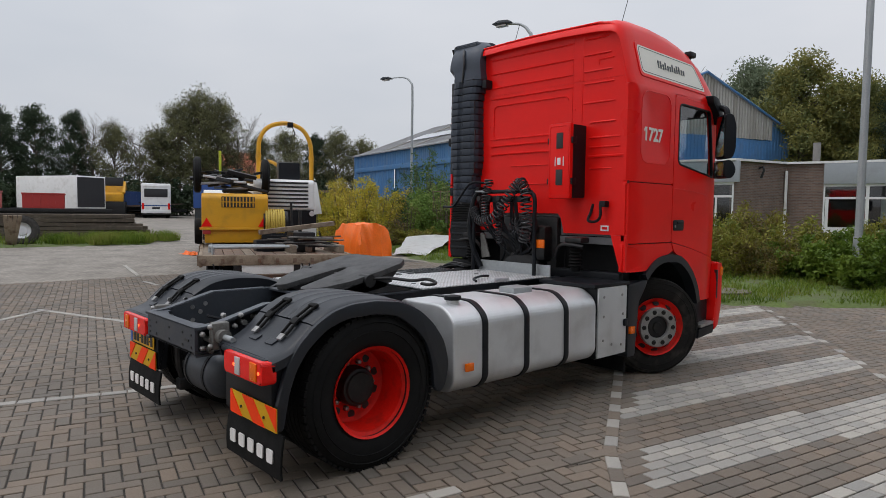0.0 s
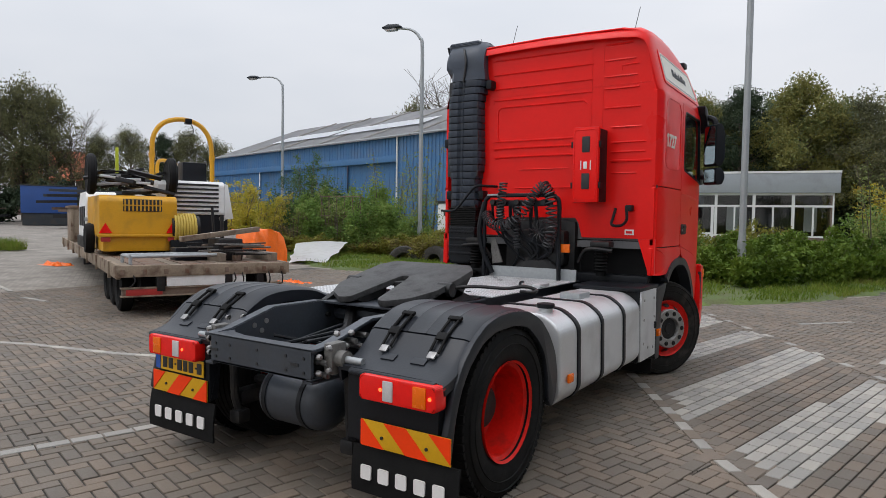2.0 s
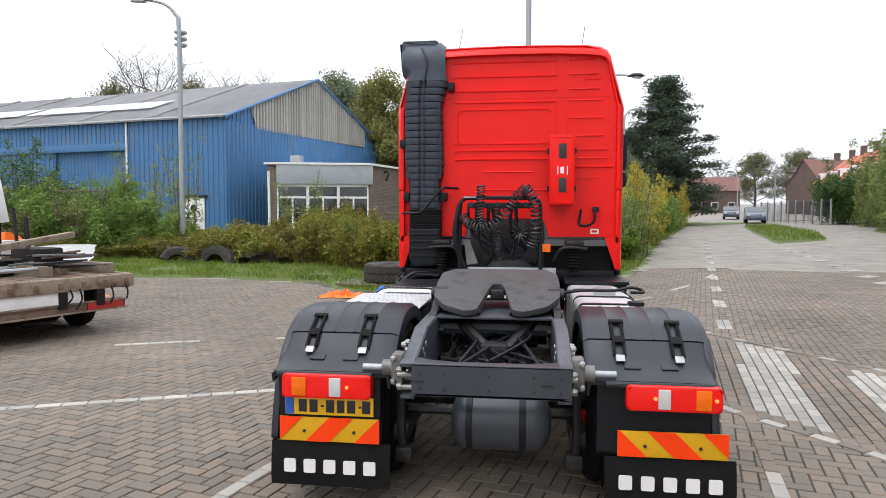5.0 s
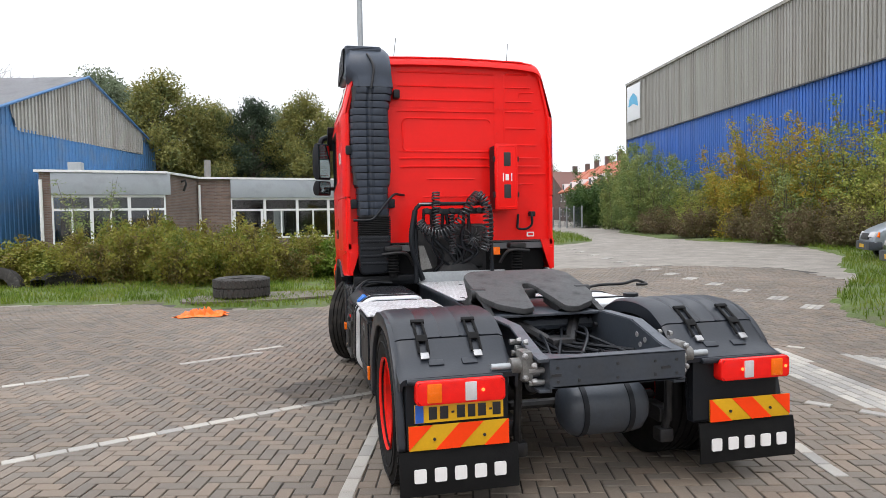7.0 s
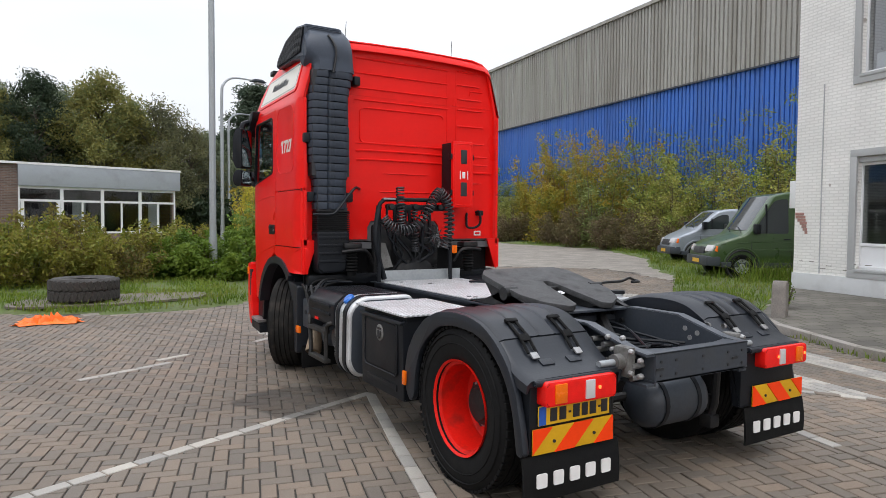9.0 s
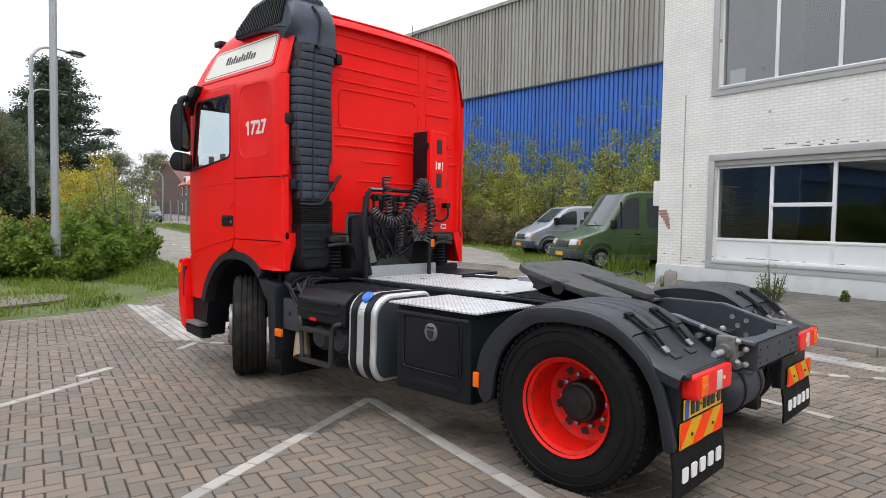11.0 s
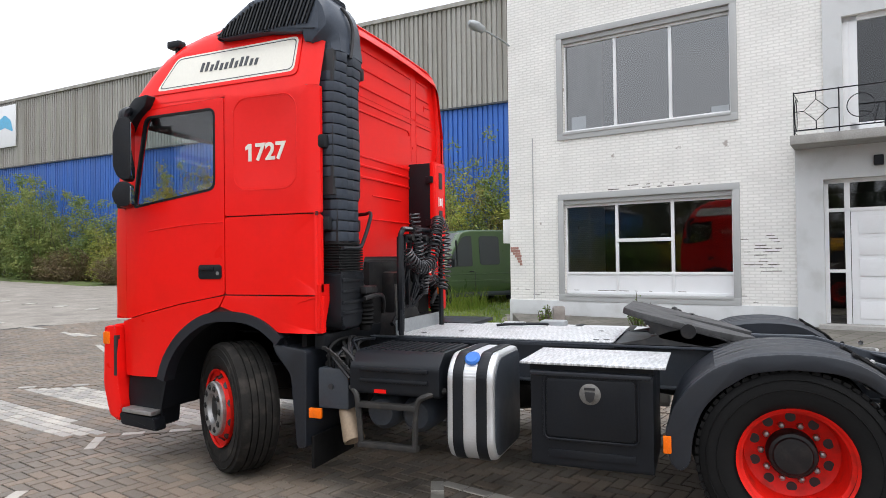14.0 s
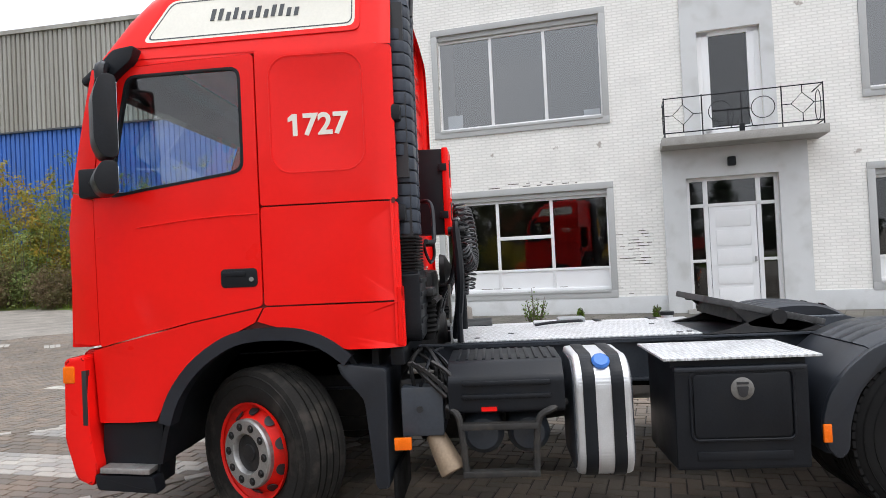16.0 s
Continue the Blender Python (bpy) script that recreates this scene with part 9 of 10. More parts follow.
for k in range(8):
    part("hose_turn", lathe(B(), [(0.28 + 0.026 * math.cos(a), 0.026 * math.sin(a) - 0.2 + k * 0.052) for a in (2 * math.pi * q / 8 for q in range(9))], (0, 0.2, 0.52), (1, 0, 0), 24), mat("yellow_hose", (0.5, 0.36, 0.06), 0.6), reel)
part("reel_drum", cyl(B(), (-0.26, 0.2, 0.52), (0.26, 0.2, 0.52), 0.25, 20), GREASE, reel)
part("reel_stand", box(B(), -0.3, 0.3, 0.0, 0.5, 0.0, 0.3, 0.02), BLACK, reel)
fr = on_deck("pipe_rack", "pale welded steel frame lying on the deck", "frame", -0.35, 0.35, 6)
for p in ([(-0.75, 0, 0.12), (0.75, 0.0, 0.12)], [(-0.75, 0.5, 0.12), (0.75, 0.5, 0.12)], [(-0.75, 0, 0.12), (-0.75, 0.5, 0.12)], [(0.0, 0, 0.12), (0.0, 0.5, 0.12)], [(0.75, 0, 0.12), (0.75, 0.5, 0.12)], [(0.75, 0, 0.12), (0.65, 0, 0.0)], [(-0.75, 0, 0.12), (-0.75, 0, 0.0)], [(-0.75, 0.5, 0.12), (-0.75, 0.5, 0.0)]):
    part("tube", tube(B(), p, 0.028, 8), GALV, fr)
blk = on_deck("machine_block", "dark rusty machine block and beam on the deck", "scrap", 0.55, 0.9, 8)
part("block", box(B(), -0.22, 0.22, -0.2, 0.3, 0, 0.38, 0.03), GREASE, blk)
part("beam", boxm(B(), pose(-0.05, 0.1, 0.46, 0, -6, 12), 1.6, 0.1, 0.09, 0.01), PALE_PAINT, blk)
part("plate", box(B(), -0.85, -0.3, 0.1, 0.4, 0.0, 0.22, 0.02), BLACK, blk)
part("lever", tube(B(), [(-0.1, 0.3, 0.2), (-0.12, 0.35, 0.95)], 0.025, 6), GREASE, blk)
part("lever", tube(B(), [(0.05, 0.3, 0.2), (0.06, 0.35, 0.8)], 0.035, 6), GREASE, blk)
wmx = on_deck("white_machine", "white and grey machine with dark openings on the deck", "machine", -0.95, 5.6)
part("machine_body", prism(B(), soften([(0.0, 0.25), (0.0, 1.15), (0.12, 1.28), (1.5, 1.28), (1.9, 1.0), (2.0, 0.25)], 0.06), "x", -0.32, 0.3, 0.03), WHITE, wmx)
part("machine_skid", box(B(), -0.35, 0.33, -0.05, 2.05, 0.0, 0.26, 0.02), GREASE, wmx)
for k in range(3):
    part("opening", box(B(), -0.335, -0.31, 0.25 + k * 0.5, 0.6 + k * 0.5, 0.5, 0.95, 0.01), FLAT_BLACK, wmx)
part("panel_rail", box(B(), -0.35, 0.33, -0.03, 0.02, 0.62, 0.7, 0.008), GALV, wmx)
tnk = on_deck("steel_bin", "pale rusty steel bin at the front of the trailer", "bin", -0.7, 9.6)
part("bin_body", prism(B(), [(0.0, 0.0), (-0.05, 0.95), (1.65, 0.95), (1.6, 0.0)], "x", -0.6, 1.1, 0.01), PALE_PAINT, tnk)
for k in range(4):
    part("bin_rib", box(B(), -0.62 + k * 0.56, -0.56 + k * 0.56, -0.075, -0.03, 0.05, 0.95, 0.005), PALE_PAINT, tnk)
part("bin_rim", box(B(), -0.65, 1.15, -0.1, 1.7, 0.93, 1.0, 0.01), RUST, tnk)
rng = random.Random(17)
bars_ = on_deck("steel_bars", "loose rusty steel bars lying across the deck", "steel bars", 0.75, 0.55, 3)
for k in range(14):
    part("bar", boxm(B(), pose(rng.uniform(-0.35, 0.4), rng.uniform(-0.25, 0.9), 0.165 + 0.03 * (k % 5), 0, rng.uniform(-4, 4), rng.uniform(-14, 14)), rng.uniform(0.6, 1.15), 0.035, 0.03, 0.004, 1), rng.choice((GREASE, RUST, GREASE, DIRTY_STEEL)), bars_)
part("bearer", box(B(), -0.5, -0.4, -0.3, 1.0, 0.0, 0.15, 0.006), WOOD, bars_)
part("bearer", box(B(), 0.4, 0.5, -0.3, 1.0, 0.0, 0.15, 0.006), WOOD, bars_)
part("white_plate", boxm(B(), pose(0.05, 1.3, 0.3, 12, 0, 5), 0.5, 0.02, 0.34, 0.004), WHITE, bars_)
pal = on_deck("steel_rack", "low dark steel rack on the trailer's tail", "rack", 0.95, 0.5, 5)
for k in range(5):
    part("rail", box(B(), -0.35, 0.35, k * 0.13, k * 0.13 + 0.04, 0.1, 0.14, 0.004), GREASE, pal)
for x in (-0.3, 0.3):
    part("foot", box(B(), x - 0.04, x + 0.04, 0, 0.55, 0.0, 0.1, 0.004), RUST, pal)


# ---- things lying on the verge and the yard ----
def crumple(name, label, cat, x, y, z, sx, sy, h, material, seed, n=18):
    t = thing(name, label, cat, x, y, z)
    bm, idx = B(), {}
    for i in range(n + 1):
        for j in range(n + 1):
            u, v = i / n - 0.5, j / n - 0.5
            r = max(abs(u), abs(v)) * 2
            k = noise.noise((u * 5 + seed, v * 5, seed)) * 0.5 + noise.noise((u * 13, v * 13 + seed, 0)) * 0.25
            zz = h * (0.08 + max(0.0, 1 - r * r) * max(0.0, 0.4 + 1.5 * noise.noise((u * 9 + seed, v * 7, 1)) + 0.9 * noise.noise((u * 21, v * 16 + seed, 3)))) if h < 0.3 else h * (1.0 if r < 0.72 else max(0.0, (1 - r) / 0.28)) * (1 + 0.16 * k)
            w = 1 + (0.22 if h > 0.3 else 0.55) * noise.noise((u * (8 if h > 0.3 else 4.5), v * (8 if h > 0.3 else 4.5), seed + 4))
            flare = 0.78 + 0.22 * min(1, r) if h < 0.3 else 0.97 + 0.03 * min(1, r) - (0.12 if r > 0.99 else 0.0)
            idx[i, j] = bm.verts.new((u * sx * w * flare, v * sy * w * flare, zz))
    for i in range(n):
        for j in range(n):
            bm.faces.new((idx[i, j], idx[i + 1, j], idx[i + 1, j + 1], idx[i, j + 1]))
    part("cloth", bm, material, t, smooth=60)
    return t


crumple("tarp_cover", "bright orange tarpaulin draped over a square load", "tarpaulin", -13.3, 10.4, 0.1, 1.75, 1.5, 1.08, TARP, 2)
crumple("orange_cloth", "crumpled orange cloth lying on the paving", "cloth", -3.45, 8.4, 0.03, 0.85, 0.5, 0.12, TARP, 5, 30)
crumple("orange_cloth", "crumpled orange strip lying on the yard beside the trailer", "cloth", -16.2, 5.85, 0.14, 1.0, 0.5, 0.12, TARP, 9)
crumple("orange_cloth", "strip of orange cloth lying flat on the road", "cloth", -8.5, 7.5, 0.04, 1.1, 0.35, 0.08, TARP, 7)
wsheet = thing("white_sheet", "curved white fibreglass panel lying on the grass", "panel", -13.0, 13.2, 0.16)
bm = B()
corners = [Vector(p) for p in ((0.75, -2.35, 0.02), (1.7, -1.75, 0.02), (-0.35, 1.6, 0.52), (-2.0, 0.6, 0.45))]
idx = []
for i in range(17):
    u, row = i / 16, []
    for j in range(9):
        v = j / 8
        p = corners[0].lerp(corners[1], v).lerp(corners[3].lerp(corners[2], v), u)
        p.z += 0.07 * math.sin(v * 3.1) + 0.03 * math.sin(u * 9) + 0.02 * noise.noise((u * 6, v * 6, 2))
        p.x += 0.12 * noise.noise((u * 5, 1, 0)) * (1 if j in (0, 8) else 0)
        row.append(bm.verts.new(p))
    idx.append(row)
for i in range(16):
    for j in range(8):
        bm.faces.new((idx[i][j], idx[i + 1][j], idx[i + 1][j + 1], idx[i][j + 1]))
bmesh.ops.solidify(bm, geom=list(bm.faces), thickness=0.015)
part("panel", bm, WHITE, wsheet)


def loose_tyre(label, x, y, r, w, pose_m, half=False, rim=False):
    t = thing("loose_tyre", label, "tyre")
    t.matrix_basis = pose_m
    seg = 48
    prof = [(r * 0.55, -w * 0.42), (r * 0.7, -w * 0.5), (r * 0.9, -w * 0.5), (r, -w * 0.4), (r, w * 0.4), (r * 0.9, w * 0.5), (r * 0.7, w * 0.5), (r * 0.55, w * 0.42), (r * 0.6, 0), (r * 0.55, -w * 0.42)]
    bm = B()
    lathe(bm, prof, (0, 0, 0), (0, 0, 1), seg)
    if half:
        bmesh.ops.delete(bm, geom=[v for v in bm.verts if v.co.y < -0.05], context="VERTS")
    body_ = part("tyre_body", bm, WORN, t)
    if not half:
        lug = finish(boxm(B(), pose(0, 0, 0), 0.05, 0.1, w * 0.42, 0.008, 1), "lug", WORN)
        for k in range(34):
            for q in (-1, 1):
                o = new("lug", lug)
                a = 360 * (k + 0.25 * q) / 34
                o.parent, o.matrix_basis = body_, pose(0, 0, 0, 0, 0, a) @ pose(r - 0.005, 0, q * w * 0.22, 20 * q)
    if rim:
        part("rim", lathe(B(), [(r * 0.56, 0.1), (r * 0.5, 0.05), (r * 0.3, 0.02), (r * 0.3, 0.05), (0, 0.05)], (0, 0, 0), (0, 0, 1), 24), ALU, t)
    return t


loose_tyre("large treaded tyre lying flat on bare ground", 0, 0, 0.57, 0.42, pose(-2.9, 10.3, 0.06 + 0.3))
loose_tyre("half of an old tyre lying on the grass", 0, 0, 0.55, 0.4, pose(-10.4, 14.4, 0.12, 78, 25, 20), True)
loose_tyre("half of an old tyre standing on the grass", 0, 0, 0.62, 0.3, pose(-9.2, 14.5, 0.1, 80, 0, -10), True)
loose_tyre("half of an old tyre lying on the grass", 0, 0, 0.75, 0.36, pose(-7.6, 14.3, 0.22, 15, 0, 10), True)
bare = thing("bare_patch", "bare sandy patch in the grass under the tyre", "ground", -2.7, 10.4, 0.15, kind="structure")
part("sand", prism(B(), soften([(-1.5, -0.6), (0.2, -0.9), (1.9, -0.4), (2.1, 0.6), (0.4, 0.9), (-1.3, 0.6)], 0.5), "z", -0.05, -0.012), SAND, bare)
rack = thing("wire_rack", "rusty wire rack standing among the shrubs", "rack", -15.3, 15.4, 0.18, 25)
for k in range(6):
    part("upright", tube(B(), [(k * 0.32, 0, 0), (k * 0.32, 0, 2.3)], 0.018, 5), RUST, rack)
for z in (0.3, 0.9, 1.5, 2.25):
    part("crossbar", tube(B(), [(-0.05, 0, z), (1.7, 0, z)], 0.018, 5), RUST, rack)
post = thing("stone_post", "rough grey stone bollard by the pavement", "bollard", 6.93, 2.94, 0.05, 20)
part("post_body", prism(B(), soften([(-0.13, 0), (0.13, 0), (0.1, 0.58), (0.06, 0.66), (-0.06, 0.66), (-0.1, 0.58)], 0.04), "y", -0.11, 0.11, 0.03), STONE, post)
for x, y, s_ in ((8.2, 1.6, 0.55), (8.6, -0.9, 0.2), (7.8, 3.4, 0.35), (9.0, 0.6, 0.18)):
    w = bush("thin weed growing at the foot of the wall", 0.75 * s_ / 0.5, 0.25 * s_ / 0.5, LEAF_LIGHT, int(x * 10), 350, 0.03, x, y)
    w.location.z = 0.2


# ---- parked vans ----
def van(label, x, y, rz, paint, L, W, H, nose):
    v = thing("van", label, "van", x, y, rise(x, y), rz, "parked vans")
    F = L / 2

    def warp(bm):
        """Sides lean in towards the roof and the nose narrows forward."""
        for q in bm.verts:
            up = max(0.0, (q.co.z - 1.05) / (H - 1.05))
            fwd = max(0.0, (q.co.x - (F - nose)) / nose)
            q.co.y *= (1 - 0.10 * up ** 1.3) * (1 - 0.13 * fwd ** 2)
        return bm

    # local x is the way it faces
    side_p = [(-F, 0.38), (-F, H - 0.12), (-F + 0.12, H - 0.01), (-F + 1.2, H + 0.02), (F - nose - 1.0, H), (F - nose - 0.62, H - 0.08), (F - nose + 0.02, 1.33), (F - nose + 0.16, 1.2), (F - 0.35, 1.02), (F - 0.12, 0.88), (F - 0.03, 0.72), (F, 0.5), (F, 0.38)]
    body_ = prism(B(), soften(side_p, 0.1, 5), "y", -W / 2, W / 2)
    bmesh.ops.bisect_plane(body_, geom=list(body_.verts) + list(body_.edges) + list(body_.faces), plane_co=(0, 0, 1.05), plane_no=(0, 0, 1))
    bmesh.ops.bisect_plane(body_, geom=list(body_.verts) + list(body_.edges) + list(body_.faces), plane_co=(F - nose, 0, 0), plane_no=(1, 0, 0))
    rim_edges = [e for e in body_.edges if abs(abs(e.verts[0].co.y) - W / 2) < 1e-4 and abs(e.verts[0].co.y - e.verts[1].co.y) < 1e-4 and len(e.link_faces) == 2 and abs(e.link_faces[0].normal.dot(e.link_faces[1].normal)) < 0.5]
    bmesh.ops.bevel(body_, geom=rim_edges, offset=0.09, segments=4, affect="EDGES", profile=0.5)
    body_ = part("body", warp(body_), paint, v)
    part("bumper", warp(box(B(), F - 0.3, F + 0.07, -W / 2 - 0.01, W / 2 + 0.01, 0.32, 0.6, 0.06)), CHASSIS, v)
    part("sill", box(B(), -F, F - 0.3, -W / 2 - 0.01, W / 2 + 0.01, 0.3, 0.44, 0.02), CHASSIS, v)
    part("plate", box(B(), F + 0.065, F + 0.08, -0.26, 0.26, 0.4, 0.51), PLATE, v)
    grille = part("grille", warp(boxm(B(), pose(F - 0.035, 0, 0.75, 0, -14), 0.06, 0.95, 0.2, 0.02)), FLAT_BLACK, v)
    for k in range(3):
        part("grille_bar", boxm(B(), pose(F - 0.004 - 0.018 * k, 0, 0.69 + 0.06 * k, 0, -14), 0.02, 0.9, 0.012, 0.003), CHASSIS, grille)
    for s in (-1, 1):
        part("headlight", warp(boxm(B(), pose(F - 0.1, s * (W / 2 - 0.2), 0.8, 0, -24, s * 14), 0.12, 0.36, 0.2, 0.04)), LENS_CLEAR, v)
        part("indicator", warp(boxm(B(), pose(F - 0.2, s * (W / 2 - 0.035), 0.8, 0, -20, s * 40), 0.1, 0.08, 0.16, 0.02)), LENS_AMBER, v)
        win = [(F - nose - 0.8, H - 0.2), (F - nose - 0.62, H - 0.26), (F - nose - 0.12, 1.38), (F - nose - 0.12, 1.24), (F - nose - 1.0, 1.24), (F - nose - 1.0, H - 0.2)]
        part("door_window", warp(prism(B(), soften(win, 0.06), "y", s * (W / 2 - 0.03), s * (W / 2 + 0.012))), VAN_GLASS, v)
        part("rear_window", warp(prism(B(), rounded(F - nose - 2.1, F - nose - 1.3, 1.28, H - 0.2, 0.09), "y", s * (W / 2 - 0.03), s * (W / 2 + 0.012))), VAN_GLASS, v)
        part("mirror", box(B(), F - nose - 0.2, F - nose - 0.06, s * (W / 2 - 0.06), s * (W / 2 + 0.17), 1.22, 1.5, 0.04), BLACK, v)
        for wx in (-F + 1.0, F - 0.85):
            arch = lathe(B(), [(0.43, -0.2), (0.43, 0.012), (0.41, 0.024), (0.385, 0.012), (0.385, -0.1), (0.0, -0.1)], (wx, s * W / 2, 0.36), (0, s, 0), 28)
            part("arch", warp(arch), FLAT_BLACK, v)
            whl = part("wheel", lathe(B(), [(0.0, 0.0), (0.2, 0.0), (0.22, 0.03), (0.3, 0.04), (0.33, 0.0), (0.33, -0.16)], (wx, s * (W / 2 - 0.02), 0.335), (0, s, 0), 24), RUBBER, v)
            rm = part("wheel_rim", lathe(B(), [(0.0, 0.02), (0.06, 0.03), (0.1, 0.005), (0.18, 0.01), (0.2, 0.03)], (wx, s * (W / 2 - 0.012), 0.335), (0, s, 0), 20), GALV, whl)
            for k in range(8):
                a = math.pi * k / 4
                part("slot", cyl(B(), (wx + 0.145 * math.cos(a), s * (W / 2 - 0.01), 0.335 + 0.145 * math.sin(a)), (wx + 0.145 * math.cos(a), s * (W / 2 + 0.004), 0.335 + 0.145 * math.sin(a)), 0.022, 8), FLAT_BLACK, whl)
        for sx in (F - nose - 1.1, F - nose - 0.02):
            part("door_seam", warp(box(B(), sx - 0.008, sx + 0.008, s * (W / 2 - 0.02), s * (W / 2 + 0.003), 0.5, 1.05)), FLAT_BLACK, v)
        # lip over the front wheel, belt crease, pillar between the panes
        lip = [(F - 0.85 + 0.47 * math.cos(radians(a)), s * (W / 2 + 0.004), 0.36 + 0.47 * math.sin(radians(a))) for a in range(0, 181, 15)]
        part("arch_lip", warp(tube(B(), lip, 0.022, 6)), paint, v)
        part("belt_crease", warp(tube(B(), [(F - 0.3, s * (W / 2 - 0.004), 0.93), (F - nose - 0.1, s * (W / 2 + 0.002), 1.0), (-F + 0.1, s * (W / 2 + 0.002), 1.0)], 0.014, 6)), paint, v)
        part("quarter_bar", warp(box(B(), F - nose - 0.43, F - nose - 0.39, s * (W / 2 - 0.02), s * (W / 2 + 0.02), 1.26, H - 0.34)), BLACK, v)
        part("door_handle", box(B(), F - nose - 1.05, F - nose - 0.88, s * (W / 2 - 0.01), s * (W / 2 + 0.02), 1.06, 1.1, 0.008), BLACK, v)
        part("rub_strip", box(B(), -F + 0.1, F - nose - 0.1, s * (W / 2 - 0.01), s * (W / 2 + 0.012), 0.76, 0.81, 0.006), paint, v)
    ws = B()
    rows = []
    for k in range(5):
        f = k / 4
        xx, zz = F - nose - 0.60 + 0.635 * f, H - 0.11 + (1.33 - H + 0.10) * f
        rows.append([ws.verts.new((xx + 0.02 - 0.06 * (2 * j / 6 - 1) ** 4, (2 * j / 6 - 1) * (W / 2 - 0.09), zz + 0.012)) for j in range(7)])
    for a, b in zip(rows, rows[1:]):
        for j in range(6):
            ws.faces.new((a[j], a[j + 1], b[j + 1], b[j]))
    part("windscreen", warp(ws), VAN_GLASS, v)
    for y0 in (-0.5, 0.25):
        part("wiper", tube(B(), [(F - nose + 0.12, y0 + 0.3, 1.27), (F - nose + 0.02, y0 - 0.2, 1.43)], 0.012, 5), BLACK, v)
    return v


van("dark green panel van parked nose out on the grass", 14.76, 7.62, 147, VAN_GREEN, 5.0, 1.93, 2.38, 1.08)
van("silver van with sloping windscreen parked on the grass", 18.11, 11.79, 147, VAN_GREY, 4.8, 1.85, 1.95, 0.95)


# ---- far street: houses, cars, fence ----
def house(label, x, y, rz, w, d, h, roof_h, roof_mat, brick, windows=2, chimneys=1):
    t = thing("house", label, "house", x, y, rise(x, y) - 0.2, rz, "row of houses")
    part("wall", box(B(), -w / 2, w / 2, -d / 2, d / 2, 0, h), brick, t)
    rf = B()
    prism(rf, [(-d / 2 - 0.35, h - 0.1), (0, h + roof_h), (d / 2 + 0.35, h - 0.1), (d / 2 + 0.2, h - 0.25), (0, h + roof_h - 0.2), (-d / 2 - 0.2, h - 0.25)], "x", -w / 2 - 0.15, w / 2 + 0.15)
    r = part("roof", rf, roof_mat, t, smooth=0)
    part("gable", prism(B(), [(-d / 2, h), (d / 2, h), (0, h + roof_h - 0.2)], "x", -w / 2, w / 2), brick, t, smooth=0)
    for k in range(chimneys):
        part("chimney", box(B(), -w / 2 + (k + 0.5) * w / chimneys - 0.35, -w / 2 + (k + 0.5) * w / chimneys + 0.35, -0.35, 0.35, h + roof_h - 0.6, h + roof_h + 1.1), brick, r)
    for s in (-1, 1):
        for lv in (0.9, 3.5):
            if lv + 1.4 > h:
                continue
            for k in range(windows):
                cx = -w / 2 + (k + 0.5) * w / windows
                wd = part("window", box(B(), cx - 0.65, cx + 0.65, s * (d / 2 - 0.05), s * (d / 2 + 0.04), lv, lv + 1.35), FRAME_WHITE, t)
                part("pane", box(B(), cx - 0.55, cx + 0.55, s * (d / 2 + 0.03), s * (d / 2 + 0.05), lv + 0.1, lv + 1.25), FLAT_BLACK, wd)
        if windows > 1:
            dm = part("dormer", box(B(), -0.9, 0.9, s * (d / 2 - 1.2), s * (d / 2 - 0.1), h + 0.1, h + 1.3), FRAME_WHITE, t)
            part("pane", box(B(), -0.7, 0.7, s * (d / 2 - 0.11), s * (d / 2 - 0.08), h + 0.3, h + 1.1), FLAT_BLACK, dm)
    return t


h0 = house("brick terraced house with an orange tiled roof", 42.3, 78, 76, 7.0, 8.5, 5.2, 3.6, TILE_RED, DARK_BRICK)
for k in (-1, 1, 2, 3):
    copy_thing(h0, pose(42.3 + 1.75 * k, 78 + 7.05 * k, rise(42, 78 + 7 * k) - 0.2, 0, 0, 76))
house("brown brick house with a dark tiled roof", 52.0, 114, 14, 12, 9, 5.0, 4.4, TILE_BROWN, DARK_BRICK)
house("brick house closing the end of the street", 34.5, 134, -12, 15, 8, 4.6, 2.8, TILE_BROWN, DARK_BRICK, 5)
house("distant house with an orange roof behind trees", -92, 42, 60, 9, 9, 5, 4, TILE_RED, DARK_BRICK)
house("distant brick house behind the shed", -48, 56, 70, 9, 9, 5.5, 3.2, TILE_BROWN, DARK_BRICK)


def car(label, x, y, rz, paint):
    c = thing("car", label, "car", x, y, rise(x, y), rz, "parked cars")
    part("body", prism(B(), soften([(-2.1, 0.3), (-2.1, 0.95), (-1.9, 1.05), (-1.3, 1.5), (0.2, 1.55), (1.1, 1.05), (2.0, 0.85), (2.1, 0.6), (2.1, 0.3)], 0.12), "y", -0.85, 0.85, 0.08), paint, c)
    for s in (-1, 1):
        part("window", prism(B(), soften([(-1.3, 1.05), (-1.05, 1.42), (0.2, 1.46), (0.8, 1.08)], 0.05), "y", s * 0.84, s * 0.86), FLAT_BLACK, c)
        part("headlight", box(B(), 2.0, 2.12, s * 0.5, s * 0.78, 0.66, 0.82, 0.03), LENS_CLEAR, c)
        for wx in (-1.3, 1.35):
            part("wheel", cyl(B(), (wx, s * 0.65, 0.31), (wx, s * 0.88, 0.31), 0.31, 20), RUBBER, c)
    w = B()
    w.faces.new([w.verts.new(p) for p in ((0.25, -0.7, 1.53), (0.25, 0.7, 1.53), (1.1, 0.76, 1.07), (1.1, -0.76, 1.07))])
    bmesh.ops.translate(w, vec=(0.02, 0, 0.02), verts=w.verts)
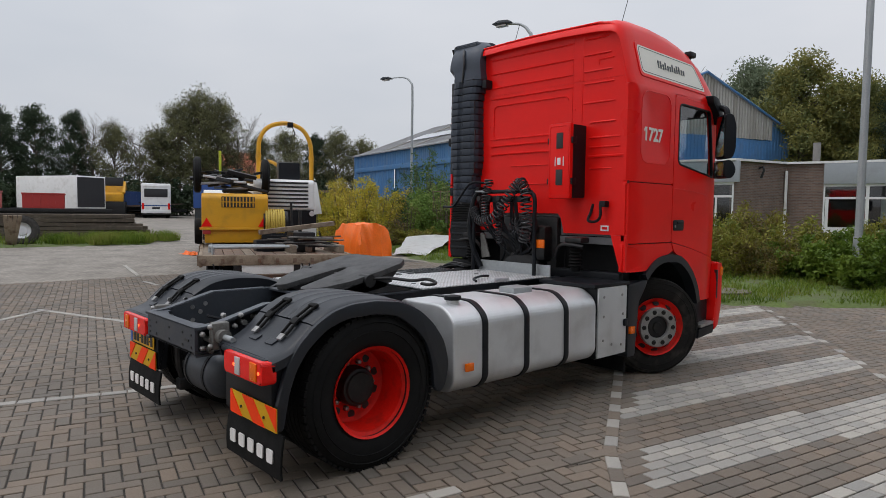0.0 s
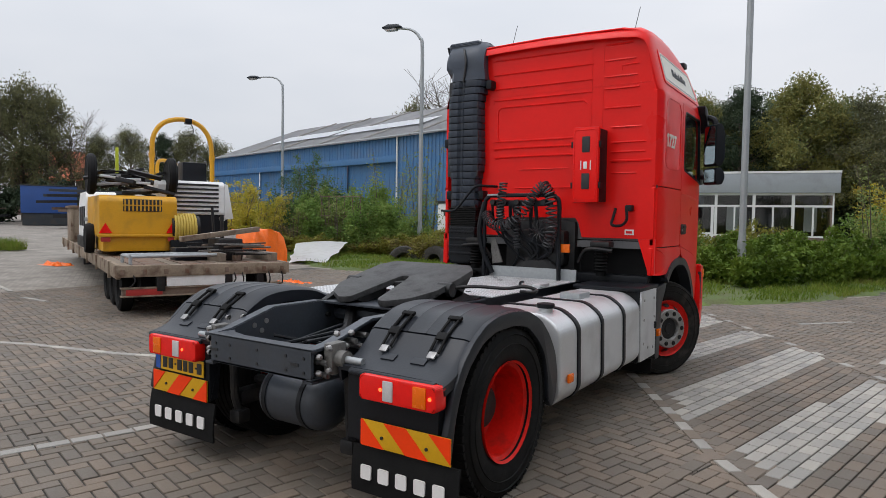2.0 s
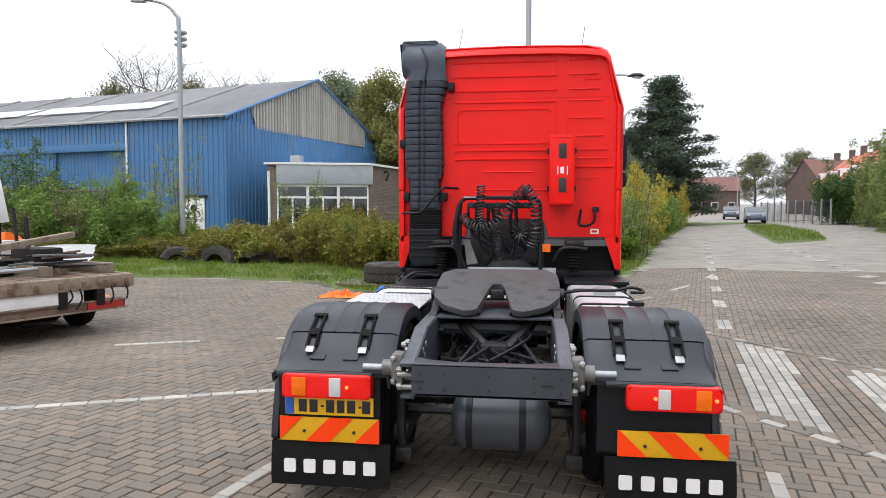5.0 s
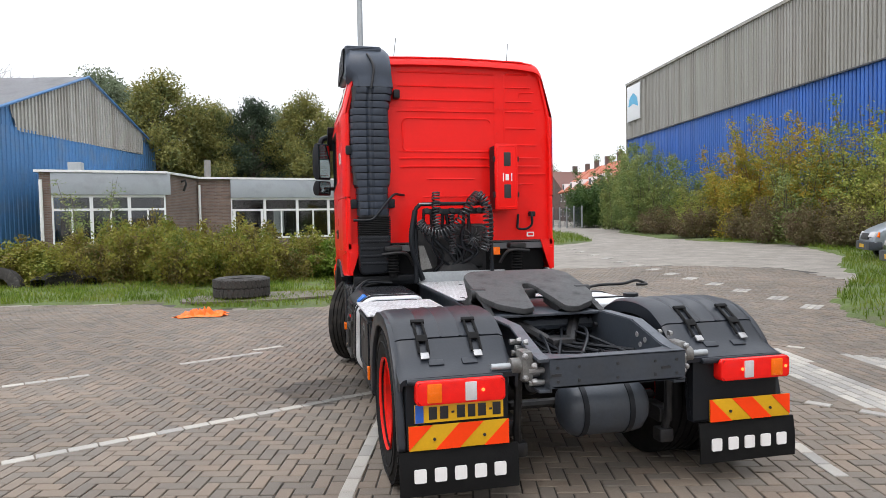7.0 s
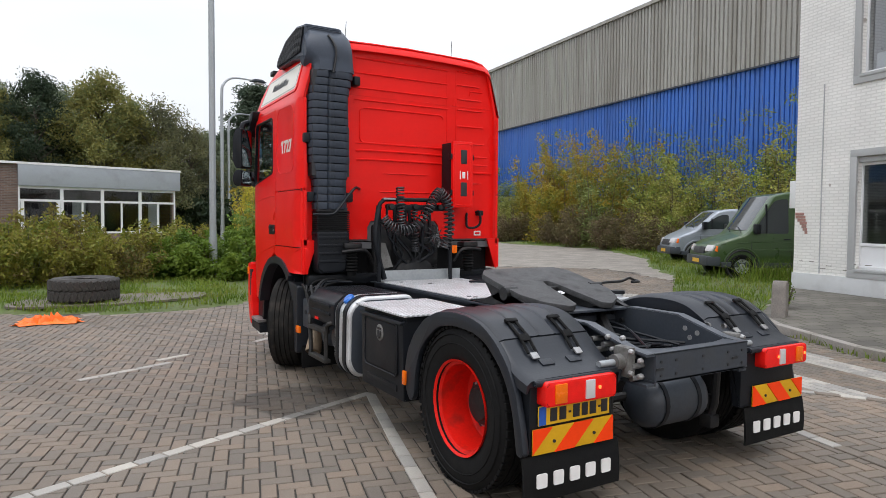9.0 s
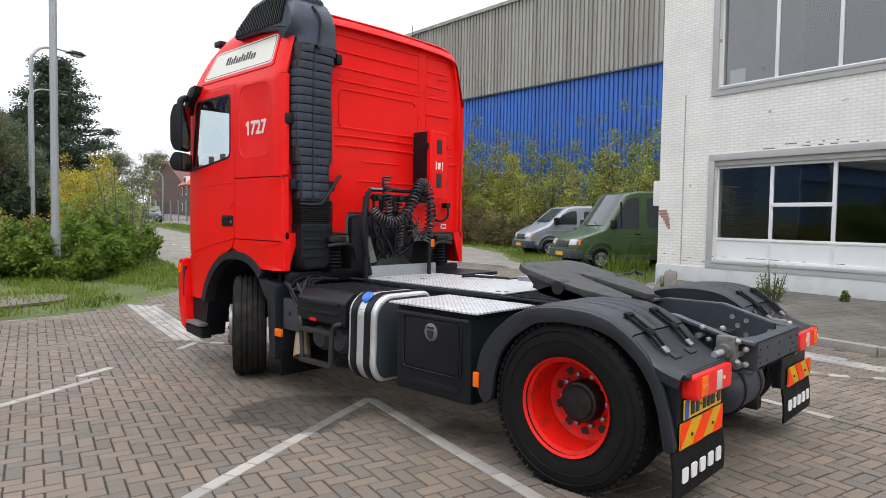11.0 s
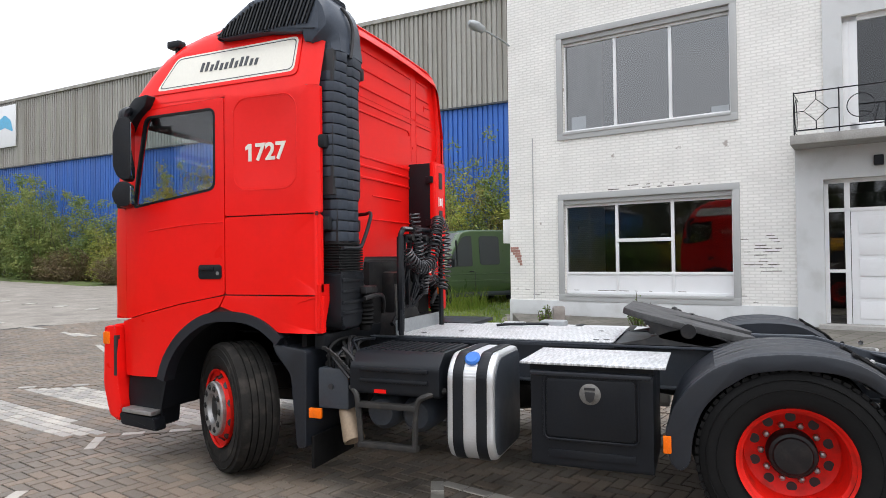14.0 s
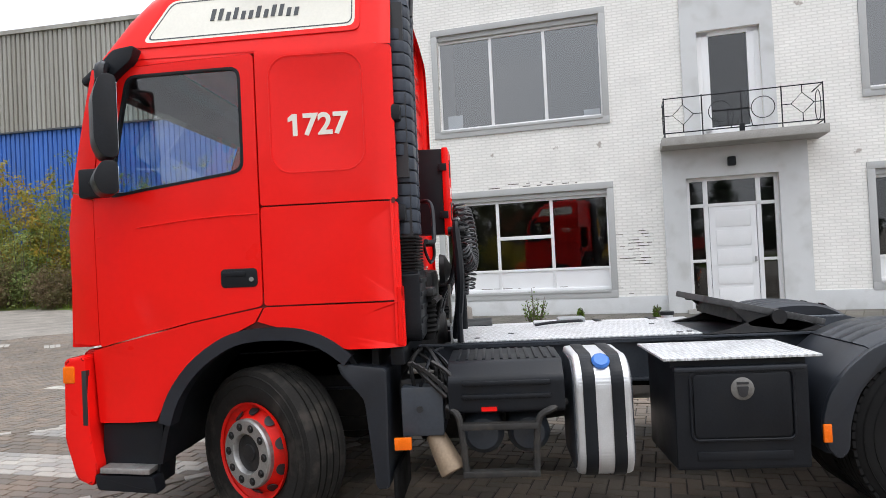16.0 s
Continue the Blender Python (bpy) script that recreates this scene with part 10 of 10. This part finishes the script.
    part("windscreen", w, VAN_GLASS, c)
    return c


car("silver-blue hatchback parked at the roadside", 21.5, 60.6, 255, CAR_BLUE)
car("dark car parked far down the street", 24.2, 77.0, 255, CAR_DARK)
fence = thing("mesh_fence", "grey steel fence along the far side of the street", "fence", 25.6, 54.5, rise(25, 58), 93)
for k in range(10):
    part("post", box(B(), k * 1.6 - 0.06, k * 1.6 + 0.06, -0.06, 0.06, 0, 2.2), GALV, fence)
for k in range(9):
    pb = B()
    for q in range(8):
        tube(pb, [(k * 1.6 + 0.1 + q * 0.2, 0, 0.1), (k * 1.6 + 0.1 + q * 0.2, 0, 2.05)], 0.015, 4)
    tube(pb, [(k * 1.6, 0, 2.0), (k * 1.6 + 1.6, 0, 2.0)], 0.02, 4)
    tube(pb, [(k * 1.6, 0, 0.3), (k * 1.6 + 1.6, 0, 0.3)], 0.02, 4)
    part("panel", pb, CHASSIS, fence)

# ---- storage yard ----
bt = thing("box_trailer", "white box trailer body with an open dark rear", "trailer", -52.3, 12.3, rise(-52, 12), -66)
part("box_body", box(B(), -1.3, 1.3, -7, 0, 0.75, 3.3, 0.03), WHITE, bt)
part("open_end", box(B(), -1.2, 1.2, 0.0, 0.03, 0.85, 3.2), FLAT_BLACK, bt)
part("underframe", box(B(), -1.2, 1.2, -7, 0, 0.2, 0.75), FLAT_BLACK, bt)
def flatbed(x, y, rz, L, h=0.85):
    """A low dark trailer: deck, two long beams, cross members and a row of wheels."""
    fb = thing("flatbed_trailer", "low dark flatbed trailer parked in the yard", "trailer", x, y, rise(x, y), rz)
    part("deck", box(B(), -L / 2, L / 2, -1.22, 1.22, h - 0.16, h - 0.004, 0.02), CONT_DARK, fb)
    for s in (-1, 1):
        part("side_rail", box(B(), -L / 2, L / 2, s * 1.22, s * 1.27, h - 0.22, h - 0.01, 0.01), GREASE, fb)
        part("beam", box(B(), -L / 2 + 0.2, L / 2 - 0.2, s * 0.45, s * 0.6, h - 0.5, h - 0.16), GREASE, fb)
        for k in range(3):
            X = -L / 2 + 1.3 + k * 1.25
            part("wheel", lathe(B(), [(0.0, -0.05), (0.16, -0.05), (0.2, 0.1), (0.3, 0.14), (0.38, 0.1), (0.38, -0.1), (0.3, -0.14), (0.0, -0.14)], (X, s * 1.02, 0.38), (0, s, 0), 20), RUBBER, fb)
    return fb


flatbed(-46.7, 5.4, 76, 13.0)
flatbed(-56.2, 16.2, 76, 6.0)
for k, (x, y, m_, l_, h_) in enumerate(((-46.6, 7.9, CONT_RED, "red", 1.2), (-46.8, 4.2, CONT_RED, "red", 1.3), (-56.2, 16.2, CONT_BLUE, "blue", 1.5))):
    c = thing("skip_container", f"{l_} steel skip standing on a flatbed trailer", "container", x, y, rise(x, y) + 0.85, -14)
    tub = B()
    box(tub, -1.15, 1.15, -1.2, 1.2, 0, 0.08)
    for a0, a1, b0, b1 in ((-1.15, 1.15, -1.2, -1.14), (-1.15, 1.15, 1.14, 1.2), (-1.15, -1.09, -1.14, 1.14), (1.09, 1.15, -1.14, 1.14)):
        box(tub, a0, a1, b0, b1, 0.08, h_ - 0.2)
    part("tub", tub, m_, c)
    for q in range(6):
        part("rib", box(B(), 1.15, 1.20, -1.13 + q * 0.44, -1.05 + q * 0.44, 0.05, h_ - 0.2), m_, c)
    for a0, a1, b0, b1 in ((-1.2, 1.2, -1.25, -1.13), (-1.2, 1.2, 1.13, 1.25), (-1.2, -1.08, -1.13, 1.13), (1.08, 1.2, -1.13, 1.13)):
        part("rim", box(B(), a0, a1, b0, b1, h_ - 0.28, h_ - 0.18, 0.01), m_, c)
cb = thing("yard_container", "long blue tarpaulin-sided container in the yard", "container", -49.2, 21.2, rise(-49, 21), 65)
part("container_body", box(B(), -1.8, 1.8, -1.2, 5, 0.9, 2.9, 0.03), CONT_BLUE, cb)
part("roof_edge", box(B(), -1.84, 1.84, -1.24, 5.04, 2.9, 2.98, 0.01), CONT_DARK, cb)
for k in range(9):
    part("strap", box(B(), 1.8, 1.83, -1.1 + k * 0.7, -1.04 + k * 0.7, 0.9, 2.9), CONT_DARK, cb)
part("container_stand", box(B(), -1.7, 1.7, -1.1, 4.9, 0.0, 0.9), CONT_DARK, cb)
for x, y, rz in ((-50.6, 26.6, 58),):
    dc = thing("dark_container", "dark steel cage container in the yard", "container", x, y, rise(x, y), rz)
    part("container_body", box(B(), -1.2, 1.2, -1.6, 4.0, 0.15, 2.45, 0.02), CONT_DARK, dc)
    for k in range(7):
        part("bar", box(B(), -1.2 + k * 0.38, -1.12 + k * 0.38, -1.65, -1.6, 0.2, 2.4), GREASE if k % 2 else CHASSIS, dc)
    for z in (0.15, 0.9, 1.65, 2.38):
        part("bar", box(B(), -1.24, 1.24, -1.67, -1.6, z, z + 0.09), CHASSIS, dc)
bus = thing("white_bus", "white minibus seen from behind in the yard", "bus", -52.1, 17.2, rise(-52, 17), -109)
part("bus_body", box(B(), -1.15, 1.15, -6, 0, 0.4, 2.9, 0.15, 3), WHITE, bus)
part("rear_window", box(B(), -0.9, 0.9, 0.0, 0.03, 1.75, 2.45, 0.03), FLAT_BLACK, bus)
part("blue_band", box(B(), -1.16, 1.16, -6.0, 0.012, 1.0, 1.08), CONT_BLUE, bus)
part("bumper", box(B(), -1.15, 1.15, 0.0, 0.1, 0.4, 0.65, 0.03), WHITE, bus)
part("skirt", box(B(), -1.1, 1.1, -5.8, -0.02, 0.28, 0.42), FLAT_BLACK, bus)
part("plate_panel", box(B(), -0.3, 0.3, 0.0, 0.02, 0.75, 0.92), FLAT_BLACK, bus)
for s in (-1, 1):
    part("tail_lamp", box(B(), s * 0.92, s * 1.08, 0.0, 0.03, 0.72, 1.25, 0.01), LENS_RED, bus)
    for k in range(4):
        part("side_window", box(B(), s * 1.14, s * 1.165, -1.35 - k * 1.25, -0.25 - k * 1.25, 1.7, 2.5, 0.01), FLAT_BLACK, bus)
part("roof_rim", box(B(), -1.0, 1.0, -0.05, 0.04, 2.62, 2.72, 0.02), WHITE, bus)
for x in (-0.9, 0.9):
    part("wheel", cyl(B(), (x - 0.15, -1.2, 0.4), (x + 0.15, -1.2, 0.4), 0.4, 20), RUBBER, bus)
for deg, dist, lab in ((-58.8, 50, "dark scrap heap at the edge of the yard"), (-71, 60, "dark scrap among the trailers in the yard")):
    x, y = at(deg, dist)
    j = thing("scrap_stack", lab, "scrap", x, y, rise(x, y), 60)
    rng = random.Random(int(deg * 10))
    hh = 2.6 if deg > -61 else 1.2
    for k in range(22):
        part("frame_bar", boxm(B(), pose(rng.uniform(-3, 3), rng.uniform(-0.8, 0.8), hh * (k + 0.5) / 22, 0, rng.uniform(-3, 3), rng.uniform(-4, 4)), rng.uniform(2.5, 5.5), rng.uniform(0.2, 0.9), hh / 15, 0.0), rng.choice((GREASE, CHASSIS, RUST, GREASE)), j)
dig = thing("yellow_loader", "yellow loader parked among trailers in the yard", "loader", -55.0, 14.6, rise(-55, 14.6), -20)
part("loader_body", prism(B(), [(-1.5, 1.3), (1.5, 1.3), (1.5, 1.9), (0.95, 2.05), (0.9, 2.6), (-0.5, 2.6), (-1.5, 2.3)], "y", -0.9, 0.9, 0.04), YELLOW, dig)
for s in (-1, 1):
    part("lift_arm", tube(B(), [(-1.2, s * 1.0, 2.4), (0.6, s * 1.0, 2.9), (1.9, s * 1.0, 2.0)], 0.12, 6), YELLOW, dig)
part("loader_cab", box(B(), -0.5, 0.9, -0.9, 0.9, 2.6, 3.3, 0.08), FLAT_BLACK, dig)
part("loader_base", box(B(), -1.7, 1.7, -1.1, 1.1, 0.0, 1.3, 0.1), GREASE, dig)
timber = thing("timber_stack", "stack of weathered sleepers on the grass bank", "timber", -24.6, 3.6, rise(-24.6, 3.6) + 0.05, 74)
rng = random.Random(12)
for lv in range(6):
    for k in range(3):
        L0 = rng.uniform(-3.6, -2.8)
        part("sleeper", boxm(B(), pose(rng.uniform(-0.2, 0.2), -0.35 + k * 0.34, 0.1 + lv * 0.165, 0, rng.uniform(-0.6, 0.6), rng.uniform(-1, 1)), 7 - lv * 0.25 + rng.uniform(-0.5, 0.5), 0.28, 0.15, 0.015, 1), SLEEPER, timber)
lw = loose_tyre("spare truck wheel leaning on the timber", 0, 0, 0.52, 0.3, pose(-22.4, 2.28, rise(-22.4, 2.28) + 0.5, 80, 0, 74), False, True)
pw = thing("pallet_boards", "pale boards leaning beside the timber stack", "boards", -21.8, 1.72, rise(-21.8, 1.72) + 0.02, 74)
for k in range(4):
    part("board", boxm(B(), pose(0.1 * k, 0.0, 0.5, 25, 0, 10 * k), 0.12, 0.03, 1.2, 0.004), PALE_PAINT, pw)

# ---- paving stones and road markings ----
BW, BL, GAP = 0.1025, 0.205, 0.011
GRID = radians(75.5)
cg, sg_ = math.cos(GRID), math.sin(GRID)
white_rows = [[(-0.78, 2.25), (-2.3, 1.62), (-4.3, 0.78), (-5.6, 0.45), (-7.2, -0.2)], [(-0.80, 2.20), (-1.2, 0.85), (-1.5, -0.22), (-1.62, -0.72), (-1.85, -1.45), (-2.25, -3.0), (-2.5, -5.0)], [(-7.1, -0.2), (-6.5, -0.85), (-6.2, -1.6)]]
dashes = [[(-2.23, 4.6), (-3.1, 4.18)], [(-4.1, 3.85), (-5.05, 3.45)], [(-9.2, 2.3), (-10.1, 2.28)], [(-11.1, 2.53), (-13.5, 2.98)], [(-1.05, 5.42), (-0.65, 5.72)], [(-2.35, 4.78), (-2.0, 4.95)],
          [(2.01, 8.4), (2.68, 9.13)], [(3.32, 10.26), (3.94, 11.21)], [(4.65, 12.64), (5.1, 13.65)]]
for k in range(14):
    cx, cy = 3.24 + 0.545 * k, 6.18 + 2.2 * k
    dashes += [[(cx - 0.09 + d, cy - 0.42 - d * 0.25), (cx + 0.09 + d, cy + 0.42 - d * 0.25)] for d in (-0.052, 0.052)]
checked = [(-0.72, 5.72), (0.85, 3.5), (2.08, 1.42), (2.6, 0.75), (3.1, -0.05), (3.5, -0.75), (4.0, -1.6)]
checked_far = [(0.10, 9.35), (0.99, 8.12), (2.34, 6.12), (3.46, 4.28), (4.4, 2.75)]
rowb = [(2.08, 1.42), (1.95, 0.75), (1.73, -0.32), (1.63, -0.66), (1.35, -1.8), (1.1, -3.0)]
# hatched field: rows of bricks between the two edges, white ones in slanting bars
FIELD = [(-1.0, 6.1), (-0.62, 5.7), (0.92, 3.5), (2.15, 1.5), (2.66, 0.78), (3.16, -0.02), (3.56, -0.72), (4.05, -1.5), (5.0, 1.55), (4.35, 2.7), (3.4, 4.23), (2.28, 6.07), (0.93, 8.07), (0.05, 9.3), (-0.12, 9.75)]
bars = [[(1.38, 2.79), (1.76, 2.18), (2.53, 5.68), (2.13, 6.34)], [(2.19, 1.53), (2.60, 0.94), (3.34, 4.15), (2.98, 4.95)], [(0.60, 4.0), (0.98, 3.4), (1.79, 7.07), (1.48, 7.6)], [(-0.14, 5.2), (0.24, 4.62), (1.0, 7.88), (0.59, 8.67)], [(-0.86, 6.15), (-0.56, 5.72), (0.28, 9.1), (-0.1, 9.6)], [(3.02, 0.25), (3.42, -0.38), (4.1, 2.75), (3.72, 3.5)], [(3.82, -1.05), (4.2, -1.5), (4.98, 1.75), (4.62, 2.35)]]
side_dashes = [((7.5, 7.9), (7.9, 8.25)), ((7.75, 9.2), (8.2, 9.55)), ((7.95, 10.5), (8.4, 10.85)), ((8.2, 11.8), (8.7, 12.15)), ((8.5, 13.2), (9.0, 13.55)), ((8.8, 14.7), (9.3, 15.05)), ((9.1, 16.3), (9.6, 16.65)), ((9.4, 18.0), (9.9, 18.35)), ((9.8, 19.9), (10.3, 20.25)), ((10.2, 21.9), (10.7, 22.25)), ((10.7, 24.0), (11.2, 24.35)), ((7.3, 6.6), (7.75, 6.95)), ((7.0, 5.4), (7.45, 5.75))]


def brick_mesh(name, w, l, material, h=0.02):
    a, b, c = w / 2, l / 2, 0.004
    vs = [(-b, -a, -h), (b, -a, -h), (b, a, -h), (-b, a, -h), (-b, -a, -c), (b, -a, -c), (b, a, -c), (-b, a, -c), (-b + c, -a + c, 0), (b - c, -a + c, 0), (b - c, a - c, 0), (-b + c, a - c, 0)]
    fs = [(0, 1, 5, 4), (1, 2, 6, 5), (2, 3, 7, 6), (3, 0, 4, 7), (4, 5, 9, 8), (5, 6, 10, 9), (6, 7, 11, 10), (7, 4, 8, 11), (8, 9, 10, 11)]
    me = bpy.data.meshes.new(name)
    me.from_pydata(vs, [], fs)
    me.materials.append(material)
    return me, np.array(vs), fs


brick_me, brick_v, brick_f = brick_mesh("brick", BW - GAP, BL - GAP, BRICK)
white_me, white_v, white_f = brick_mesh("white_brick", 0.105 - GAP, 0.21 - GAP, WHITE_BRICK)


def joined(name, poses, verts, faces, material, label, category):
    """Many alike stones in one mesh."""
    n = len(verts)
    allv, allf = [], []
    for k, (x, y, z, a) in enumerate(poses):
        c, s = math.cos(a), math.sin(a)
        v = verts.copy()
        v[:, 0], v[:, 1] = x + verts[:, 0] * c - verts[:, 1] * s, y + verts[:, 0] * s + verts[:, 1] * c
        v[:, 2] = verts[:, 2] + z
        allv.append(v)
        allf += [tuple(i + k * n for i in f) for f in faces]
    return tagged(raw(name, np.concatenate(allv).tolist(), allf, material), label, category, kind="stuff")


def along(line, step):
    """Places and directions at even steps along a line of points."""
    out, left = [], step / 2
    for (ax, ay), (bx, by) in zip(line, line[1:]):
        L = math.hypot(bx - ax, by - ay)
        t = left
        while t < L:
            out.append((ax + (bx - ax) * t / L, ay + (by - ay) * t / L, math.atan2(by - ay, bx - ax)))
            t += step
        left = t - L
    return out


marks, darkrow = [], []
for i, line in enumerate(white_rows + dashes):
    marks += [(x, y, rise(x, y) + 0.004 + 0.0009 * (i % 3), a) for x, y, a in along(line, 0.21)]
for i, (x, y, a) in enumerate(along(checked, 0.21)):
    (marks if i % 2 else darkrow).append((x, y, rise(x, y) + 0.0075, a))
for i, (x, y, a) in enumerate(along(rowb, 0.21)):
    (marks if 5 < i < 11 else darkrow).append((x, y, rise(x, y) + 0.0088, a))
for i, (x, y, a) in enumerate(along(checked_far, 0.21)):
    (marks if i % 3 == 1 else darkrow).append((x, y, rise(x, y) + 0.0068, a))
field_dark = []
FA = radians(78)
for r in range(-70, 70):
    for k in range(-60, 60):
        t, off = (k + 0.5 * (r % 2)) * 0.21, r * 0.105
        x, y = 2.0 + math.cos(FA) * t - math.sin(FA) * off, 4.0 + math.sin(FA) * t + math.cos(FA) * off
        if -1.2 < x < 5.2 and -1.8 < y < 9.8 and within((x, y), FIELD):
            (marks if any(within((x, y), b) for b in bars) else field_dark).append((x, y, rise(x, y) + 0.0025, FA))
darkrow += field_dark
for (ax, ay), (bx, by) in side_dashes:
    a = math.atan2(by - ay, bx - ax)
    for r in range(3):
        for q in range(3):
            x, y = ax + (bx - ax) * (q + 0.5) / 3 - math.sin(a) * (r - 1) * 0.105, ay + (by - ay) * (q + 0.5) / 3 + math.cos(a) * (r - 1) * 0.105
            marks.append((x, y, rise(x, y) + 0.003, a))
def covered(x, y):
    """Well inside the hatched field, where its own rows of bricks lie."""
    return all(within((x + dx, y + dy), FIELD) for dx, dy in ((0.2, 0), (-0.2, 0), (0, 0.2), (0, -0.2)))


AREA = [(-11, -7.5), (6.5, -7.5), (5.2, -4), (4.4, -2.2), (4.9, -0.6), (5.25, 0.9), (6.1, 2.5), (7.0, 4.4), (8.6, 6.4), (11.0, 8.5), (12, 12), (10.5, 14), (4.0, 15.5), (2.3, 12.2), (1.4, 10.9), (0.3, 10.0), (-0.4, 9.3), (-1.3, 8.95), (-2.5, 8.85), (-3.8, 9.35), (-4.8, 10.4), (-7.2, 10.9), (-10.3, 10.5), (-11, 9)]
NEAR = (-3.5, -1.6, -0.9, 1.9)
rng = np.random.default_rng(7)
singles, rest = [], []
n = int(24 / BW)
for i in range(-n, n):
    for j in range(-n, n):
        d = (i - j) % 4
        if d == 0:
            u, v, turn = (i + 1) * BW, (j + 0.5) * BW, 0.0
        elif d == 3:
            u, v, turn = (i + 0.5) * BW, (j + 1) * BW, math.pi / 2
        else:
            continue
        x, y = u * cg - v * sg_, u * sg_ + v * cg
        if not (-11 < x < 12 and -7.5 < y < 15.5) or covered(x, y) or not within((x, y), AREA):
            continue
        p = (x, y, rise(x, y) - 0.002 + float(rng.normal(0, 0.0012)), GRID + turn + float(rng.normal(0, 0.006)))
        (singles if NEAR[0] < x < NEAR[1] and NEAR[2] < y < NEAR[3] and len(singles) < 300 else rest).append(p)
xs = [float(v) for v in np.arange(-11, 12.1, 1.0)]
ys = [float(v) for v in np.arange(-7.5, 15.6, 1.0)]
sheet("paving_bed", JOINT, "dark sand bed showing in the paving joints", "ground", xs, ys, lambda x, y: rise(x, y) - 0.012, lambda x, y: within((x, y), AREA))
stones = tagged(new("paving"), "brown-grey herringbone brick paving", "paving", kind="structure")
for x, y, z, a in singles:
    o = new("brick", brick_me)
    o.parent, o.matrix_basis = stones, pose(x, y, z, 0, 0, math.degrees(a))
joined("paving_stones", rest, brick_v, brick_f, BRICK, "brown-grey herringbone brick paving", "paving")
joined("dark_row", darkrow, white_v, white_f, BRICK, "plain paving bricks laid in rows between white ones", "paving")
mark = tagged(new("road_marking"), "white brick road markings and hatching", "road marking", kind="structure")
near_marks = [p for p in marks if -4.5 < p[0] < 2.6 and -1.0 < p[1] < 4.8][:300]
chosen = set(near_marks)
for x, y, z, a in near_marks:
    o = new("white_brick", white_me)
    o.parent, o.matrix_basis = mark, pose(x, y, z, 0, 0, math.degrees(a))
joined("marking_stones", [p for p in marks if p not in chosen], white_v, white_f, WHITE_BRICK, "white brick road markings and hatching", "road marking")
